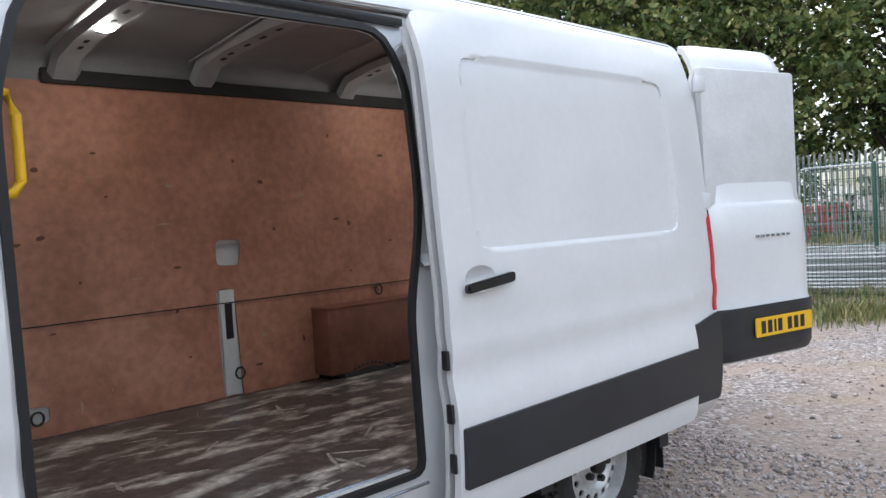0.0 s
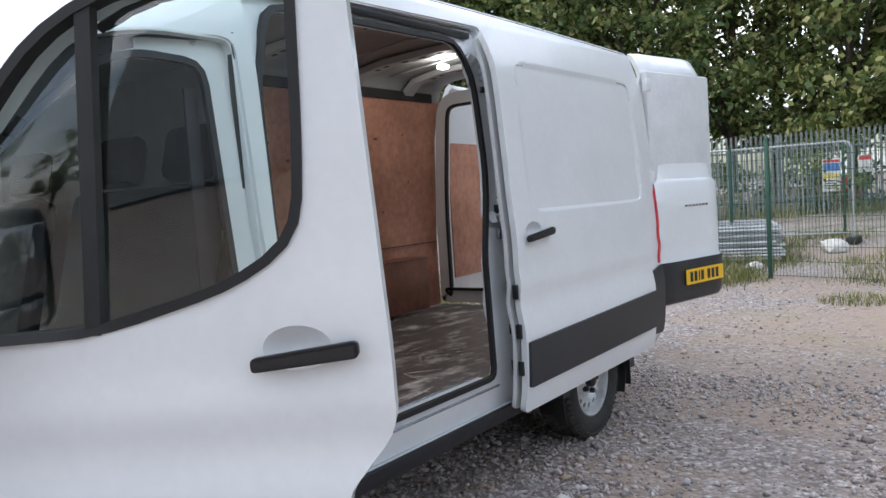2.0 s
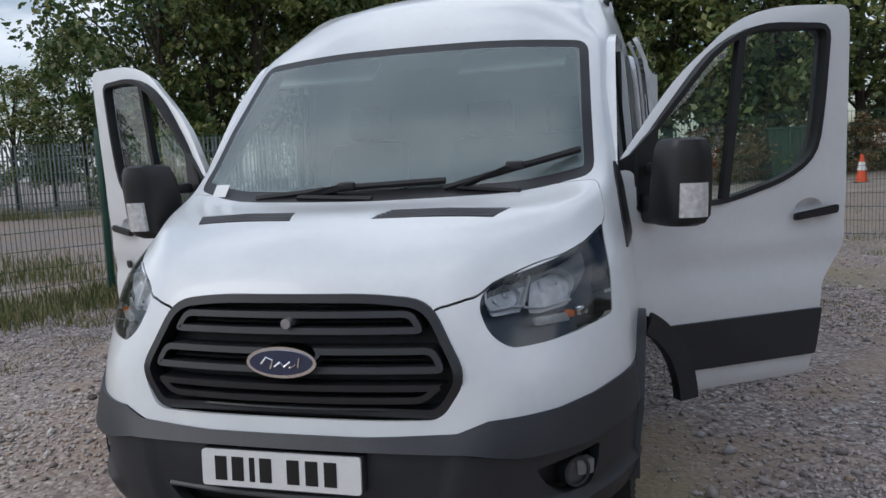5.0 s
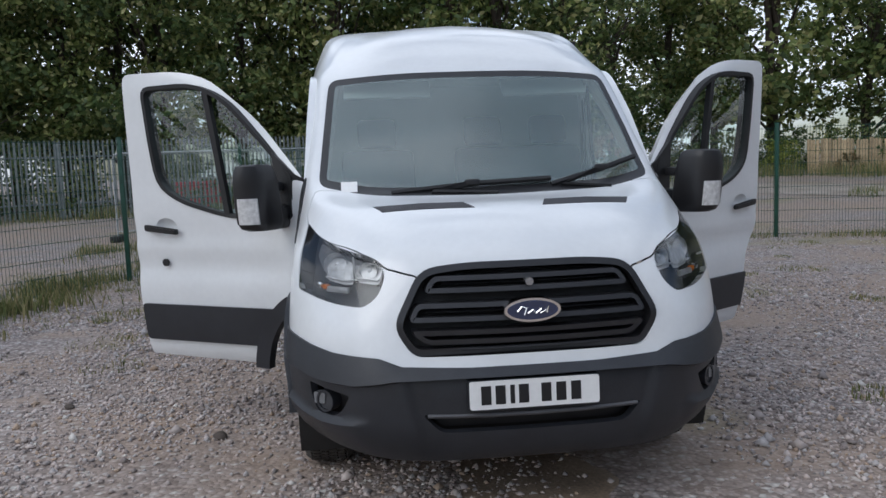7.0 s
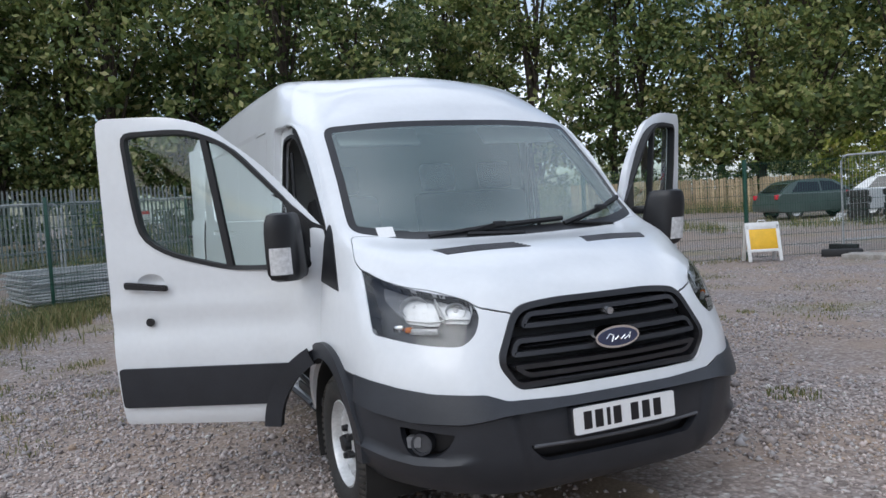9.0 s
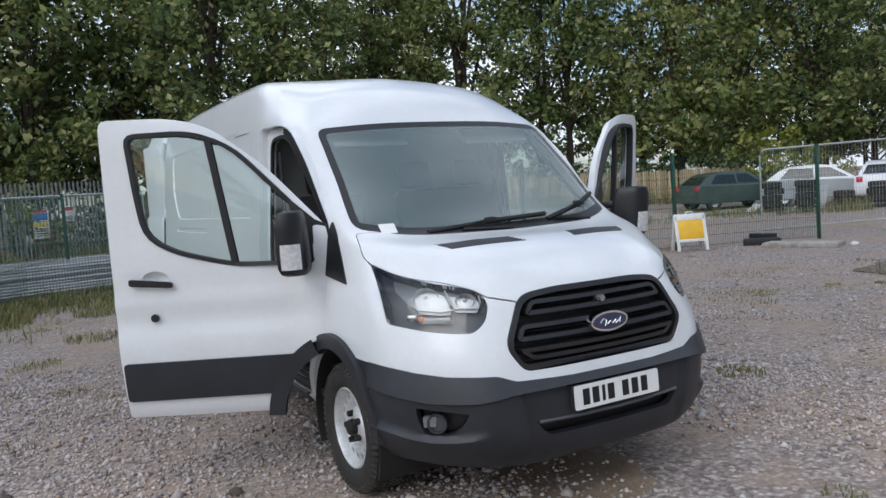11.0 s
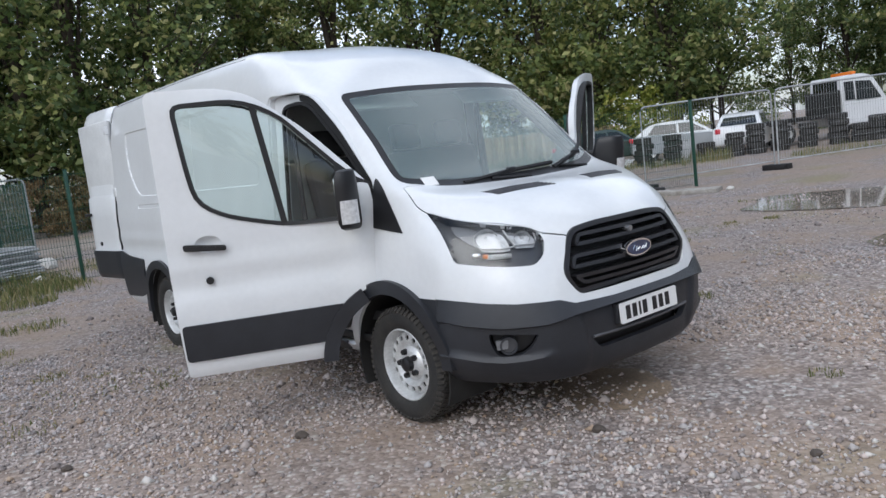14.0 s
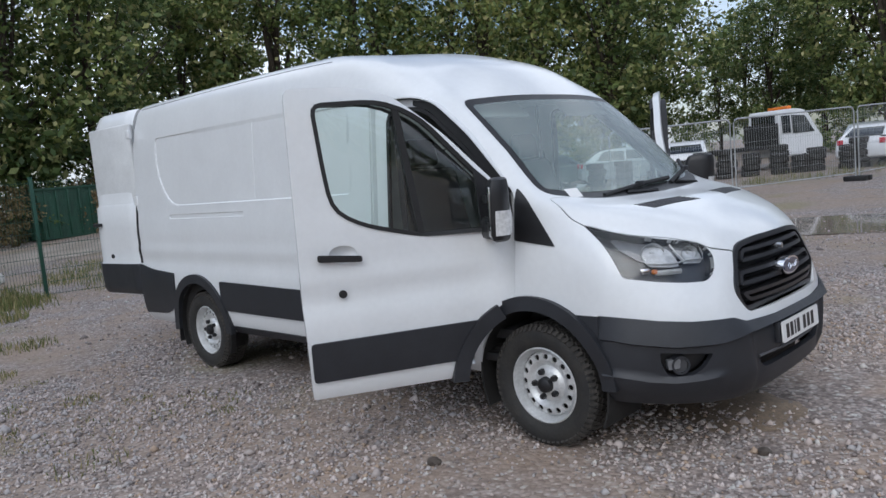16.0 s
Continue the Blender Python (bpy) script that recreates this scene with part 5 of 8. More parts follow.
# underbody
part("floor_pan", box(bmesh.new(), 0, 3.1, 0.47, 1.80, 5.3, 0.10, bev=0.02), UNDER, van)
for yy in (1.03, 4.773):
    part("axle", tube(bmesh.new(), [(-0.8, yy, 0.33), (0.8, yy, 0.33)], 0.045, 10), UNDER, van)
part("chassis_rail", box(bmesh.new(), 0.45, 2.9, 0.38, 0.09, 3.4, 0.12, bev=0.01), UNDER, van)
part("chassis_rail", box(bmesh.new(), -0.45, 2.9, 0.38, 0.09, 3.4, 0.12, bev=0.01), UNDER, van)
part("engine_tray", box(bmesh.new(), 0, 0.62, 0.36, 1.2, 0.8, 0.18, bev=0.03), UNDER, van)
part("engine", box(bmesh.new(), 0, 0.62, 0.75, 1.1, 0.7, 0.6, bev=0.05), UNDER, van)
part("mud_flap", box(bmesh.new(), 0.90, 5.25, 0.33, 0.2, 0.012, 0.24, bev=0.004), BLACK, van)
part("mud_flap", box(bmesh.new(), -0.90, 5.25, 0.33, 0.2, 0.012, 0.24, bev=0.004), BLACK, van)
REAR = rounded([(-0.90, 0.62, 0.06), (0.90, 0.62, 0.06), (0.90, 1.5, 0.3), (0.82, 2.36, 0.2), (-0.82, 2.36, 0.2), (-0.90, 1.5, 0.3)], 5)
part("rear_frame", ring_strip(bmesh.new(), REAR, 0.11, lambda a, b_, q: (a, 5.80 + q, b_), 0.0, 0.05), WHITE, van, "white painted frame of the rear opening")
part("rear_seal", ring_strip(bmesh.new(), inset(REAR, 0.10), 0.022, lambda a, b_, q: (a, 5.79 + q, b_), 0.0, 0.03), RUBBER, van, "black rubber seal of the rear opening")
# ---------------------------------------------------------------- cab
part("dashboard", box(bmesh.new(), 0, 1.18, 1.17, 1.76, 0.50, 0.30, bev=0.06), CABIN, van, "dark grey dashboard")
part("dashboard_top", box(bmesh.new(), 0, 1.00, 1.335, 1.62, 0.30, 0.05, bev=0.02), CABIN, van)
part("cab_floor", box(bmesh.new(), 0, 1.65, 0.60, 1.80, 1.30, 0.06, bev=0.01), CABIN, van)
part("cab_step", box(bmesh.new(), 0.86, 1.62, 0.47, 0.2, 0.7, 0.05, bev=0.01), BLACK, van)
part("cab_step", box(bmesh.new(), -0.86, 1.62, 0.47, 0.2, 0.7, 0.05, bev=0.01), BLACK, van)


def seat(x, w):
    q = group_at("seat", Matrix.Translation((x, 0, 0)), van)
    part("cushion", box(bmesh.new(), 0, 1.80, 0.95, w, 0.50, 0.16, bev=0.05), SEAT, q, "dark cloth cushion")
    m = Matrix.Translation((0, 2.08, 0.98)) @ Matrix.Rotation(radians(-14), 4, "X")
    part("backrest", box(bmesh.new(), 0, 0, 0.32, w * 0.96, 0.12, 0.64, m, 0.05), SEAT, q, "dark cloth backrest")
    for k in ([0] if w < 0.6 else [-w / 4, w / 4]):
        part("headrest", box(bmesh.new(), k, 0.02, 0.76, 0.26, 0.09, 0.20, m, 0.04), SEAT, q)
    part("seat_base", box(bmesh.new(), 0, 1.82, 0.74, w * 0.9, 0.45, 0.26, bev=0.02), CABIN, q)


seat(-0.52, 0.50)
seat(0.42, 0.90)
wheel_rim = [(0.19 * math.cos(2 * math.pi * k / 28), 0, 0.19 * math.sin(2 * math.pi * k / 28)) for k in range(28)]
st = Matrix.Translation((-0.50, 1.47, 1.23)) @ Matrix.Rotation(radians(35), 4, "X")
b = tube(bmesh.new(), [st @ Vector(p) for p in wheel_rim], 0.016, 8, True)
box(b, 0, 0, 0, 0.16, 0.05, 0.12, st, 0.02)
box(b, 0, 0.01, 0, 0.36, 0.02, 0.03, st, 0.005)
part("steering_wheel", b, CABIN, van, "black steering wheel")
BULK = [(0.90, 0.58), (0.92, 1.2), (0.895, 1.7), (0.865, 2.03), (0.80, 2.17), (0.70, 2.26), (0.45, 2.315), (0.0, 2.33)]
part("bulkhead", prism(bmesh.new(), BULK + [(-x, z) for x, z in BULK[::-1][1:]], lambda a, b_, q: (a, 2.325 + q, b_), 0.0, 0.03), HEADLINE, van, "pale grey steel bulkhead")
for x0, x1 in ((-0.72, -0.22), (0.20, 0.70)):
    m = Matrix.Translation(((x0 + x1) / 2, 1.60, 1.93)) @ Matrix.Rotation(radians(-48), 4, "X")
    part("sun_visor", box(bmesh.new(), 0, 0, 0, x1 - x0, 0.02, 0.15, m, 0.008), PRIMER, van, "pale grey sun visor")
part("headliner", box(bmesh.new(), 0, 2.03, 2.03, 1.36, 0.54, 0.03, bev=0.01), HEADLINE, van)
for s in (1, -1):
    part("pillar_lining", tube(bmesh.new(), [(s * 0.84, 1.10, 1.42), (s * 0.80, 1.40, 1.72), (s * 0.76, 1.70, 1.98)], 0.028, 8), HEADLINE, van)
    part("seat_belt", box(bmesh.new(), s * 0.86, 2.14, 1.35, 0.012, 0.05, 1.1, bev=0.003), SEAT, van)

# ---------------------------------------------------------------- load space
cf = bmesh.new()
box(cf, 0, 4.10, 0.575, 1.80, 3.46, 0.05)
part("load_floor", cf, CARGOFLOOR, van, "dark worn and scuffed ply floor")

# scrapes worn pale on the floor
SCRAPE = mat("pale_floor_scrape", (0.55, 0.50, 0.43), 0.75, col2=(0.28, 0.24, 0.20), vscale=14, fine=0.4, fscale=70)
fr_ = random.Random(31)
for k in range(60):
    x, y, L, W, a = fr_.uniform(-0.8, 0.85), fr_.uniform(2.5, 4.3), fr_.uniform(0.05, 0.32), fr_.uniform(0.004, 0.022), fr_.gauss(1.3, 0.7)
    if abs(x) + L > 0.93 and abs(math.cos(a)) > 0.5:
        continue
    pts = [(L * (j / 5 - 0.5), W * fr_.uniform(0.3, 1) * (1 - abs(j / 2.5 - 1) ** 2 * 0.8)) for j in range(6)]
    pts += [(u, -v * fr_.uniform(0.3, 1)) for u, v in pts[::-1]]
    part("floor_scrape", prism(bmesh.new(), pts, lambda u, v, q: (x + u * math.cos(a) - v * math.sin(a), y + u * math.sin(a) + v * math.cos(a), 0.6 + q), 0.0, 0.0012), SCRAPE, van)


def lining(s, poly, holes):
    """A ply sheet on a side wall with rounded holes let through it."""
    b = bmesh.new()
    n = 40
    ys = sorted({2.40 + 3.42 * k / n for k in range(n + 1)})
    zs = [0.60 + 1.69 * k / 24 for k in range(25)]
    g = [[b.verts.new((s * (0.925 - max(0, z - 1.2) * 0.055 - max(0, z - 2.0) * 0.18), y, z)) for y in ys] for z in zs]
    for A, B in zip(g[:-1], g[1:]):
        for k in range(len(ys) - 1):
            b.faces.new((A[k], A[k + 1], B[k + 1], B[k]))
    for hole in holes:
        bmesh.ops.delete(b, geom=cut(b, hole, Y, Z, lambda c: True), context="FACES")
    bmesh.ops.delete(b, geom=[f for f in b.faces if f.calc_center_median().y < 3.0 and f.calc_center_median().z > 2.05 + 0.45 * (f.calc_center_median().y - 2.4)], context="FACES")
    if s > 0:
        bmesh.ops.delete(b, geom=[f for f in b.faces if f.calc_center_median().y < 3.98], context="FACES")
    bmesh.ops.recalc_face_normals(b, faces=b.faces[:])
    if sum(f.normal.x * s for f in b.faces) > 0:
        bmesh.ops.reverse_faces(b, faces=b.faces[:])
    return thick(b, 0.009)


HOLES = [rounded([(3.87, 1.35, 0.03), (4.01, 1.34, 0.03), (4.02, 1.49, 0.03), (3.87, 1.49, 0.03)], 4),
         rounded([(3.87, 0.601, 0.0), (3.99, 0.601, 0.0), (3.97, 1.21, 0.04), (3.86, 1.22, 0.04)], 4),
         rounded([(2.84, 0.67, 0.02), (2.96, 0.67, 0.02), (2.96, 0.745, 0.02), (2.84, 0.755, 0.02)], 4)]
ARCH_HOLE = [p for p in arc(4.773, 0.36, 0.372, 30, 150, 16) if p[1] > 0.6]
ARCH_HOLE = [(ARCH_HOLE[0][0], 0.59)] + ARCH_HOLE + [(ARCH_HOLE[-1][0], 0.59)]
part("ply_lining", lining(-1, None, HOLES + [ARCH_HOLE]), PLY, van, "stained brown ply side lining")
part("ply_lining", lining(1, None, [ARCH_HOLE]), PLY, van, "stained brown ply side lining")
part("inner_panel", box(bmesh.new(), -0.948, 3.4, 1.1, 0.008, 1.7, 1.0, bev=0.002), PRIMER, van, "pale painted inner wall")
# a horizontal joint of the sheets, and stains, screws and scrapes
part("ply_joint", box(bmesh.new(), -0.9145, 4.1, 1.135, 0.004, 3.4, 0.006), UNDER, van)
rnd = random.Random(5)
DARKW = mat("dark_wood_stain", (0.15, 0.065, 0.04), 0.7)
PALEW = mat("pale_wood_scrape", (0.42, 0.30, 0.22), 0.8)
for k in range(46):
    y, z = rnd.uniform(2.5, 5.6), rnd.uniform(0.68, 2.1)
    if any(inside(inset(h_, -0.03), y, z) for h_ in HOLES) or (4.45 < y and z < 1.05):
        continue
    xw = -(0.925 - max(0, z - 1.2) * 0.055 - max(0, z - 2.0) * 0.18) + 0.0005
    dark = rnd.random() < 0.6
    L, H = (rnd.uniform(0.008, 0.03), rnd.uniform(0.006, 0.016)) if dark else (rnd.uniform(0.005, 0.04), rnd.uniform(0.003, 0.012))
    if rnd.random() < 0.3:
        L, H = H, L
    pts = [(L * math.cos(2 * math.pi * j / 9) * rnd.uniform(0.6, 1.1), H * math.sin(2 * math.pi * j / 9) * rnd.uniform(0.6, 1.1)) for j in range(9)]
    part("scuff_mark", prism(bmesh.new(), pts, lambda a, b_, q: (xw + q, y + a, z + b_), 0.0, 0.0016), DARKW if dark else PALEW, van)
# wheel box, lashing rings, upright of the wall
wb = group_at("wheel_box", None, van)
part("box_side", box(bmesh.new(), -0.76, 4.96, 0.83, 0.012, 0.96, 0.40, bev=0.002), PLY2, wb, "brown ply wheel box")
part("box_end", box(bmesh.new(), -0.84, 4.485, 0.83, 0.17, 0.012, 0.40, bev=0.002), PLY2, wb)
part("box_top", box(bmesh.new(), -0.84, 4.96, 1.035, 0.18, 0.97, 0.012, bev=0.002), PLY2, wb)
wb2 = group_at("wheel_box", None, van)
part("box_side", box(bmesh.new(), 0.76, 4.98, 0.83, 0.012, 0.92, 0.40, bev=0.002), PLY2, wb2, "brown ply wheel box")
part("box_end", box(bmesh.new(), 0.84, 4.53, 0.83, 0.17, 0.012, 0.40, bev=0.002), PLY2, wb2)
part("wall_upright", box(bmesh.new(), -0.932, 3.925, 0.91, 0.02, 0.09, 0.60, bev=0.008), PRIMER, van, "pale painted steel upright")
part("upright_slot", box(bmesh.new(), -0.920, 3.925, 1.03, 0.006, 0.045, 0.2, bev=0.002), BLACK, van)
for y, z in ((3.965, 0.73), (2.90, 0.70), (5.0, 1.10)):
    c = [(0.0, 0.028 * math.cos(2 * math.pi * k / 14), 0.032 * math.sin(2 * math.pi * k / 14)) for k in range(14)]
    part("lashing_ring", tube(bmesh.new(), [(-0.905, y + p[1], z + p[2]) for p in c], 0.006, 6, True), BLACK, van, "black steel lashing ring")
# dark strip put in as shade above the ply, ceiling ribs and lamp
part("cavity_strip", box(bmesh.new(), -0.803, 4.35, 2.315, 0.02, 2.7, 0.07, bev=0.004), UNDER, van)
RIBM = mat("roof_rib_paint", (0.38, 0.38, 0.38), 0.55, var=0.2, vscale=5)
for y in (3.10, 3.80, 4.75, 5.40):
    low = 0.02 if y < 3.3 else 0.0
    pts = [(-0.80, 2.33), (-0.70, 2.415), (-0.45, 2.452), (0, 2.468), (0.45, 2.452), (0.70, 2.415), (0.80, 2.33)]
    b = bmesh.new()
    prof = [(-0.075, 0.016), (-0.05, -0.018), (0.05, -0.018), (0.075, 0.016)]
    pts = [(x, z - low) for x, z in pts]
    rows = [[b.verts.new((x, y + dy, z + dz)) for dy, dz in prof] for x, z in pts]
    for A, B in zip(rows[:-1], rows[1:]):
        for k in range(3):
            b.faces.new((A[k], A[k + 1], B[k + 1], B[k]))
    rib = part("roof_rib", thick(b, 0.003), RIBM, van, "grey painted roof rib")
    for x in (-0.55, -0.47, -0.30, -0.15, 0.0, 0.2, 0.35):
        zz = float(np.interp(x, [p[0] for p in pts], [p[1] for p in pts]))
        part("rib_slot", box(bmesh.new(), x, y, zz - 0.019, 0.05, 0.018, 0.004), UNDER, rib)
for y in (3.0, 3.7, 4.4, 5.1):
    part("roof_swage", tube(bmesh.new(), [(-0.72, y, 2.43), (0, y, 2.49), (0.72, y, 2.43)], 0.006, 5), RIBM, van)
LAMPON = mat("lit_lamp", (1.0, 0.97, 0.92), 0.3, emit=85.0)
for y, x in ((3.10, -0.24), (5.05, -0.2)):
    lampb = bmesh.new()
    bmesh.ops.create_uvsphere(lampb, u_segments=20, v_segments=10, radius=0.042, matrix=Matrix.Translation((x, y, 2.42)) @ Matrix.Diagonal((1, 1, 0.4, 1)))
    part("load_lamp", lampb, LAMPON, van, "round lit load-space lamp")
grab = [(0.80, 2.39, 1.66), (0.785, 2.44, 1.665), (0.775, 2.465, 1.70), (0.77, 2.465, 1.88), (0.78, 2.44, 1.935), (0.80, 2.39, 1.94)]
part("grab_handle", tube(bmesh.new(), grab, 0.015, 10), YGRAB, van, "yellow grab handle")
# ---------------------------------------------------------------- ground


def ground_z(x, y):
    t, u = max(0.0, y - 13.0), max(0.0, x - 11.0)
    slope = 0.014 + 0.026 * min(1.0, max(0.0, (x - 3.0) / 9.0))
    return max(min(1.3, slope * t * min(1.0, t / 4.0)), min(0.8, 0.02 * u * min(1.0, u / 4.0)))


def yard_tone(n, l, col):
    """Paler, pinker stone ahead of the van, darker grey stone beside and behind it; returns the toned colour."""
    tc = n.new("ShaderNodeTexCoord")
    wob = n.new("ShaderNodeTexNoise")
    wob.inputs["Scale"].default_value, wob.inputs["Detail"].default_value = 0.55, 5.0
    l.new(tc.outputs["Object"], wob.inputs["Vector"])
    sp = n.new("ShaderNodeSeparateXYZ")
    l.new(tc.outputs["Object"], sp.inputs[0])
    mx_ = n.new("ShaderNodeMath")
    mx_.operation = "MULTIPLY_ADD"
    mx_.inputs[1].default_value = 0.35
    l.new(sp.outputs["X"], mx_.inputs[0])
    l.new(sp.outputs["Y"], mx_.inputs[2])
    ad = n.new("ShaderNodeMath")
    ad.operation = "MULTIPLY_ADD"
    ad.inputs[1].default_value = 3.2
    l.new(wob.outputs["Fac"], ad.inputs[0])
    l.new(mx_.outputs[0], ad.inputs[2])
    mr = n.new("ShaderNodeMapRange")
    mr.inputs["From Min"].default_value, mr.inputs["From Max"].default_value = 2.2, 4.6
    l.new(ad.outputs[0], mr.inputs["Value"])
    tone = n.new("ShaderNodeMix")
    tone.data_type = "RGBA"
    tone.inputs[6].default_value, tone.inputs[7].default_value = (1.09, 1.10, 1.10, 1), (0.88, 0.91, 0.95, 1)
    l.new(mr.outputs[0], tone.inputs[0])
    mu = n.new("ShaderNodeMix")
    mu.data_type, mu.blend_type = "RGBA", "MULTIPLY"
    mu.inputs[0].default_value = 1.0
    l.new(col, mu.inputs[6])
    l.new(tone.outputs[2], mu.inputs[7])
    return mu.outputs[2]


def stone_ground():
    """Dirt and small stones, at three scales."""
    m = bpy.data.materials.new("gravel_ground")
    m.use_nodes = True
    n, l = m.node_tree.nodes, m.node_tree.links
    b = n["Principled BSDF"]
    b.inputs["Roughness"].default_value = 0.9
    tc = n.new("ShaderNodeTexCoord")
    vo = n.new("ShaderNodeTexVoronoi")
    vo.inputs["Scale"].default_value = 34.0
    vo.inputs["Randomness"].default_value = 1.0
    l.new(tc.outputs["Object"], vo.inputs["Vector"])
    sep = n.new("ShaderNodeSeparateColor")
    l.new(vo.outputs["Color"], sep.inputs[0])
    ramp = n.new("ShaderNodeValToRGB")
    cr = ramp.color_ramp
    cr.interpolation = "CONSTANT"
    for k, (p, c) in enumerate(((0.0, (0.269, 0.218, 0.193)), (0.22, (0.426, 0.353, 0.319)), (0.45, (0.549, 0.454, 0.409)), (0.62, (0.358, 0.297, 0.269)), (0.78, (0.616, 0.538, 0.498)), (0.95, (0.750, 0.711, 0.661)))):
        e = cr.elements[k] if k < 2 else cr.elements.new(p)
        e.position, e.color = p, (*c, 1)
    l.new(sep.outputs[0], ramp.inputs[0])
    # stones darken towards their borders: shade of the gaps put into the colour
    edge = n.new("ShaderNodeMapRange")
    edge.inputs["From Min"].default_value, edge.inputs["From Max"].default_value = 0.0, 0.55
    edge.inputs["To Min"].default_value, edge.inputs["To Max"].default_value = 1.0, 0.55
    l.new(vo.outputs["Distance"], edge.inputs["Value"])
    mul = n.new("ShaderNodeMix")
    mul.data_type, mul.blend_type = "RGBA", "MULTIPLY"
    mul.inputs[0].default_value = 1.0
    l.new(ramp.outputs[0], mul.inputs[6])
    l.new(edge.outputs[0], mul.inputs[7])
    # brown dirt, worn tracks, green tinge
    last = mul.outputs[2]
    for sc, col, lo, hi, amt in ((0.33, (0.33, 0.245, 0.185), 0.43, 0.58, 0.65), (1.3, (0.33, 0.24, 0.175), 0.47, 0.62, 0.6), (0.5, (0.24, 0.21, 0.095), 0.56, 0.68, 0.55), (5.0, (0.15, 0.11, 0.09), 0.58, 0.7, 0.5)):
        t = n.new("ShaderNodeTexNoise")
        t.inputs["Scale"].default_value, t.inputs["Detail"].default_value = sc, 7.0
        mp = n.new("ShaderNodeMapping")
        mp.inputs["Location"].default_value = (sc * 7, sc * 3, 0)
        l.new(tc.outputs["Object"], mp.inputs["Vector"])
        l.new(mp.outputs[0], t.inputs["Vector"])
        mr = n.new("ShaderNodeMapRange")
        mr.inputs["From Min"].default_value, mr.inputs["From Max"].default_value = lo, hi
        mr.inputs["To Max"].default_value = amt
        l.new(t.outputs["Fac"], mr.inputs["Value"])
        mx = n.new("ShaderNodeMix")
        mx.data_type = "RGBA"
        l.new(mr.outputs[0], mx.inputs[0])
        l.new(last, mx.inputs[6])
        mx.inputs[7].default_value = (*col, 1)
        last = mx.outputs[2]
    l.new(yard_tone(n, l, last), b.inputs["Base Color"])
    bp = n.new("ShaderNodeBump")
    bp.inputs["Strength"].default_value, bp.inputs["Distance"].default_value = 0.8, 0.012
    inv = n.new("ShaderNodeMath")
    inv.operation = "MULTIPLY"
    inv.inputs[1].default_value = -1.0
    l.new(vo.outputs["Distance"], inv.inputs[0])
    l.new(inv.outputs[0], bp.inputs["Height"])
    l.new(bp.outputs[0], b.inputs["Normal"])
    return m


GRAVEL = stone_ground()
ax = np.concatenate([-np.geomspace(400, 9, 26), np.linspace(-8, 26, 69), np.geomspace(28, 420, 22)])
ay = np.concatenate([-np.geomspace(400, 7, 26), np.linspace(-6, 30, 73), np.geomspace(32, 420, 22)])
gv, gf = [], []
for j, y in enumerate(ay):
    for i, x in enumerate(ax):
        flat = min(1.0, max(0.0, (max(abs(x) - 1.6, 0) + max(-y - 0.2, 0, y - 6.2)) / 2.0))
        z = ground_z(x, y) + 0.022 * flat * (noise.noise((x * 0.4, y * 0.4, 0)) + 0.5 * noise.noise((x * 1.3, y * 1.3, 3))) if abs(x) < 40 and abs(y) < 40 else ground_z(x, y)
        gv.append((x, y, z))
nx = len(ax)
for j in range(len(ay) - 1):
    for i in range(nx - 1):
        gf.append((j * nx + i, j * nx + i + 1, (j + 1) * nx + i + 1, (j + 1) * nx + i))
gm = bpy.data.meshes.new("ground")
gm.from_pydata(gv, [], gf)
gm.polygons.foreach_set("use_smooth", [True] * len(gf))
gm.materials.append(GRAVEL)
tagged(new("ground", gm), "grey and pinkish gravel yard with brown dirt patches", "ground", kind="structure")


def ghit(x, y):
    i = int(np.clip(np.searchsorted(ax, x) - 1, 0, nx - 2))
    j = int(np.clip(np.searchsorted(ay, y) - 1, 0, len(ay) - 2))
    u, v = (x - ax[i]) / (ax[i + 1] - ax[i]), (y - ay[j]) / (ay[j + 1] - ay[j])
    z = [gv[(j + b) * nx + i + a][2] for b in (0, 1) for a in (0, 1)]
    return (z[0] * (1 - u) + z[1] * u) * (1 - v) + (z[2] * (1 - u) + z[3] * u) * v


# loose stones
def stone_mat():
    m = mat("loose_stone", (0.3, 0.28, 0.27), 0.85)
    n, l = m.node_tree.nodes, m.node_tree.links
    ge = n.new("ShaderNodeNewGeometry")
    ramp = n.new("ShaderNodeValToRGB")
    cr = ramp.color_ramp
    cr.interpolation = "CONSTANT"
    for k, (p, c) in enumerate(((0.0, (0.24, 0.20, 0.183)), (0.18, (0.40, 0.34, 0.31)), (0.36, (0.52, 0.43, 0.39)), (0.50, (0.40, 0.295, 0.215)), (0.57, (0.27, 0.238, 0.225)), (0.66, (0.54, 0.46, 0.425)), (0.80, (0.41, 0.375, 0.36)), (0.97, (0.58, 0.54, 0.50)))):
        e = cr.elements[k] if k < 2 else cr.elements.new(p)
        e.position, e.color = p, (*c, 1)
    l.new(ge.outputs["Random Per Island"], ramp.inputs[0])
    l.new(yard_tone(n, l, ramp.outputs[0]), n["Principled BSDF"].inputs["Base Color"])
    return m


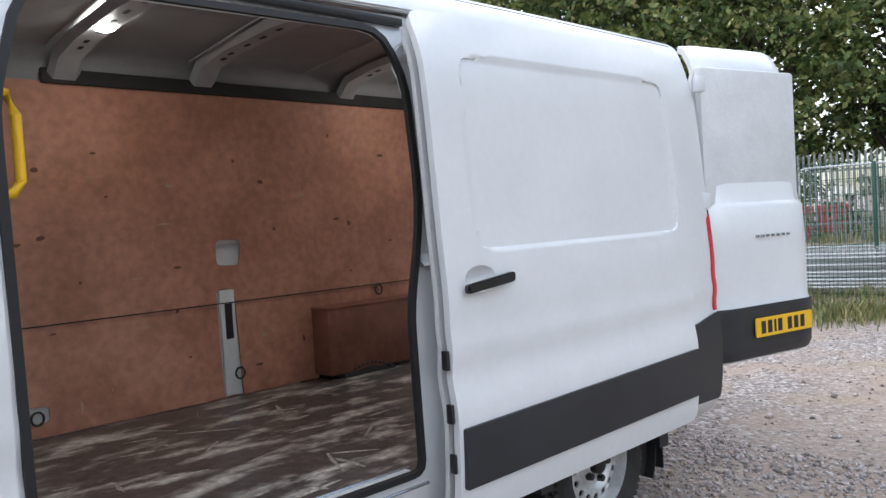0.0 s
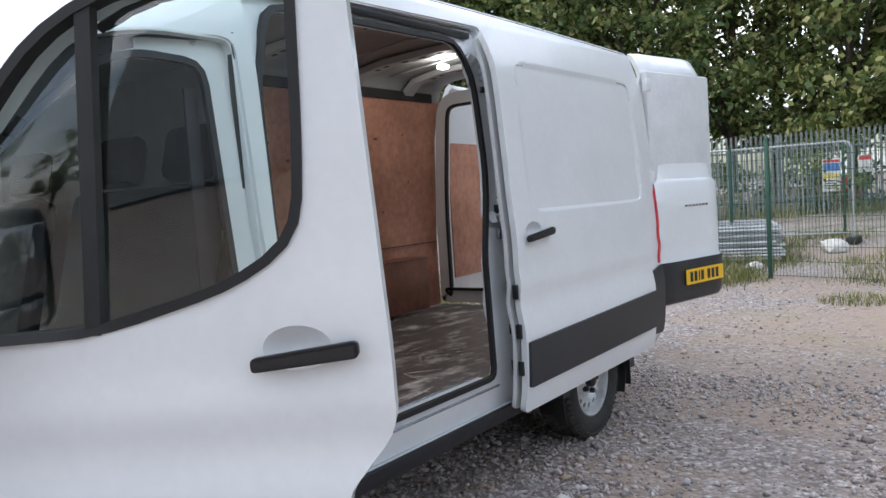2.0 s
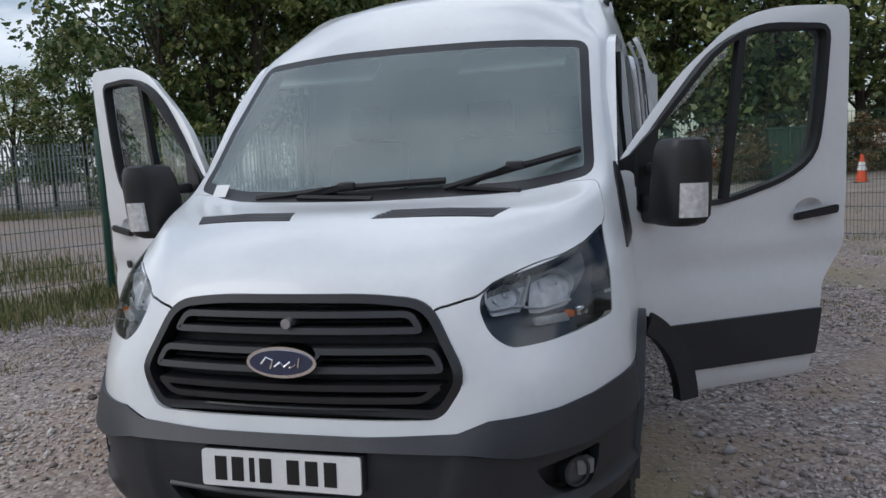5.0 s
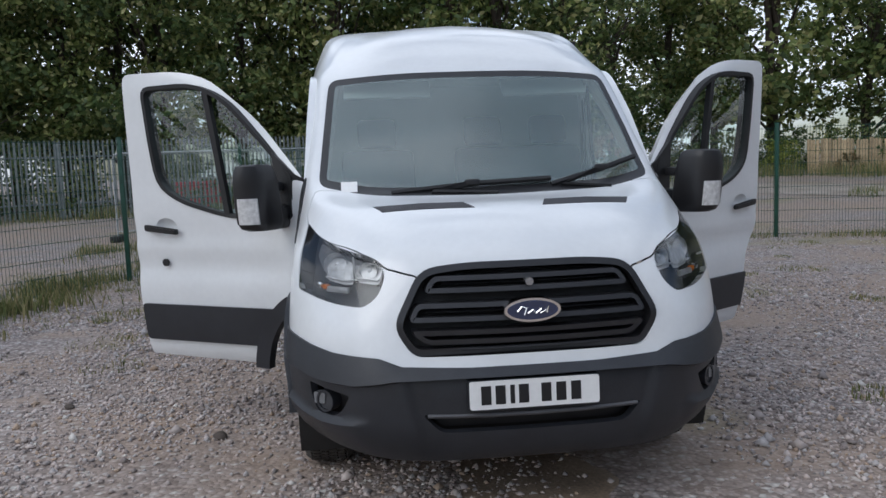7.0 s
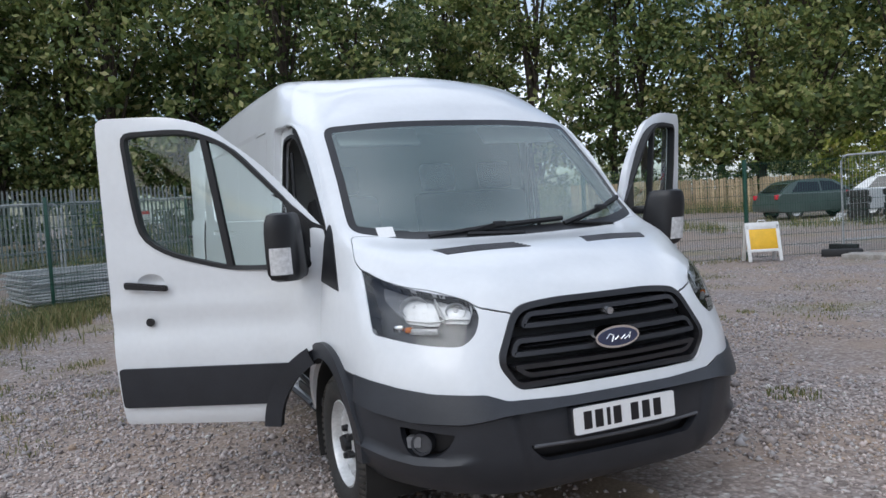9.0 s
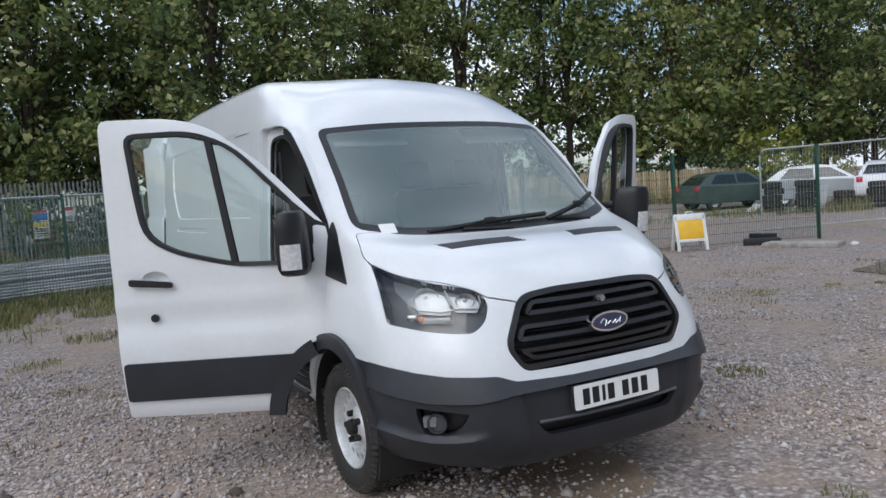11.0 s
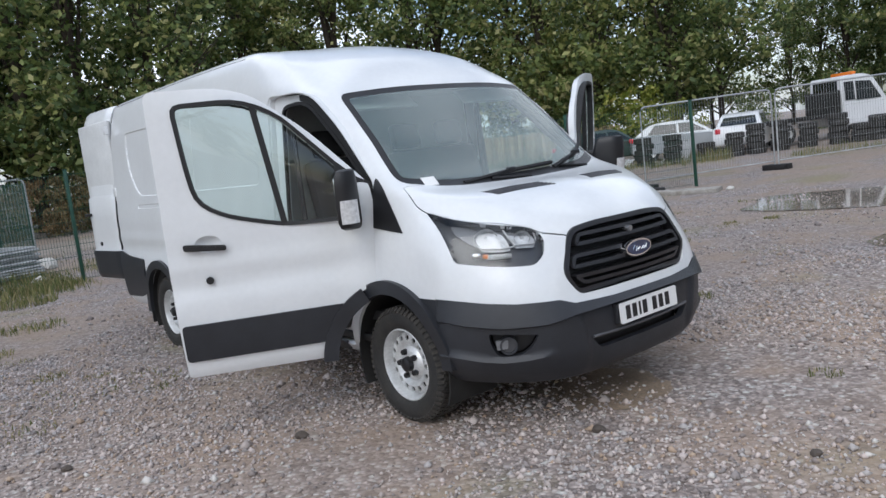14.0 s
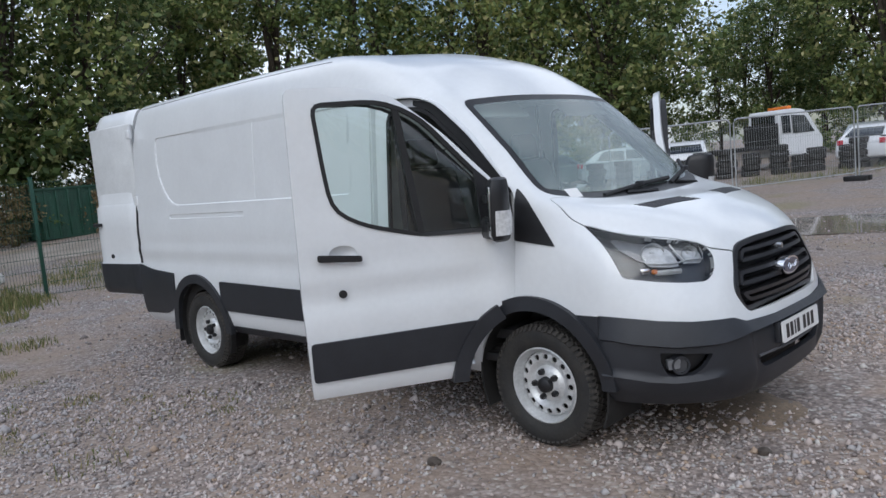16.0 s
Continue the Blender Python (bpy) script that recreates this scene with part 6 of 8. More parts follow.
rs = np.random.RandomState(11)
N = 172000
px = np.concatenate([rs.uniform(-5.6, 5.0, int(N * 0.62)), rs.uniform(-8, 12, N - int(N * 0.62))])
py = np.concatenate([rs.uniform(-2.6, 6.5, int(N * 0.62)), rs.uniform(-3.5, 12.5, N - int(N * 0.62))])
gz = np.array([ghit(a, b) for a, b in zip(px, py)])
rad = rs.lognormal(math.log(0.0108), 0.40, N)
rad = np.where(rs.uniform(0, 1, N) < 0.01, rad * 1.7, rad)
clump = np.array([noise.noise((a * 0.7, b * 0.7, 9.0)) for a, b in zip(px, py)])
keep = rs.uniform(-0.55, 0.6, N) < clump * 1.4 + 0.12
px, py, gz, rad = px[keep], py[keep], gz[keep], rad[keep]
N = len(px)
base = np.array([(1, 0, 0), (-1, 0, 0), (0, 1, 0), (0, -1, 0), (0, 0, 0.75), (0, 0, -0.6)], float)
tri = np.array([(0, 2, 4), (2, 1, 4), (1, 3, 4), (3, 0, 4), (2, 0, 5), (1, 2, 5), (3, 1, 5), (0, 3, 5)])
ang = rs.uniform(0, 2 * np.pi, N)
P = np.repeat(base[None], N, 0) * (1 + rs.uniform(-0.35, 0.35, (N, 6, 1)))
P[:, :, 1] *= rs.uniform(0.6, 1.0, (N, 1))
P += rs.uniform(-0.18, 0.18, (N, 6, 3))
c, s_ = np.cos(ang)[:, None], np.sin(ang)[:, None]
Q = np.stack([P[:, :, 0] * c - P[:, :, 1] * s_, P[:, :, 0] * s_ + P[:, :, 1] * c, P[:, :, 2]], -1) * rad[:, None, None]
Q += np.stack([px, py, gz + rad * 0.25], -1)[:, None]
F = (tri[None] + (np.arange(N) * 6)[:, None, None]).reshape(-1, 3)
pm = bpy.data.meshes.new("gravel")
pm.vertices.add(N * 6)
pm.vertices.foreach_set("co", Q.reshape(-1))
pm.loops.add(len(F) * 3)
pm.loops.foreach_set("vertex_index", F.reshape(-1))
pm.polygons.add(len(F))
pm.polygons.foreach_set("loop_start", np.arange(len(F)) * 3)
pm.polygons.foreach_set("loop_total", np.full(len(F), 3))
pm.update()
pm.materials.append(stone_mat())
tagged(new("gravel", pm), "loose grey, pink and pale crushed stones", "gravel", kind="stuff")


def blot(name, cx, cy, rx, ry, material, label, z=0.008, seed=1, n=40):
    """An irregular flat patch on the ground."""
    b = bmesh.new()
    ring = []
    for k in range(n):
        a = 2 * math.pi * k / n
        r = 1 + 0.28 * noise.noise((math.cos(a) * 1.6 + seed * 5, math.sin(a) * 1.6, seed)) + 0.12 * noise.noise((math.cos(a) * 5, math.sin(a) * 5, seed))
        ring.append((cx + rx * r * math.cos(a), cy + ry * r * math.sin(a)))
    b.faces.new([b.verts.new((x, y, ground_z(x, y) + z)) for x, y in ring])
    ob = part(name, b, material, None, smooth=False)
    return tagged(ob, label, "puddle" if "puddle" in name else "soil", kind="structure" if "puddle" not in name else "")


WATER = mat("muddy_water", (0.27, 0.22, 0.175), 0.06, spec=0.6, var=0.2, vscale=1.5)
MUD = mat("wet_brown_mud", (0.36, 0.27, 0.19), 0.6, col2=(0.25, 0.185, 0.13), vscale=4, fine=0.3, fscale=60, bump=0.4, bscale=40)
blot("mud_patch", 0.05, 0.42, 0.42, 0.38, MUD, "damp brown mud under the bumper", 0.005, 7)
blot("puddle", 9.7, 2.9, 1.5, 1.9, WATER, "shallow muddy puddle on the gravel", 0.010, 3)
blot("puddle", 5.9, 0.7, 0.7, 0.35, WATER, "small muddy puddle on the gravel", 0.010, 5)

# ---------------------------------------------------------------- trees
LEAF = bpy.data.materials.new("leaves")
LEAF.use_nodes = True
_n, _l = LEAF.node_tree.nodes, LEAF.node_tree.links
_b = _n["Principled BSDF"]
_b.inputs["Roughness"].default_value = 0.6
_g = _n.new("ShaderNodeNewGeometry")
_r = _n.new("ShaderNodeValToRGB")
for k, (p, c_) in enumerate(((0.0, (0.032, 0.055, 0.018)), (0.35, (0.080, 0.125, 0.036)), (0.6, (0.13, 0.175, 0.052)), (0.8, (0.19, 0.22, 0.070)), (0.95, (0.30, 0.30, 0.13)))):
    e = _r.color_ramp.elements[k] if k < 2 else _r.color_ramp.elements.new(p)
    e.position, e.color = p, (*c_, 1)
_o = _n.new("ShaderNodeObjectInfo")
_h = _n.new("ShaderNodeHueSaturation")
_m1 = _n.new("ShaderNodeMapRange")
_m1.inputs["To Min"].default_value, _m1.inputs["To Max"].default_value = 0.475, 0.515
_l.new(_o.outputs["Random"], _m1.inputs["Value"])
_l.new(_m1.outputs[0], _h.inputs["Hue"])
_l.new(_g.outputs["Random Per Island"], _r.inputs[0])
_l.new(_r.outputs[0], _h.inputs["Color"])
_m2 = _n.new("ShaderNodeMapRange")
_m2.inputs["To Min"].default_value, _m2.inputs["To Max"].default_value = 1.6, 0.88
_l.new(_o.outputs["Random"], _m2.inputs["Value"])
_l.new(_m2.outputs[0], _h.inputs["Value"])
_l.new(_h.outputs[0], _b.inputs["Base Color"])
_t = _n.new("ShaderNodeBsdfTranslucent")
_l.new(_h.outputs[0], _t.inputs["Color"])
_x = _n.new("ShaderNodeMixShader")
_x.inputs[0].default_value = 0.35
_l.new(_b.outputs[0], _x.inputs[1])
_l.new(_t.outputs[0], _x.inputs[2])
_l.new(_x.outputs[0], _n["Material Output"].inputs["Surface"])
BARK = mat("bark", (0.075, 0.058, 0.044), 0.9, var=0.4, vscale=3, bump=0.6, bscale=14)


def crown_mesh(seed, h, w, nclump, nleaf, size, low=0.18):
    """Leaves in clumps over an uneven crown, h high and w wide."""
    r = np.random.RandomState(seed)
    V, Fc = [], []
    cl = []
    for k in range(nclump):
        t = r.uniform(low, 1.0)
        prof = math.sin(math.pi * min(0.93, 0.22 + 0.70 * (t - low) / (1 - low))) ** 0.8
        a = r.uniform(0, 2 * math.pi)
        rr = w * 0.5 * prof * math.sqrt(r.uniform(0.12, 1.0)) * r.uniform(0.75, 1.18)
        cl.append((rr * math.cos(a), rr * math.sin(a), t * h, r.uniform(0.35, 1.0) * w * 0.17))
    for cx, cy, cz, cr_ in cl:
        for _ in range(nleaf):
            d = r.normal(size=3)
            d /= np.linalg.norm(d)
            p = np.array((cx, cy, cz)) + d * cr_ * r.uniform(0.35, 1.05) * np.array((1, 1, 0.75))
            s = size * r.uniform(0.55, 1.4)
            u = r.normal(size=3)
            u /= np.linalg.norm(u)
            v = np.cross(u, r.normal(size=3))
            v /= np.linalg.norm(v)
            i = len(V)
            V += [tuple(p - u * s), tuple(p - v * s * 0.55), tuple(p + u * s), tuple(p + v * s * 0.55)]
            Fc.append((i, i + 1, i + 2, i + 3))
    me = bpy.data.meshes.new("crown")
    me.from_pydata(V, [], Fc)
    me.materials.append(LEAF)
    return me, cl


def tree_proto(seed, h, w, clumps=110, leaves=95, leaf=0.098):
    me, cl = crown_mesh(seed, h, w, clumps, leaves, leaf)
    e = group_at("tree")
    cr_ = new("crown", me)
    cr_.parent = e
    b = bmesh.new()
    rr = random.Random(seed)
    trunk = [(0, 0, -0.3), (rr.uniform(-0.1, 0.1), rr.uniform(-0.1, 0.1), h * 0.2), (rr.uniform(-0.25, 0.25), rr.uniform(-0.25, 0.25), h * 0.45), (rr.uniform(-0.4, 0.4), rr.uniform(-0.4, 0.4), h * 0.8)]

    def limb(pts, r0, r1):
        n = len(pts)
        rings = []
        for i, p in enumerate(pts):
            r_ = r0 + (r1 - r0) * i / (n - 1)
            rings.append([b.verts.new((p[0] + r_ * math.cos(k * math.pi / 3), p[1] + r_ * math.sin(k * math.pi / 3), p[2])) for k in range(6)])
        for A, B in zip(rings[:-1], rings[1:]):
            for k in range(6):
                b.faces.new((A[k], A[(k + 1) % 6], B[(k + 1) % 6], B[k]))
    limb(trunk, 0.19, 0.03)
    for k in range(16):
        c_ = cl[rr.randrange(len(cl))]
        z0 = min(c_[2] * 0.75, h * 0.7) * rr.uniform(0.5, 0.95)
        limb([(0, 0, z0), (c_[0] * 0.5, c_[1] * 0.5, (z0 + c_[2]) / 2 + 0.2), (c_[0], c_[1], c_[2])], 0.065, 0.015)
    part("trunk", b, BARK, e, "brown bark trunk with limbs")
    return e


protos = [tree_proto(3, 10.0, 6.4), tree_proto(8, 11.5, 5.8), tree_proto(15, 9.0, 6.8), tree_proto(22, 10.5, 5.2), tree_proto(31, 10.0, 6.4, 60, 40, 0.2)]
TREES = []
rt = random.Random(4)


def put_tree(az, dist, h, ox=-1.5, oy=0.0):
    x, y = ox + dist * math.sin(radians(az)), oy + dist * math.cos(radians(az))
    TREES.append((x, y, h))


for az in np.arange(-66, -34, 2.7):
    put_tree(az + rt.uniform(-1, 1), rt.uniform(36, 41), rt.uniform(5.4, 6.4) + max(0.0, (az + 45) * 0.26))
for az in np.arange(-34, 20, 4.4):
    put_tree(az + rt.uniform(-1, 1), rt.uniform(31.5, 34), rt.uniform(13.5, 16.0))
    if rt.random() < 0.6:
        put_tree(az + 2 + rt.uniform(-1, 1), rt.uniform(37, 40), rt.uniform(14.5, 16.8))
put_tree(21.5, 38, 10.5)
for az in np.arange(25.5, 58, 4.0):
    put_tree(az + rt.uniform(-1, 1), rt.uniform(40, 43), rt.uniform(14.5, 17.0))
    if rt.random() < 0.25:
        put_tree(az + 2 + rt.uniform(-1, 1), rt.uniform(46, 49), rt.uniform(16, 18.5))
for az, d, h in ((58.5, 42, 13.5), (61.5, 44, 11.2), (66, 50, 7.6), (69.5, 52, 10.5), (73, 49, 12.4), (77, 46, 13.5), (81, 45, 13.2), (67.8, 55, 9.5), (71.3, 56, 11.5), (75, 53, 12.8), (79, 50, 13.4), (86, 46, 12.8), (92, 48, 12)):
    put_tree(az, d, h)
for az in np.arange(50, 62, 3.4):
    put_tree(az + rt.uniform(-1, 1), rt.uniform(51, 55), rt.uniform(9, 11))
SEEN = len(TREES)
# unseen trees added behind the camera, only for the glass to reflect
for az in np.arange(100, 300, 11):
    put_tree(az + rt.uniform(-2, 2), rt.uniform(40, 48), rt.uniform(8, 11), 0, 0)
for k, (x, y, h) in enumerate(TREES):
    pr = protos[k % 4] if k < SEEN else protos[4]
    hh = (10.0, 11.5, 9.0, 10.5)[k % 4] if k < SEEN else 10.0
    sc = h / hh
    m = Matrix.Translation((x, y, ground_z(x, y))) @ Matrix.Rotation(rt.uniform(0, 6.28), 4, "Z") @ Matrix.Diagonal((sc * rt.uniform(0.92, 1.15), sc * rt.uniform(0.92, 1.15), sc, 1))
    t = pr if k < 4 or k == SEEN else copy_thing(pr, m)
    t.matrix_basis = m
    tagged(t, "tall leafy green tree at the yard's edge" if h > 9 else "shorter leafy green tree at the yard's edge", "tree", "trees round the yard")

bme, _c = crown_mesh(40, 2.6, 3.6, 42, 60, 0.085, 0.05)
bush0 = None
BUSHES = [(x, y) for x, y in [(-20 + 3.0 * k + rt.uniform(-0.8, 0.8), 23.9 + 0.337 * 3.0 * k + rt.uniform(-0.7, 0.7)) for k in range(10)]] + [(-1.5 + rd * math.sin(radians(a_)), rd * math.cos(radians(a_))) for a_, rd in [(14 + 3.3 * k, 30 + min(k, 3) * 2.6 + rt.uniform(-0.8, 0.8)) for k in range(13)]] + [(33, 17), (36, 14), (38, 11), (40, 8), (41, 5), (-17, 12), (-19, 9)]
for k, (x, y) in enumerate(BUSHES):
    b_ = new("bush", bme)
    s = rt.uniform(0.75, 1.2)
    b_.matrix_basis = Matrix.Translation((x, y, ground_z(x, y) - 0.08)) @ Matrix.Rotation(rt.uniform(0, 6.28), 4, "Z") @ Matrix.Diagonal((s, s, s * rt.uniform(0.8, 1.15), 1))
    tagged(b_, "dense green bush below the trees", "bush", "bushes below the trees")

# ---------------------------------------------------------------- fences
GREENP = mat("green_coated_steel", (0.018, 0.075, 0.05), 0.45, var=0.25, vscale=6, fine=0.1)
GALV = mat("galvanised_steel", (0.48, 0.50, 0.51), 0.5, metal=0.25, var=0.3, vscale=4, fine=0.15, fscale=40)
GALVD = mat("weathered_galvanised_steel", (0.24, 0.27, 0.27), 0.6, metal=0.2, var=0.3, vscale=3, fine=0.15)


def bar(bm, p, q, w):
    """A thin square bar."""
    p, q = Vector(p), Vector(q)
    d = (q - p).normalized()
    up = Vector((0, 0, 1)) if abs(d.z) < 0.9 else Vector((1, 0, 0))
    x = d.cross(up).normalized() * w / 2
    y = x.cross(d).normalized() * w / 2
    A = [bm.verts.new(p + a) for a in (x + y, x - y, -x - y, y - x)]
    B = [bm.verts.new(q + a) for a in (x + y, x - y, -x - y, y - x)]
    for k in range(4):
        bm.faces.new((A[k], A[(k + 1) % 4], B[(k + 1) % 4], B[k]))


POSTS = [(-6.6, 3.4), (-5.3, 5.8), (-4.0, 8.5), (-2.86, 12.1), (0.2, 12.5), (3.7, 11.4), (6.9, 10.3), (10.1, 9.2), (13.0, 7.8)]
BACK = [(-2.86, 12.1), (-1.35, 16.2), (0.15, 19.6), (1.75, 24.0)]
mesh_fence = group_at("mesh_fence")
tagged(mesh_fence, "green welded mesh fence on steel posts", "fence")
for x, y in POSTS + BACK[1:]:
    b = box(bmesh.new(), x, y, ground_z(x, y) + 1.0, 0.06, 0.06, 2.1, bev=0.006)
    box(b, x, y, ground_z(x, y) + 2.06, 0.066, 0.066, 0.02)
    part("post", b, GREENP, mesh_fence, "dark green steel post")
for (x0, y0), (x1, y1) in [*zip(POSTS[:-1], POSTS[1:]), *zip(BACK[:-1], BACK[1:])]:
    b = bmesh.new()
    L = math.hypot(x1 - x0, y1 - y0)
    n = int(L / 0.05)
    for k in range(1, n):
        t = k / n
        x, y = x0 + (x1 - x0) * t, y0 + (y1 - y0) * t
        bar(b, (x, y, ground_z(x, y) + 0.04), (x, y, ground_z(x, y) + 2.0), 0.0045)
    for k in range(10):
        z = 0.06 + k * 0.212
        bar(b, (x0, y0, ground_z(x0, y0) + z), (x1, y1, ground_z(x1, y1) + z), 0.007)
    part("mesh_panel", b, GREENP, mesh_fence, "thin green wire mesh", smooth=False, kind="stuff")

pal = group_at("palisade_fence")
tagged(pal, "grey galvanised steel palisade fence with pointed pales", "fence")
b = bmesh.new()
prof = [(-0.033, 0.0), (-0.018, 0.016), (0, 0.004), (0.018, 0.016), (0.033, 0.0)]
for (xa, ya), (xb, yb) in zip(prof[:-1], prof[1:]):
    tip = lambda x: 2.62 + (0.10 if abs(abs(x) - 0.018) < 0.004 else 0.02)
    b.faces.new([b.verts.new(p) for p in ((xa, ya, 0.06), (xb, yb, 0.06), (xb, yb, tip(xb)), (xa, ya, tip(xa)))])
pale0 = part("pale", thick(b, 0.003), GALVD, pal)
PA0, PA1 = Vector((-22.7, 20.8)), Vector((1.03, 28.8))
dirp = (PA1 - PA0).normalized()
n = int((PA1 - PA0).length / 0.152)
ang_p = math.atan2(dirp.y, dirp.x)
for k in range(n):
    p = PA0 + dirp * k * 0.152
    o = pale0 if k == 0 else new("pale", pale0.data)
    o.parent = pal
    o.matrix_basis = Matrix.Translation((p.x, p.y, ground_z(p.x, p.y))) @ Matrix.Rotation(ang_p + math.pi, 4, "Z")
for z in (0.55, 2.15):
    b = bmesh.new()
    bar(b, (PA0.x, PA0.y + 0.04, ground_z(*PA0) + z), (PA1.x, PA1.y + 0.04, ground_z(*PA1) + z), 0.05)
    part("rail", b, GALVD, pal)
for k in range(7):
    p = PA0 + (PA1 - PA0) * k / 6
    part("post", box(bmesh.new(), p.x, p.y + 0.08, ground_z(p.x, p.y) + 1.3, 0.1, 0.1, 2.7, bev=0.005), GALVD, pal)


def site_panel(p0, p1, h=2.0, lean=0.0, label="galvanised temporary site fence panel standing upright"):
    """A tube frame with a thin wire infill."""
    e = group_at("site_fence_panel")
    tagged(e, label, "fence panel", "site fence panels")
    x0, y0 = p0
    x1, y1 = p1
    z0, z1 = ground_z(x0, y0) + 0.05, ground_z(x1, y1) + 0.05

    def at(t, z):
        return (x0 + (x1 - x0) * t, y0 + (y1 - y0) * t + lean * z, z0 + (z1 - z0) * t + z)
    part("frame", tube(bmesh.new(), [at(0, 0), at(0, h - 0.12), at(0.012, h - 0.03), at(0.035, h), at(0.965, h), at(0.988, h - 0.03), at(1, h - 0.12), at(1, 0)], 0.021, 8), GALV, e)
    part("rail", tube(bmesh.new(), [at(0, 0.18), at(1, 0.18)], 0.016, 6), GALV, e)
    b = bmesh.new()
    L = math.hypot(x1 - x0, y1 - y0)
    n = int(L / 0.075)
    for k in range(1, n):
        bar(b, at(k / n, 0.18), at(k / n, h), 0.0042)
    for z in (0.55, 0.95, 1.35, 1.7):
        bar(b, at(0, z), at(1, z), 0.005)
    part("wire_infill", b, GALV, e, "thin grey wire mesh", smooth=False, kind="stuff")
    for t in (0.0, 1.0):
        q = at(t, 0)
        part("foot", box(bmesh.new(), q[0], q[1], q[2] + 0.02, 0.22, 0.6, 0.14, bev=0.02), RUBBER, e, "black rubber foot block")
    return e


site_panel((12.65, 8.98), (15.70, 7.2))
site_panel((15.80, 7.14), (19.0, 5.15))
site_panel((19.15, 5.1), (22.6, 4.4))
site_panel((-6.3, 15.75), (-2.9, 16.76))
site_panel((-2.83, 16.78), (0.57, 17.8))
# a stack of such panels lying flat
rs2 = random.Random(9)
for k in range(11):
    e = group_at("flat_fence_panel", Matrix.Translation((-2.0 + rs2.uniform(-0.08, 0.08), 15.0 + rs2.uniform(-0.06, 0.06), 0.10 + ground_z(-2, 15) + k * 0.055)) @ Matrix.Rotation(radians(17 + rs2.uniform(-2, 2)), 4, "Z"))
    tagged(e, "galvanised fence panel lying flat in a stack", "fence panel", "stacked fence panels")
    b = bmesh.new()
    for p, q in (((-1.7, -1, 0), (1.7, -1, 0)), ((1.7, -1, 0), (1.7, 1, 0)), ((1.7, 1, 0), (-1.7, 1, 0)), ((-1.7, 1, 0), (-1.7, -1, 0))):
        tube(b, [p, q], 0.024, 6)
    part("frame", b, GALV, e)
    b = bmesh.new()
    for j in range(1, 30):
        bar(b, (-1.7 + j * 0.113, -1, 0), (-1.7 + j * 0.113, 1, 0), 0.006)
    for j in range(5):
        bar(b, (-1.7, -0.8 + j * 0.4, 0), (1.7, -0.8 + j * 0.4, 0), 0.006)
    part("wire_infill", b, GALV, e, "thin grey wire mesh", smooth=False, kind="stuff")
for y in (14.5, 15.5):
    tagged(part("timber_bearer", box(bmesh.new(), -2.0, y, ground_z(-2, y) + 0.04, 3.0, 0.1, 0.1, bev=0.005), mat("grey_timber", (0.18, 0.15, 0.12), 0.9, var=0.3), None), "weathered timber bearer under the stacked panels", "timber")
# ---------------------------------------------------------------- things in the yard


def place(x, y, turn=0.0, dz=0.0):
    return Matrix.Translation((x, y, ground_z(x, y) + dz)) @ Matrix.Rotation(radians(turn), 4, "Z")


# folding sign
ORANGE = mat("amber_sign_sheet", (0.86, 0.50, 0.03), 0.45, var=0.15, vscale=5, fine=0.06)
SIGNW = mat("white_plastic_sheet", (0.78, 0.78, 0.76), 0.45, var=0.15, vscale=6, fine=0.06)
sign = group_at("folding_sign", place(10.0, 8.72, -27))
tagged(sign, "white folding floor sign with a yellow panel", "sign")
for k in (-1, 1):
    lean = Matrix.Translation((0, 0, 0.80)) @ Matrix.Rotation(radians(14 * k), 4, "X") @ Matrix.Translation((0, 0, -0.80))
    b = box(bmesh.new(), 0, 0, 0.72, 0.66, 0.035, 0.14, lean, 0.012)
    box(b, -0.30, 0, 0.37, 0.07, 0.035, 0.75, lean, 0.01)
    box(b, 0.30, 0, 0.37, 0.07, 0.035, 0.75, lean, 0.01)
    box(b, 0, 0, 0.22, 0.58, 0.03, 0.06, lean, 0.008)
    leaf = part("sign_frame", b, SIGNW, sign)
    part("sign_panel", box(bmesh.new(), 0, 0, 0.45, 0.53, 0.022, 0.42, lean, 0.004), ORANGE, leaf, "plain yellow sign panel")
part("carry_grip", tube(bmesh.new(), [(-0.08, 0, 0.79), (-0.06, 0, 0.83), (0.06, 0, 0.83), (0.08, 0, 0.79)], 0.012, 8), SIGNW, sign)

CONC = mat("weathered_concrete", (0.40, 0.38, 0.35), 0.9, col2=(0.26, 0.24, 0.21), vscale=6, fine=0.2, fscale=60, bump=0.4, bscale=30)
b = box(bmesh.new(), 0, 0, 0.05, 1.45, 0.55, 0.11, bev=0.02)
o = part("concrete_slab", b, CONC, None)
o.matrix_basis = place(11.45, 7.1, -72)
tagged(o, "weathered concrete slab lying by the fence", "slab")
b = box(bmesh.new(), 0, 0, 0.07, 0.75, 0.28, 0.16, bev=0.03)
o = part("rubber_block", b, RUBBER, None)
o.matrix_basis = place(11.55, 8.15, -50)
tagged(o, "black rubber fence block lying loose", "block")


def rock(x, y, r, seed, material, label):
    b = bmesh.new()
    bmesh.ops.create_icosphere(b, subdivisions=2, radius=r)
    for v in b.verts:
        v.co *= 1 + 0.35 * noise.noise(v.co / r * 1.1 + Vector((seed, 0, 0)))
        v.co.z *= 0.7
    o = part("rock", b, material, None)
    o.matrix_basis = place(x, y, seed * 40, r * 0.35)
    return tagged(o, label, "rock")


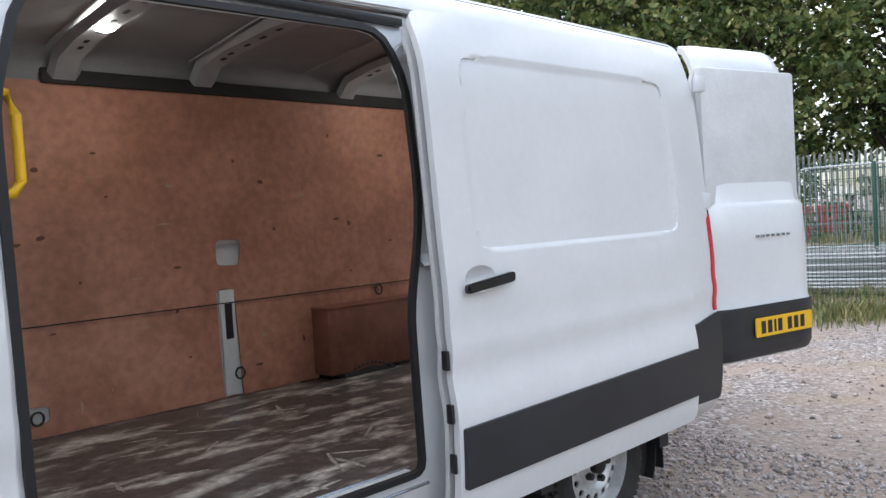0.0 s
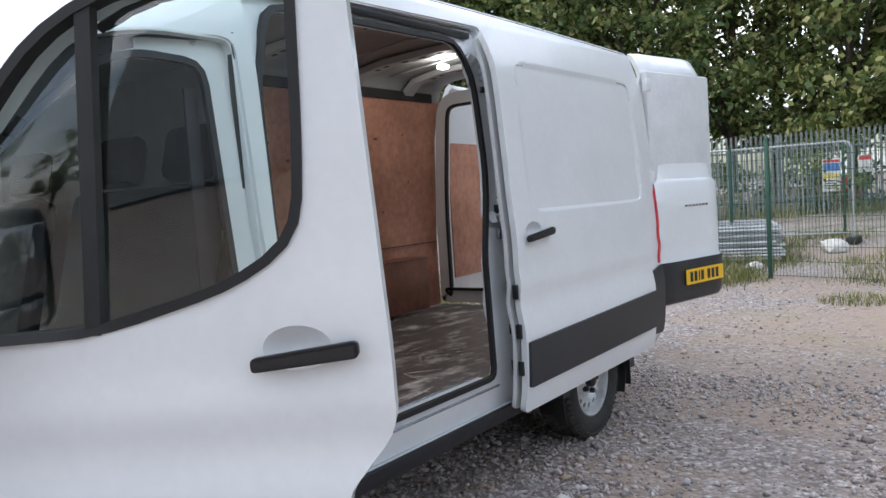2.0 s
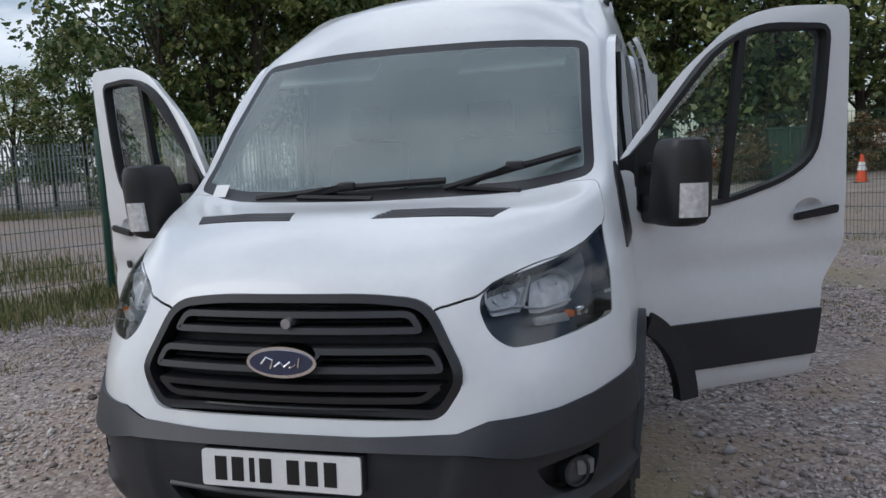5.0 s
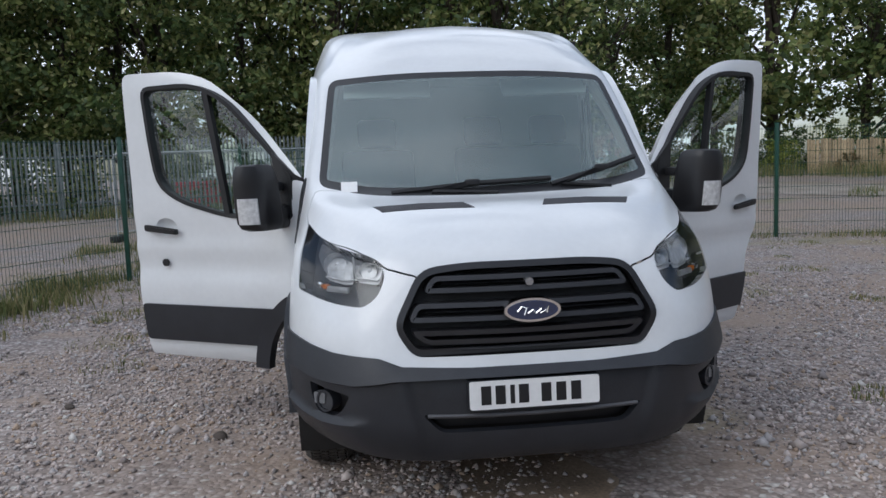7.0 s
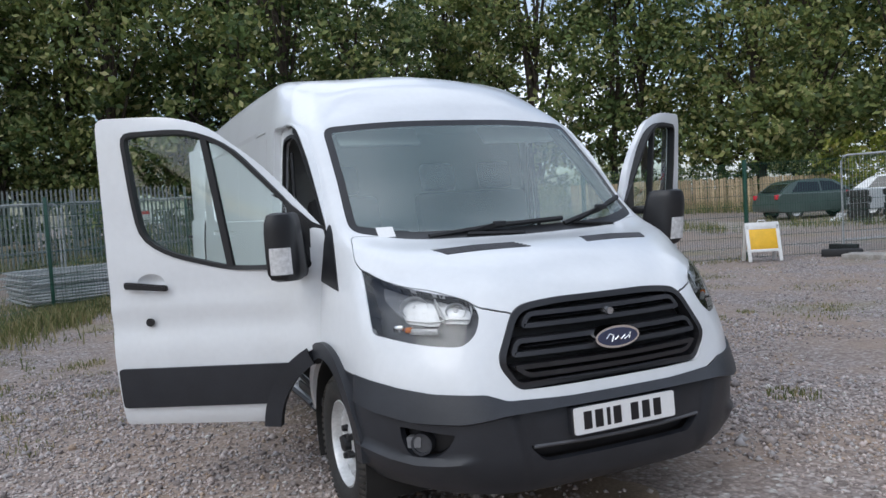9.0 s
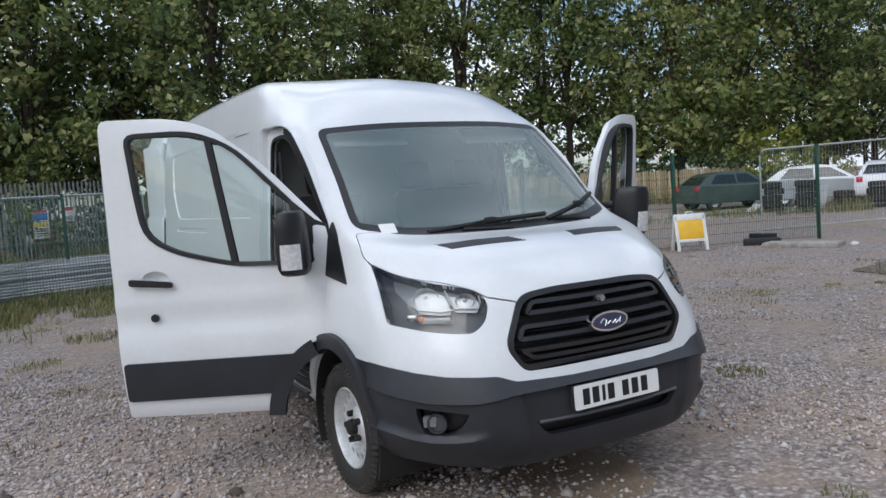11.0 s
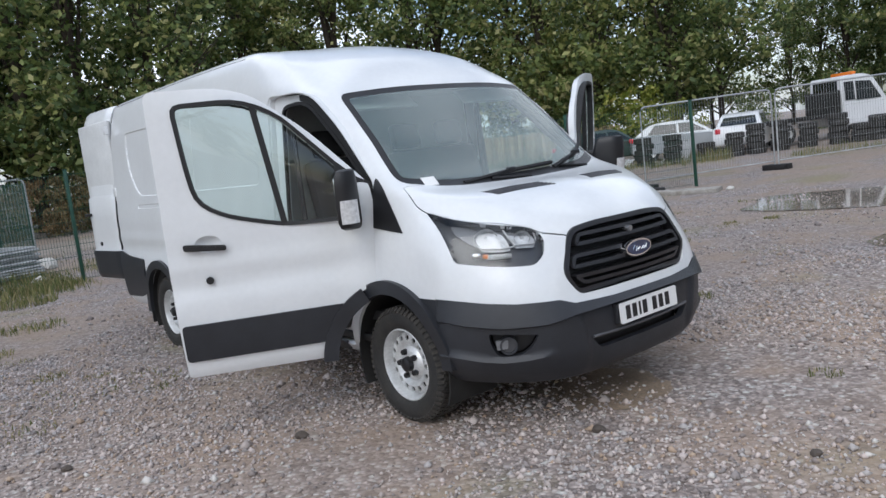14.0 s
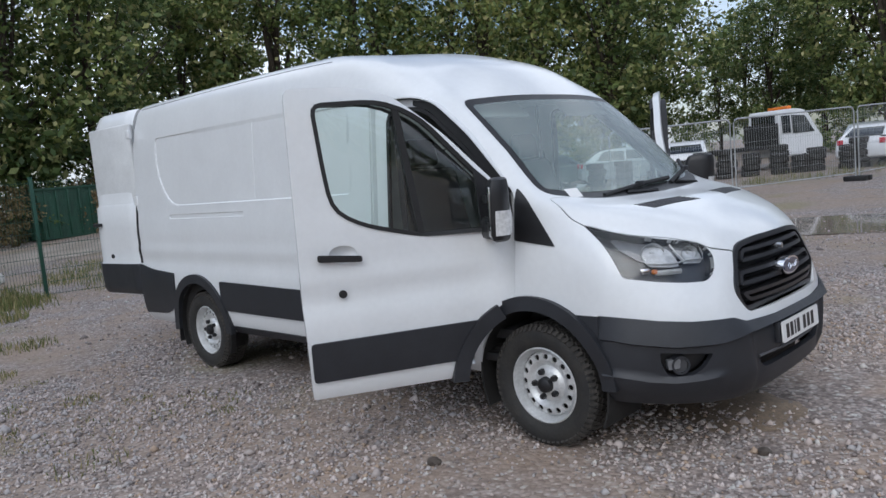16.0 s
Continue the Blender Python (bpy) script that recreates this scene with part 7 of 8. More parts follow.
PALEROCK = mat("pale_rock", (0.62, 0.60, 0.56), 0.85, var=0.25, vscale=8, bump=0.4)
rock(-0.3, 13.6, 0.14, 1, PALEROCK, "pale rock in the grass by the fence")
rock(0.43, 16.4, 0.24, 2, PALEROCK, "pale boulder beside the stacked panels")
rock(11.9, 6.3, 0.09, 3, PALEROCK, "small pale stone beside the slab")
DARKROCK = mat("dark_clod", (0.11, 0.09, 0.075), 0.9, var=0.3, bump=0.4)
for x, y, r in ((-0.5, 0.0, 0.035), (-1.5, 1.4, 0.04), (1.9, -0.6, 0.03), (-0.2, -1.0, 0.028), (-2.6, 2.2, 0.03)):
    rock(x, y, r, x + y, DARKROCK, "small dark clod on the gravel")

# traffic cone
CONEO = mat("orange_cone", (0.80, 0.10, 0.03), 0.5, var=0.15)
cone = group_at("traffic_cone", place(7.0, 23.3))
tagged(cone, "orange traffic cone with a white band on the track", "cone")
b = bmesh.new()
bmesh.ops.create_cone(b, segments=20, radius1=0.17, radius2=0.035, depth=0.84, cap_ends=True, matrix=Matrix.Translation((0, 0, 0.46)))
part("cone_body", b, CONEO, cone)
b = bmesh.new()
bmesh.ops.create_cone(b, segments=20, radius1=0.132, radius2=0.092, depth=0.25, cap_ends=False, matrix=Matrix.Translation((0, 0, 0.52)))
part("cone_band", b, SIGNW, cone, "white reflective band")
part("cone_base", box(bmesh.new(), 0, 0, 0.03, 0.46, 0.46, 0.06, bev=0.02), BLACK, cone)

# notice boards on the site fence
NBLUE, NRED = mat("blue_print", (0.06, 0.20, 0.55), 0.5), mat("red_print", (0.60, 0.06, 0.06), 0.5)
NYEL = mat("yellow_print", (0.80, 0.62, 0.10), 0.5)


def notice(x, y, z, w, h, turn, heads, label):
    n_ = group_at("notice_board", Matrix.Translation((x, y, z)) @ Matrix.Rotation(radians(turn), 4, "Z"))
    tagged(n_, label, "sign")
    part("board", box(bmesh.new(), 0, 0, 0, w, 0.008, h, bev=0.003), SIGNW, n_)
    for m_, z0, z1 in heads:
        part("print_block", box(bmesh.new(), 0, -0.006, (z0 + z1) / 2 * h, w * 0.86, 0.003, (z1 - z0) * h), m_, n_)
    for k in range(4):
        part("print_bar", box(bmesh.new(), -w * 0.05 * (k % 2), -0.006, h * (-0.18 - 0.075 * k), w * (0.72 - 0.1 * (k % 2)), 0.003, h * 0.025), INK, n_)


notice(-1.42, 27.85, 1.45, 0.55, 1.05, 18.6, [(NRED, 0.38, 0.46), (NBLUE, 0.12, 0.36), (NYEL, -0.1, 0.04)], "white notice with red and blue headings on the fence")
notice(-0.50, 28.15, 1.75, 0.40, 0.55, 18.6, [(NRED, 0.2, 0.44)], "small white notice with a red heading on the fence")

# crates and barriers behind the palisade
CRATE = mat("pale_timber_crate", (0.52, 0.42, 0.26), 0.8, var=0.25, vscale=5, fine=0.15)
BARR = mat("red_barrier_plastic", (0.62, 0.05, 0.08), 0.5, var=0.2)
for x, y, w, h in ((-5.0, 28.7, 1.2, 0.8), (-3.7, 29.0, 1.1, 0.65), (-2.5, 29.4, 1.0, 0.9)):
    c = group_at("crate", place(x, y, 15))
    tagged(c, "pale timber crate behind the palisade", "crate", "crates behind the fence")
    for k in range(4):
        for yy in (-0.4, 0.4):
            part("slat", box(bmesh.new(), 0, yy, h * (k + 0.5) / 4, w, 0.02, h / 4 - 0.02, bev=0.004), CRATE, c)
    for xx in (-w / 2, w / 2):
        part("side_panel", box(bmesh.new(), xx, 0, h / 2, 0.025, 0.8, h, bev=0.004), CRATE, c)
    part("crate_floor", box(bmesh.new(), 0, 0, 0.03, w, 0.8, 0.03), CRATE, c)
for x, y in ((-7.2, 27.6), (-6.2, 28.0), (-1.2, 30.0)):
    c = group_at("barrier", place(x, y, 17))
    tagged(c, "red plastic barrier behind the palisade", "barrier", "red barriers")
    part("barrier_body", box(bmesh.new(), 0, 0, 0.65, 0.95, 0.10, 0.9, bev=0.04), BARR, c)
    for xx in (-0.32, 0.32):
        part("barrier_foot", box(bmesh.new(), xx, 0, 0.1, 0.1, 0.42, 0.2, bev=0.03), BARR, c)

# green container standing in for netting, and reed fence on the far side
SKIP = mat("green_container_paint", (0.02, 0.075, 0.045), 0.5, var=0.3, vscale=3, fine=0.1)
c = group_at("container", place(5.9, 27.9, 10) @ Matrix.Diagonal((1.2, 1.2, 1.2, 1)))
tagged(c, "dark green ribbed container in place of green netting", "container")
b = bmesh.new()
prof = [(-0.8, 0.0), (0.8, 0.0), (0.95, 1.45), (-0.95, 1.45)]
prism(b, prof, lambda a, h, q: (a, q, h), -0.6, 0.6)
part("container_body", b, SKIP, c)
for k in range(5):
    part("rib", box(bmesh.new(), -0.7 + 0.35 * k, -0.62, 0.75, 0.07, 0.05, 1.35, bev=0.01), SKIP, c)
part("container_rim", box(bmesh.new(), 0, 0, 1.47, 2.0, 1.3, 0.07, bev=0.015), SKIP, c)

REED = mat("dry_reed", (0.46, 0.36, 0.22), 0.85, col2=(0.30, 0.22, 0.13), vscale=4, fine=0.3, fscale=20, objvar=0.3)
reed = group_at("reed_fence")
tagged(reed, "tan upright-board fence below the far trees", "fence")
RF0, RF1 = Vector((19.5, 29.6)), Vector((28.5, 21.5))
nb = 70
rd_ = random.Random(12)
bd = box(bmesh.new(), 0, 0, 0.75, 0.16, 0.02, 1.5, bev=0.004)
board0 = part("board", bd, REED, reed)
for k in range(nb):
    p = RF0 + (RF1 - RF0) * (k / nb)
    o = board0 if k == 0 else new("board", board0.data)
    o.parent = reed
    o.matrix_basis = Matrix.Translation((p.x, p.y, ground_z(p.x, p.y) + rd_.uniform(-0.06, 0.04))) @ Matrix.Rotation(math.atan2(RF1.y - RF0.y, RF1.x - RF0.x), 4, "Z") @ Matrix.Rotation(rd_.gauss(0, 0.02), 4, "Y")
for z in (0.35, 1.2):
    b = bmesh.new()
    bar(b, (RF0.x + 0.05, RF0.y + 0.05, ground_z(*RF0) + z), (RF1.x + 0.05, RF1.y + 0.05, ground_z(*RF1) + z), 0.06)
    part("rail", b, REED, reed)

# pale track across the far side
TRACK = mat("pale_dust_track", (0.36, 0.32, 0.28), 0.95, col2=(0.25, 0.21, 0.175), vscale=0.9, fine=0.2, fscale=25)
b = bmesh.new()
LINE = [(-3.5, 21.2), (1.0, 21.6), (5.0, 22.6), (9.0, 23.6), (13.0, 22.5), (17.0, 18.6), (20.0, 14.0)]
q = np.linspace(0, len(LINE) - 1, 60)
cx, cy = np.interp(q, range(len(LINE)), [p[0] for p in LINE]), np.interp(q, range(len(LINE)), [p[1] for p in LINE])
rows = []
for k in range(60):
    dx, dy = cx[min(k + 1, 59)] - cx[max(k - 1, 0)], cy[min(k + 1, 59)] - cy[max(k - 1, 0)]
    L = math.hypot(dx, dy)
    row = []
    for j in range(-3, 4):
        w = 0.75 * j * (1 + 0.15 * noise.noise((k * 0.4, j * 3.0, 0)))
        x, y = cx[k] - dy / L * w, cy[k] + dx / L * w
        row.append(b.verts.new((x, y, ground_z(x, y) + 0.05 - 0.004 * j * j)))
    rows.append(row)
for A, B in zip(rows[:-1], rows[1:]):
    for j in range(6):
        b.faces.new((A[j], A[j + 1], B[j + 1], B[j]))
bmesh.ops.recalc_face_normals(b, faces=b.faces[:])
tagged(part("track", b, TRACK, None), "pale dusty vehicle track beyond the fence", "road", kind="structure")


# ---------------------------------------------------------------- parked vehicles
CARGLASS = mat("dark_car_glass", (0.02, 0.024, 0.026), 0.06, spec=0.7)


def small_wheel(parent, x, y, r):
    w = group_at("wheel", Matrix.Translation((x, y, r)), parent)
    b = bmesh.new()
    lathe(b, [(0.09, r * 0.62), (0.1, r * 0.8), (0.08, r), (-0.08, r), (-0.1, r * 0.8), (-0.09, r * 0.62)], 24)
    bmesh.ops.recalc_face_normals(b, faces=b.faces[:])
    part("tyre", b, TYRE, w)
    b = bmesh.new()
    lathe(b, [(0.07, r * 0.64), (0.05, r * 0.5), (0.07, r * 0.2), (0.07, 0.0001)], 20)
    b2 = b.copy()
    for v in b2.verts:
        v.co.x *= -1
    part("rim", b, STEEL, w)
    part("rim", b2, STEEL, w)


def car(m, paint, label, length=4.1, high=1.46):
    """A hatchback along local y, its nose towards -y."""
    c = group_at("car", m)
    tagged(c, label, "car", "cars parked beyond the fence")
    h, L = high, length / 2
    low = rounded([(-L, 0.30, 0.1), (-L, 0.62, 0.12), (-L + 0.25, 0.74, 0.2), (-L + 1.05, 0.90, 0.2), (L - 0.1, 0.98, 0.15), (L, 0.6, 0.1), (L, 0.30, 0.1), (L - 0.5, 0.24, 0.02), (-L + 0.5, 0.24, 0.02)], 4)
    b = bmesh.new()
    rings = []
    for x, k in ((-0.86, 0.9), (-0.83, 0.975), (-0.70, 1.0), (0.70, 1.0), (0.83, 0.975), (0.86, 0.9)):
        rings.append([b.verts.new((x, y * (0.94 + 0.06 * k), 0.6 + (z - 0.6) * k)) for y, z in low])
    n = len(low)
    for A, B in zip(rings[:-1], rings[1:]):
        for j in range(n):
            b.faces.new((A[j], A[(j + 1) % n], B[(j + 1) % n], B[j]))
    b.faces.new(rings[0])
    b.faces.new(rings[-1])
    bmesh.ops.recalc_face_normals(b, faces=b.faces[:])
    body_ = part("body", b, paint, c)
    cab = rounded([(-L + 0.95, 0.88, 0.02), (-L + 1.75, h - 0.06, 0.25), (-L + 2.3, h, 0.4), (L - 0.75, h - 0.06, 0.3), (L - 0.15, 0.95, 0.05)], 4)
    b = bmesh.new()
    n = len(cab)
    rings = [[b.verts.new((x * (1 - 0.24 * max(0, (z - 0.88)) / (h - 0.88)), y, z)) for y, z in cab] for x in (-0.80, 0.80)]
    for j in range(n):
        b.faces.new((rings[0][j], rings[0][(j + 1) % n], rings[1][(j + 1) % n], rings[1][j]))
    b.faces.new(rings[0])
    b.faces.new(rings[1])
    bmesh.ops.recalc_face_normals(b, faces=b.faces[:])
    part("roof", b, paint, c)
    for s in (-1, 1):
        for y0, y1, y2, y3 in ((-L + 1.25, -L + 1.80, -L + 2.28, -L + 2.28), (-L + 2.36, -L + 2.36, L - 0.95, L - 0.62)):
            def at(y, z, q, s=s):
                return (s * (0.80 * (1 - 0.24 * (z - 0.88) / (h - 0.88)) + q), y, z)
            part("side_window", prism(bmesh.new(), [(y0, 0.97), (y1, h - 0.14), (y2, h - 0.11), (y3, 0.99)], at, -0.01, 0.006), CARGLASS, c, "dark side window")
        part("headlight", box(bmesh.new(), s * 0.62, -L + 0.12, 0.66, 0.32, 0.16, 0.13, bev=0.03), LAMPIN, c)
        part("tail_light", box(bmesh.new(), s * 0.70, L - 0.05, 0.84, 0.18, 0.1, 0.18, bev=0.02), RED, c)
    part("windscreen", prism(bmesh.new(), [(-0.68, 0.0), (0.68, 0.0), (0.55, 1.0), (-0.55, 1.0)], lambda a, t, q: (a, -L + 1.02 + 0.72 * t - q * 0.6, 0.93 + (h - 0.14 - 0.93) * t + q), -0.01, 0.012), CARGLASS, c, "dark windscreen")
    part("rear_window", prism(bmesh.new(), [(-0.62, 0.0), (0.62, 0.0), (0.54, 1.0), (-0.54, 1.0)], lambda a, t, q: (a, L - 0.21 - 0.43 * t + q, 1.02 + (h - 0.16 - 1.02) * t), -0.02, 0.014), CARGLASS, c)
    for x in (-0.74, 0.74):
        for y in (-L + 0.78, L - 0.72):
            small_wheel(c, x, y, 0.31)
    return c


CARW = mat("white_car_paint", (0.78, 0.79, 0.80), 0.3, coat=0.6, var=0.05, vscale=2)
CARS = mat("silver_car_paint", (0.45, 0.48, 0.50), 0.3, metal=0.4, coat=0.6, var=0.08, vscale=2)
CARD = mat("dark_car_paint", (0.07, 0.10, 0.09), 0.3, coat=0.6, var=0.2, vscale=2)
car(place(24.2, 12.6, 112), CARW, "white hatchback parked beyond the site fence")
car(place(23.6, 14.9, 40), CARS, "silver hatchback parked beyond the site fence")
car(place(22.5, 18.0, 75), CARD, "dark hatchback parked beyond the mesh fence")
car(place(26.5, 6.2, 80), CARW, "white hatchback parked beside the recovery truck")
car(place(30.0, 7.6, 95), CARS, "silver hatchback parked behind the truck")
car(place(-17.5, 27.0, 105), CARS, "silver hatchback parked behind the palisade")

# recovery truck
tk = group_at("recovery_truck", place(27.6, 10.2, 62))
tagged(tk, "white recovery truck with a flat bed and beacon bar", "truck")
cabp = rounded([(-1.0, 0.45, 0.1), (-1.05, 1.05, 0.1), (-0.85, 1.35, 0.15), (-0.35, 2.18, 0.2), (0.1, 2.28, 0.2), (1.0, 2.25, 0.12), (1.0, 0.45, 0.05)], 4)
b = bmesh.new()
n = len(cabp)
rings = [[b.verts.new((x * (1 - 0.10 * max(0, z - 1.2)), y, z)) for y, z in cabp] for x in (-0.95, 0.95)]
for j in range(n):
    b.faces.new((rings[0][j], rings[0][(j + 1) % n], rings[1][(j + 1) % n], rings[1][j]))
b.faces.new(rings[0])
b.faces.new(rings[1])
bmesh.ops.recalc_face_normals(b, faces=b.faces[:])
bmesh.ops.bevel(b, geom=[e for e in b.edges if e.calc_face_angle(0) > 1.2], offset=0.05, segments=2, affect="EDGES")
part("cab", b, CARW, tk)
for s in (-1, 1):
    part("side_window", prism(bmesh.new(), [(-0.62, 1.32), (-0.22, 1.98), (0.42, 2.02), (0.42, 1.32)], lambda y, z, q: (s * (0.95 * (1 - 0.10 * (z - 1.2)) + q), y, z), -0.01, 0.008), CARGLASS, tk, "dark cab window")
    part("rear_side_window", prism(bmesh.new(), [(0.5, 1.35), (0.5, 2.02), (0.9, 2.02), (0.9, 1.35)], lambda y, z, q: (s * (0.95 * (1 - 0.10 * (z - 1.2)) + q), y, z), -0.01, 0.008), CARGLASS, tk)
part("windscreen", prism(bmesh.new(), [(-0.8, 0.0), (0.8, 0.0), (0.72, 1.0), (-0.72, 1.0)], lambda a, t, q: (a, -0.84 + 0.46 * t - q, 1.40 + 0.70 * t), -0.01, 0.012), CARGLASS, tk, "dark windscreen")
part("rear_panel", box(bmesh.new(), 0, 1.01, 1.85, 1.3, 0.04, 0.5, bev=0.01), CARGLASS, tk)
part("flat_bed", box(bmesh.new(), 0, 3.1, 0.85, 2.0, 4.1, 0.14, bev=0.02), UNDER, tk, "dark steel bed")
part("headboard", box(bmesh.new(), 0, 1.16, 1.3, 1.9, 0.06, 0.9, bev=0.02), UNDER, tk)
part("beacon_bar", box(bmesh.new(), 0, 0.2, 2.34, 1.1, 0.22, 0.12, bev=0.03), AMBER, tk, "amber beacon bar")
for x in (-0.85, 0.85):
    small_wheel(tk, x, -0.35, 0.36)
    small_wheel(tk, x, 3.4, 0.36)

# tyre stacks in front of the cars
TY = bmesh.new()
pr_ = [(-0.10, 0.19), (-0.105, 0.25), (-0.08, 0.315), (0.08, 0.315), (0.105, 0.25), (0.10, 0.19), (-0.10, 0.19)]
nn = 22
rg = [[TY.verts.new((r * math.cos(2 * math.pi * k / nn), r * math.sin(2 * math.pi * k / nn), x)) for k in range(nn)] for x, r in pr_]
for A, B in zip(rg[:-1], rg[1:]):
    for k in range(nn):
        TY.faces.new((A[k], A[(k + 1) % nn], B[(k + 1) % nn], B[k]))
bmesh.ops.recalc_face_normals(TY, faces=TY.faces[:])
tyre0 = part("tyre", TY, TYRE, None)
rt2 = random.Random(8)
STACKS = [(19.6 + 0.62 * k + rt2.uniform(-0.1, 0.1), 13.6 - 0.62 * k + rt2.uniform(-0.3, 0.3)) for k in range(6)] + [(23.4 + 0.25 * k + rt2.uniform(-0.1, 0.1), 9.7 - 0.66 * k + rt2.uniform(-0.2, 0.2)) for k in range(7)]
first = True
for x, y in STACKS:
    for k in range(rt2.choice((3, 4, 4, 5))):
        o = tyre0 if first else new("tyre", tyre0.data)
        first = False
        o.matrix_basis = Matrix.Translation((x + rt2.uniform(-0.04, 0.04), y + rt2.uniform(-0.04, 0.04), ground_z(x, y) + 0.10 + 0.208 * k)) @ Matrix.Rotation(rt2.uniform(0, 6), 4, "Z")
        tagged(o, "worn black tyre in a stack by the cars", "tyre", "stacked tyres")
# crumpled white body panels
for k, (x, y, w, h, a, tl) in enumerate(((20.6, 13.9, 0.9, 0.7, 30, 35), (21.1, 13.4, 0.6, 0.8, -20, 15), (19.7, 15.0, 0.8, 0.45, 60, 50))):
    b = bmesh.new()
    g = [[b.verts.new((w * (i / 6 - 0.5), 0.10 * noise.noise((i * 0.6, j * 0.6, k * 3.0)), h * j / 5)) for i in range(7)] for j in range(6)]
    for A, B in zip(g[:-1], g[1:]):
        for i in range(6):
            b.faces.new((A[i], A[i + 1], B[i + 1], B[i]))
    o = part("scrap_panel", thick(b, 0.015), CARW, None)
    o.matrix_basis = place(x, y, a) @ Matrix.Rotation(radians(tl), 4, "X")
    tagged(o, "crumpled white car body panel on the ground", "scrap", "scrap panels")

# warehouse behind the camera
CLAD = mat("grey_cladding", (0.30, 0.32, 0.33), 0.5, var=0.15, vscale=0.6)
wh = group_at("warehouse", place(17.0, -15.0, 35))
tagged(wh, "plain grey clad warehouse across the yard", "building")
b = box(bmesh.new(), 0, 0, 3.4, 30, 10, 6.8)
part("wall", b, CLAD, wh)
part("roof", prism(bmesh.new(), [(-5.3, 6.8), (5.3, 6.8), (0, 8.4)], lambda a, h, q: (q, a, h), -15.3, 15.3), mat("grey_roof_sheet", (0.20, 0.21, 0.22), 0.5, var=0.2), wh)
for k in range(3):
    part("shutter", box(bmesh.new(), -7 + 7 * k, 5.02, 2.0, 3.6, 0.08, 4.0, bev=0.02), mat("shutter_blue", (0.10, 0.14, 0.22), 0.4), wh)
car(place(8.5, -6.0, 80), CARD, "dark hatchback parked across the yard")
car(place(10.5, -2.8, 75), CARS, "silver hatchback parked across the yard")

# ---------------------------------------------------------------- grass
GRASS = bpy.data.materials.new("grass")
GRASS.use_nodes = True
_n, _l = GRASS.node_tree.nodes, GRASS.node_tree.links
_n["Principled BSDF"].inputs["Roughness"].default_value = 0.7
_g = _n.new("ShaderNodeNewGeometry")
_r = _n.new("ShaderNodeValToRGB")
for k, (p, c_) in enumerate(((0.0, (0.06, 0.085, 0.02)), (0.3, (0.11, 0.13, 0.035)), (0.6, (0.17, 0.17, 0.055)), (0.85, (0.26, 0.22, 0.10)), (1.0, (0.34, 0.28, 0.15)))):
    e = _r.color_ramp.elements[k] if k < 2 else _r.color_ramp.elements.new(p)
    e.position, e.color = p, (*c_, 1)
_l.new(_g.outputs["Random Per Island"], _r.inputs[0])
_l.new(_r.outputs[0], _n["Principled BSDF"].inputs["Base Color"])
rg_ = np.random.RandomState(21)
BL = []


def sow(x0, y0, x1, y1, wide, n, h):
    """Blades scattered along a line."""
    t = rg_.uniform(0, 1, n)
    nx_, ny_ = -(y1 - y0), (x1 - x0)
    L = math.hypot(nx_, ny_) or 1.0
    o = rg_.normal(0, wide * 0.5, n)
    xs, ys = x0 + (x1 - x0) * t + nx_ / L * o, y0 + (y1 - y0) * t + ny_ / L * o
    for x, y in zip(xs, ys):
        k = noise.noise((x * 0.9, y * 0.9, 5.0))
        if k > rg_.uniform(-0.5, 0.35):
            BL.append((x, y, h * rg_.uniform(0.4, 1.2) * (1 + k)))


def tuft(x, y, r, n, h):
    for _ in range(n):
        a, d = rg_.uniform(0, 6.28), r * math.sqrt(rg_.uniform(0, 1))
        BL.append((x + d * math.cos(a), y + d * math.sin(a), h * rg_.uniform(0.4, 1.2)))


for (x0, y0), (x1, y1) in zip(POSTS[:4], POSTS[1:5]):
    sow(x0, y0, x1, y1, 1.0, 5200, 0.17)
for (x0, y0), (x1, y1) in zip(POSTS[4:7], POSTS[5:8]):
    sow(x0, y0, x1, y1, 0.5, 900, 0.10)
sow(-6.5, 13.5, 1.0, 15.2, 1.6, 6500, 0.16)
sow(-22, 20.6, 1.0, 28.2, 1.2, 6000, 0.32)
sow(-2.8, 12.2, 0.1, 19.6, 0.8, 3000, 0.18)
sow(0.5, 13.5, 4.0, 18.0, 2.0, 3000, 0.10)
sow(-12, 9.0, -7.0, 7.0, 1.6, 3500, 0.16)
sow(17, 29.0, 28.0, 20.5, 1.2, 3500, 0.5)
sow(9, 27.5, 17, 29.5, 1.6, 3000, 0.6)
sow(14.5, 19.0, 21.0, 11.5, 1.2, 3500, 0.28)
sow(19.5, 8.5, 24.0, 5.0, 1.0, 1500, 0.2)
for x, y, r, n_, h in ((2.45, 1.3, 0.20, 150, 0.05), (-2.3, 6.6, 0.25, 120, 0.06), (2.8, 8.5, 0.35, 220, 0.07), (1.6, 10.4, 0.4, 300, 0.09), (-1.6, 8.0, 0.4, 260, 0.08), (-3.2, 5.6, 0.35, 200, 0.06), (4.5, 9.4, 0.3, 200, 0.08), (-4.4, 4.6, 0.4, 260, 0.08), (3.4, 6.1, 0.25, 130, 0.05), (-1.2, 10.6, 0.5, 420, 0.14), (-5.0, 3.2, 0.35, 200, 0.07), (0.9, -0.55, 0.10, 50, 0.03)):
    tuft(x, y, r, n_, h)
rw = random.Random(17)
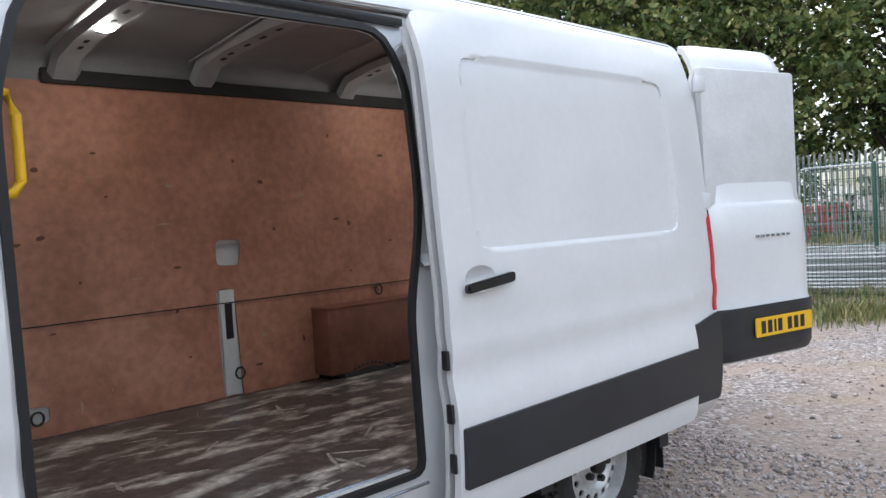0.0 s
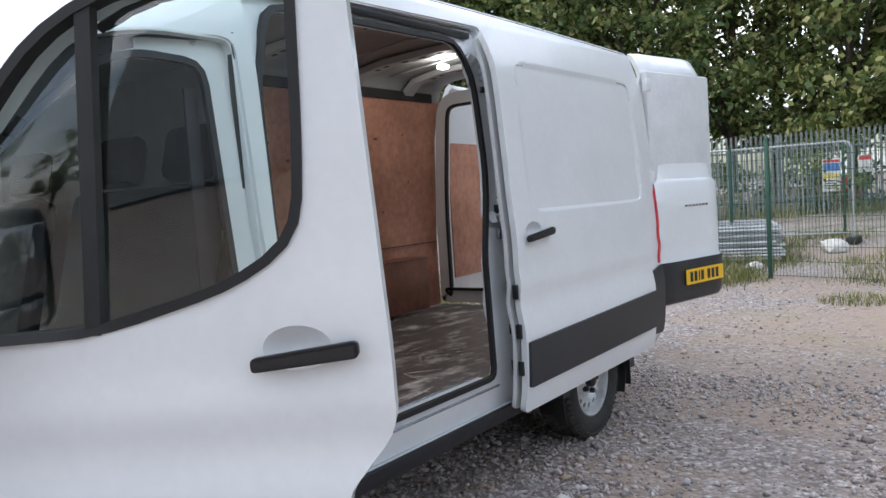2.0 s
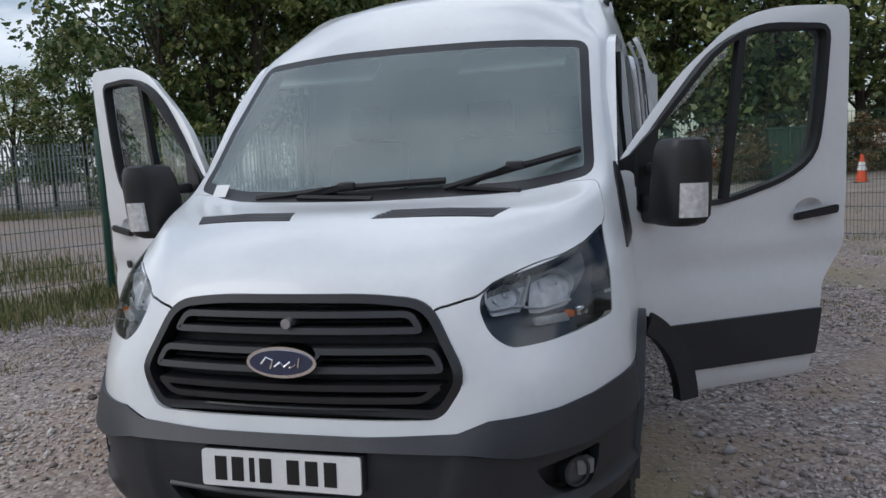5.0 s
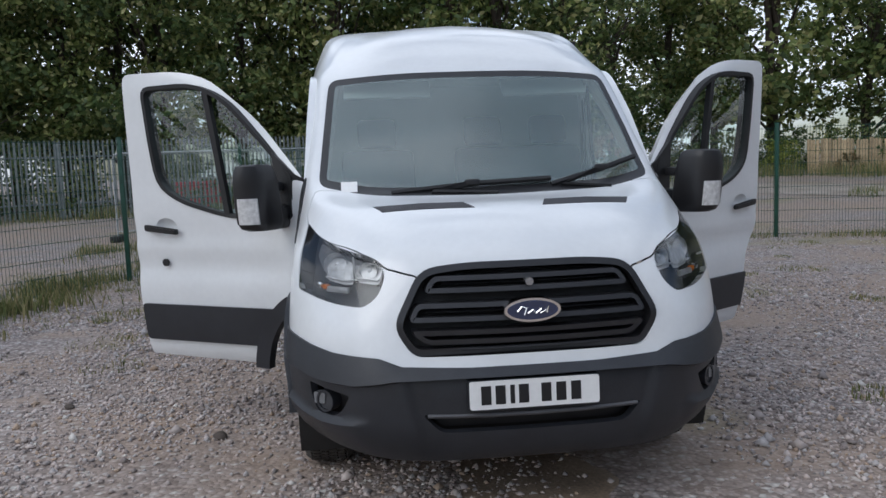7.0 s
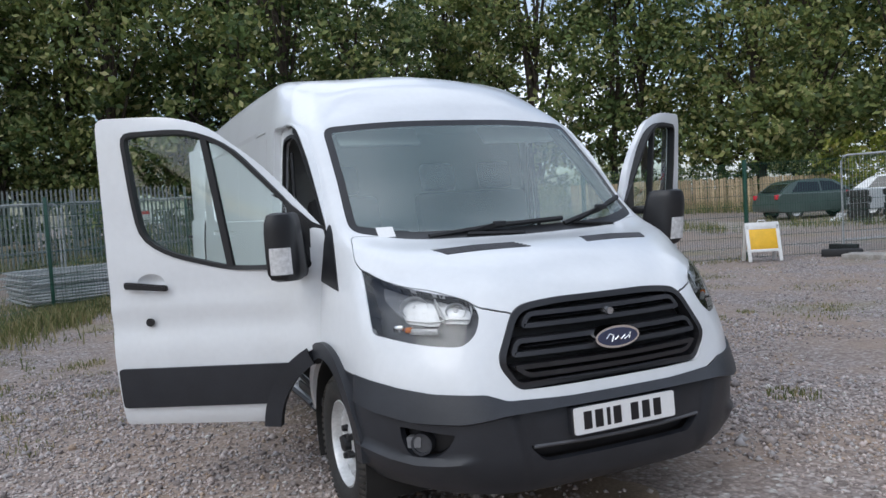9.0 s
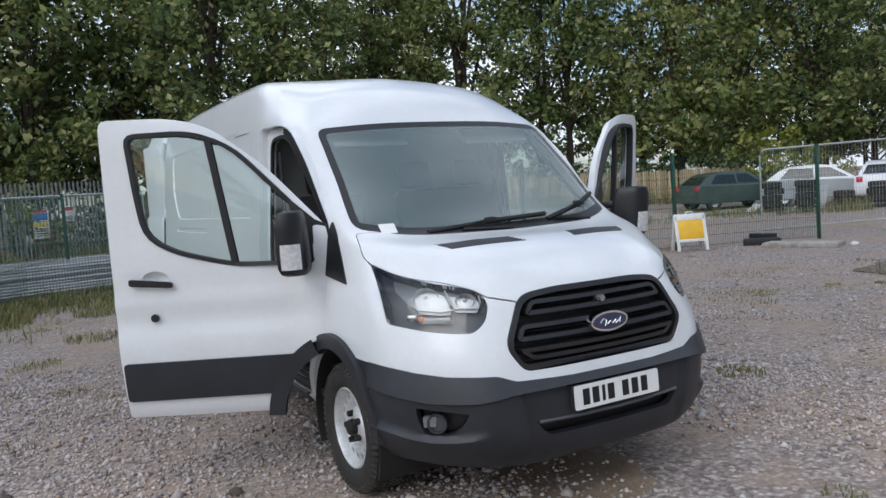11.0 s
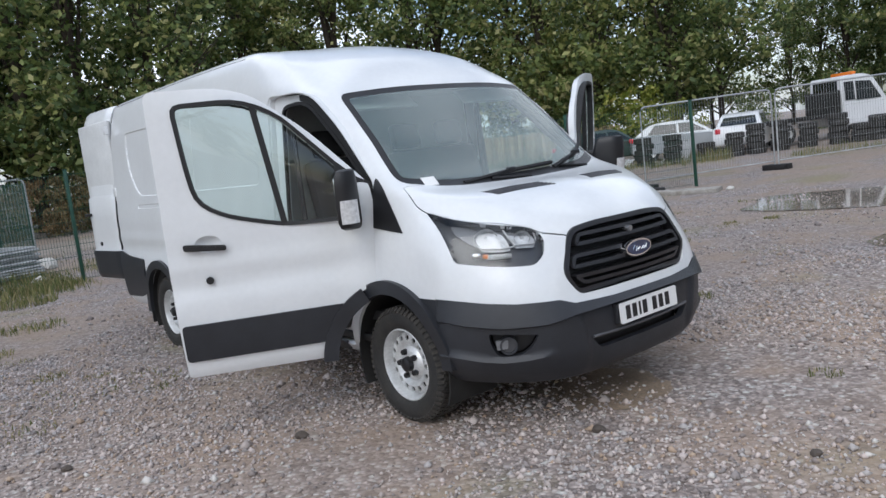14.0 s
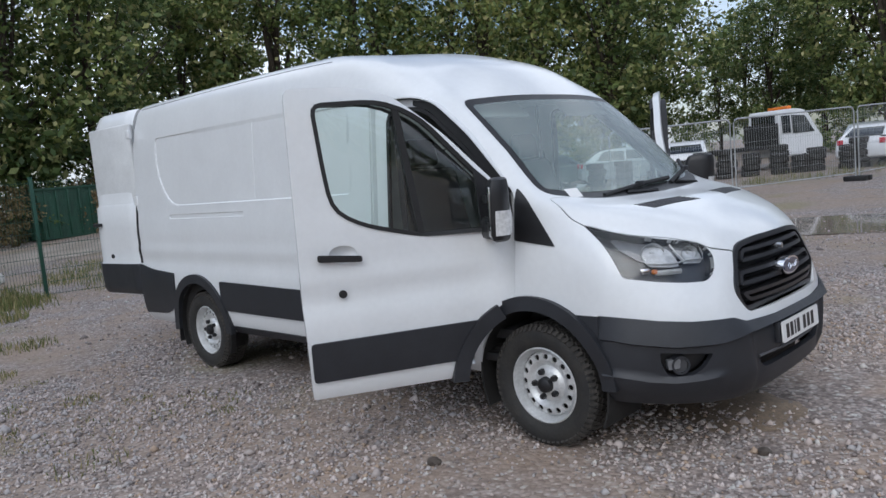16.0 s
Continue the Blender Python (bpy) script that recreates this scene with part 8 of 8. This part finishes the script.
for k in range(110):
    # low weeds scattered over the yard
    x, y = (rw.uniform(-6.5, -1.6), rw.uniform(2.5, 11.5)) if k % 5 < 3 else (rw.uniform(2.4, 10.0), rw.uniform(3.0, 10.5))
    tuft(x, y, rw.uniform(0.08, 0.45), rw.randrange(20, 130), rw.uniform(0.02, 0.05))
GV, GF = [], []
for x, y, h in BL:
    z = ghit(x, y)
    a, l_ = rg_.uniform(0, 6.28), rg_.uniform(-0.5, 0.5, 2) * h
    w = min(0.012, 0.004 + 0.02 * h)
    i = len(GV)
    dx, dy = math.cos(a) * w, math.sin(a) * w
    GV += [(x - dx, y - dy, z - 0.01), (x + dx, y + dy, z - 0.01), (x + l_[0] * 0.4 + dx * 0.7, y + l_[1] * 0.4 + dy * 0.7, z + h * 0.6), (x + l_[0] * 0.4 - dx * 0.7, y + l_[1] * 0.4 - dy * 0.7, z + h * 0.6), (x + l_[0], y + l_[1], z + h)]
    GF += [(i, i + 1, i + 2, i + 3), (i + 3, i + 2, i + 4)]
gme = bpy.data.meshes.new("grass")
gme.from_pydata(GV, [], GF)
gme.materials.append(GRASS)
tagged(new("grass", gme), "yellow-green grass and weeds along the fences", "grass", kind="stuff")
# autumn-coloured bushes
YLEAF = LEAF.copy()
YLEAF.name = "yellow_green_leaves"
for e, c_ in zip([n_ for n_ in YLEAF.node_tree.nodes if n_.type == "VALTORGB"][0].color_ramp.elements, ((0.10, 0.14, 0.02), (0.16, 0.20, 0.03), (0.22, 0.25, 0.04), (0.28, 0.29, 0.06), (0.33, 0.30, 0.08))):
    e.color = (*c_, 1)
BLEAF = LEAF.copy()
BLEAF.name = "dry_brown_leaves"
for e, c_ in zip([n_ for n_ in BLEAF.node_tree.nodes if n_.type == "VALTORGB"][0].color_ramp.elements, ((0.09, 0.06, 0.025), (0.16, 0.11, 0.05), (0.22, 0.15, 0.07), (0.28, 0.20, 0.10), (0.33, 0.25, 0.14))):
    e.color = (*c_, 1)
for m_, pts, lab in ((YLEAF, ((28.6, 20.6, 1.2), (30.0, 19.5, 0.9), (18.3, 30.0, 0.6)), "bright yellow-green bush below the trees"), (BLEAF, ((4.0, 27.6, 0.8), (7.6, 28.0, 0.8), (9.4, 28.5, 0.8), (2.6, 28.2, 0.8), (20.6, 28.4, 0.35)), "dry brown bush beside the track")):
    bm2 = bme.copy()
    bm2.materials.clear()
    bm2.materials.append(m_)
    for x, y, s in pts:
        o = new("bush", bm2)
        o.matrix_basis = place(x, y, x * 50, -0.05) @ Matrix.Diagonal((s, s, s, 1))
        tagged(o, lab, "bush")
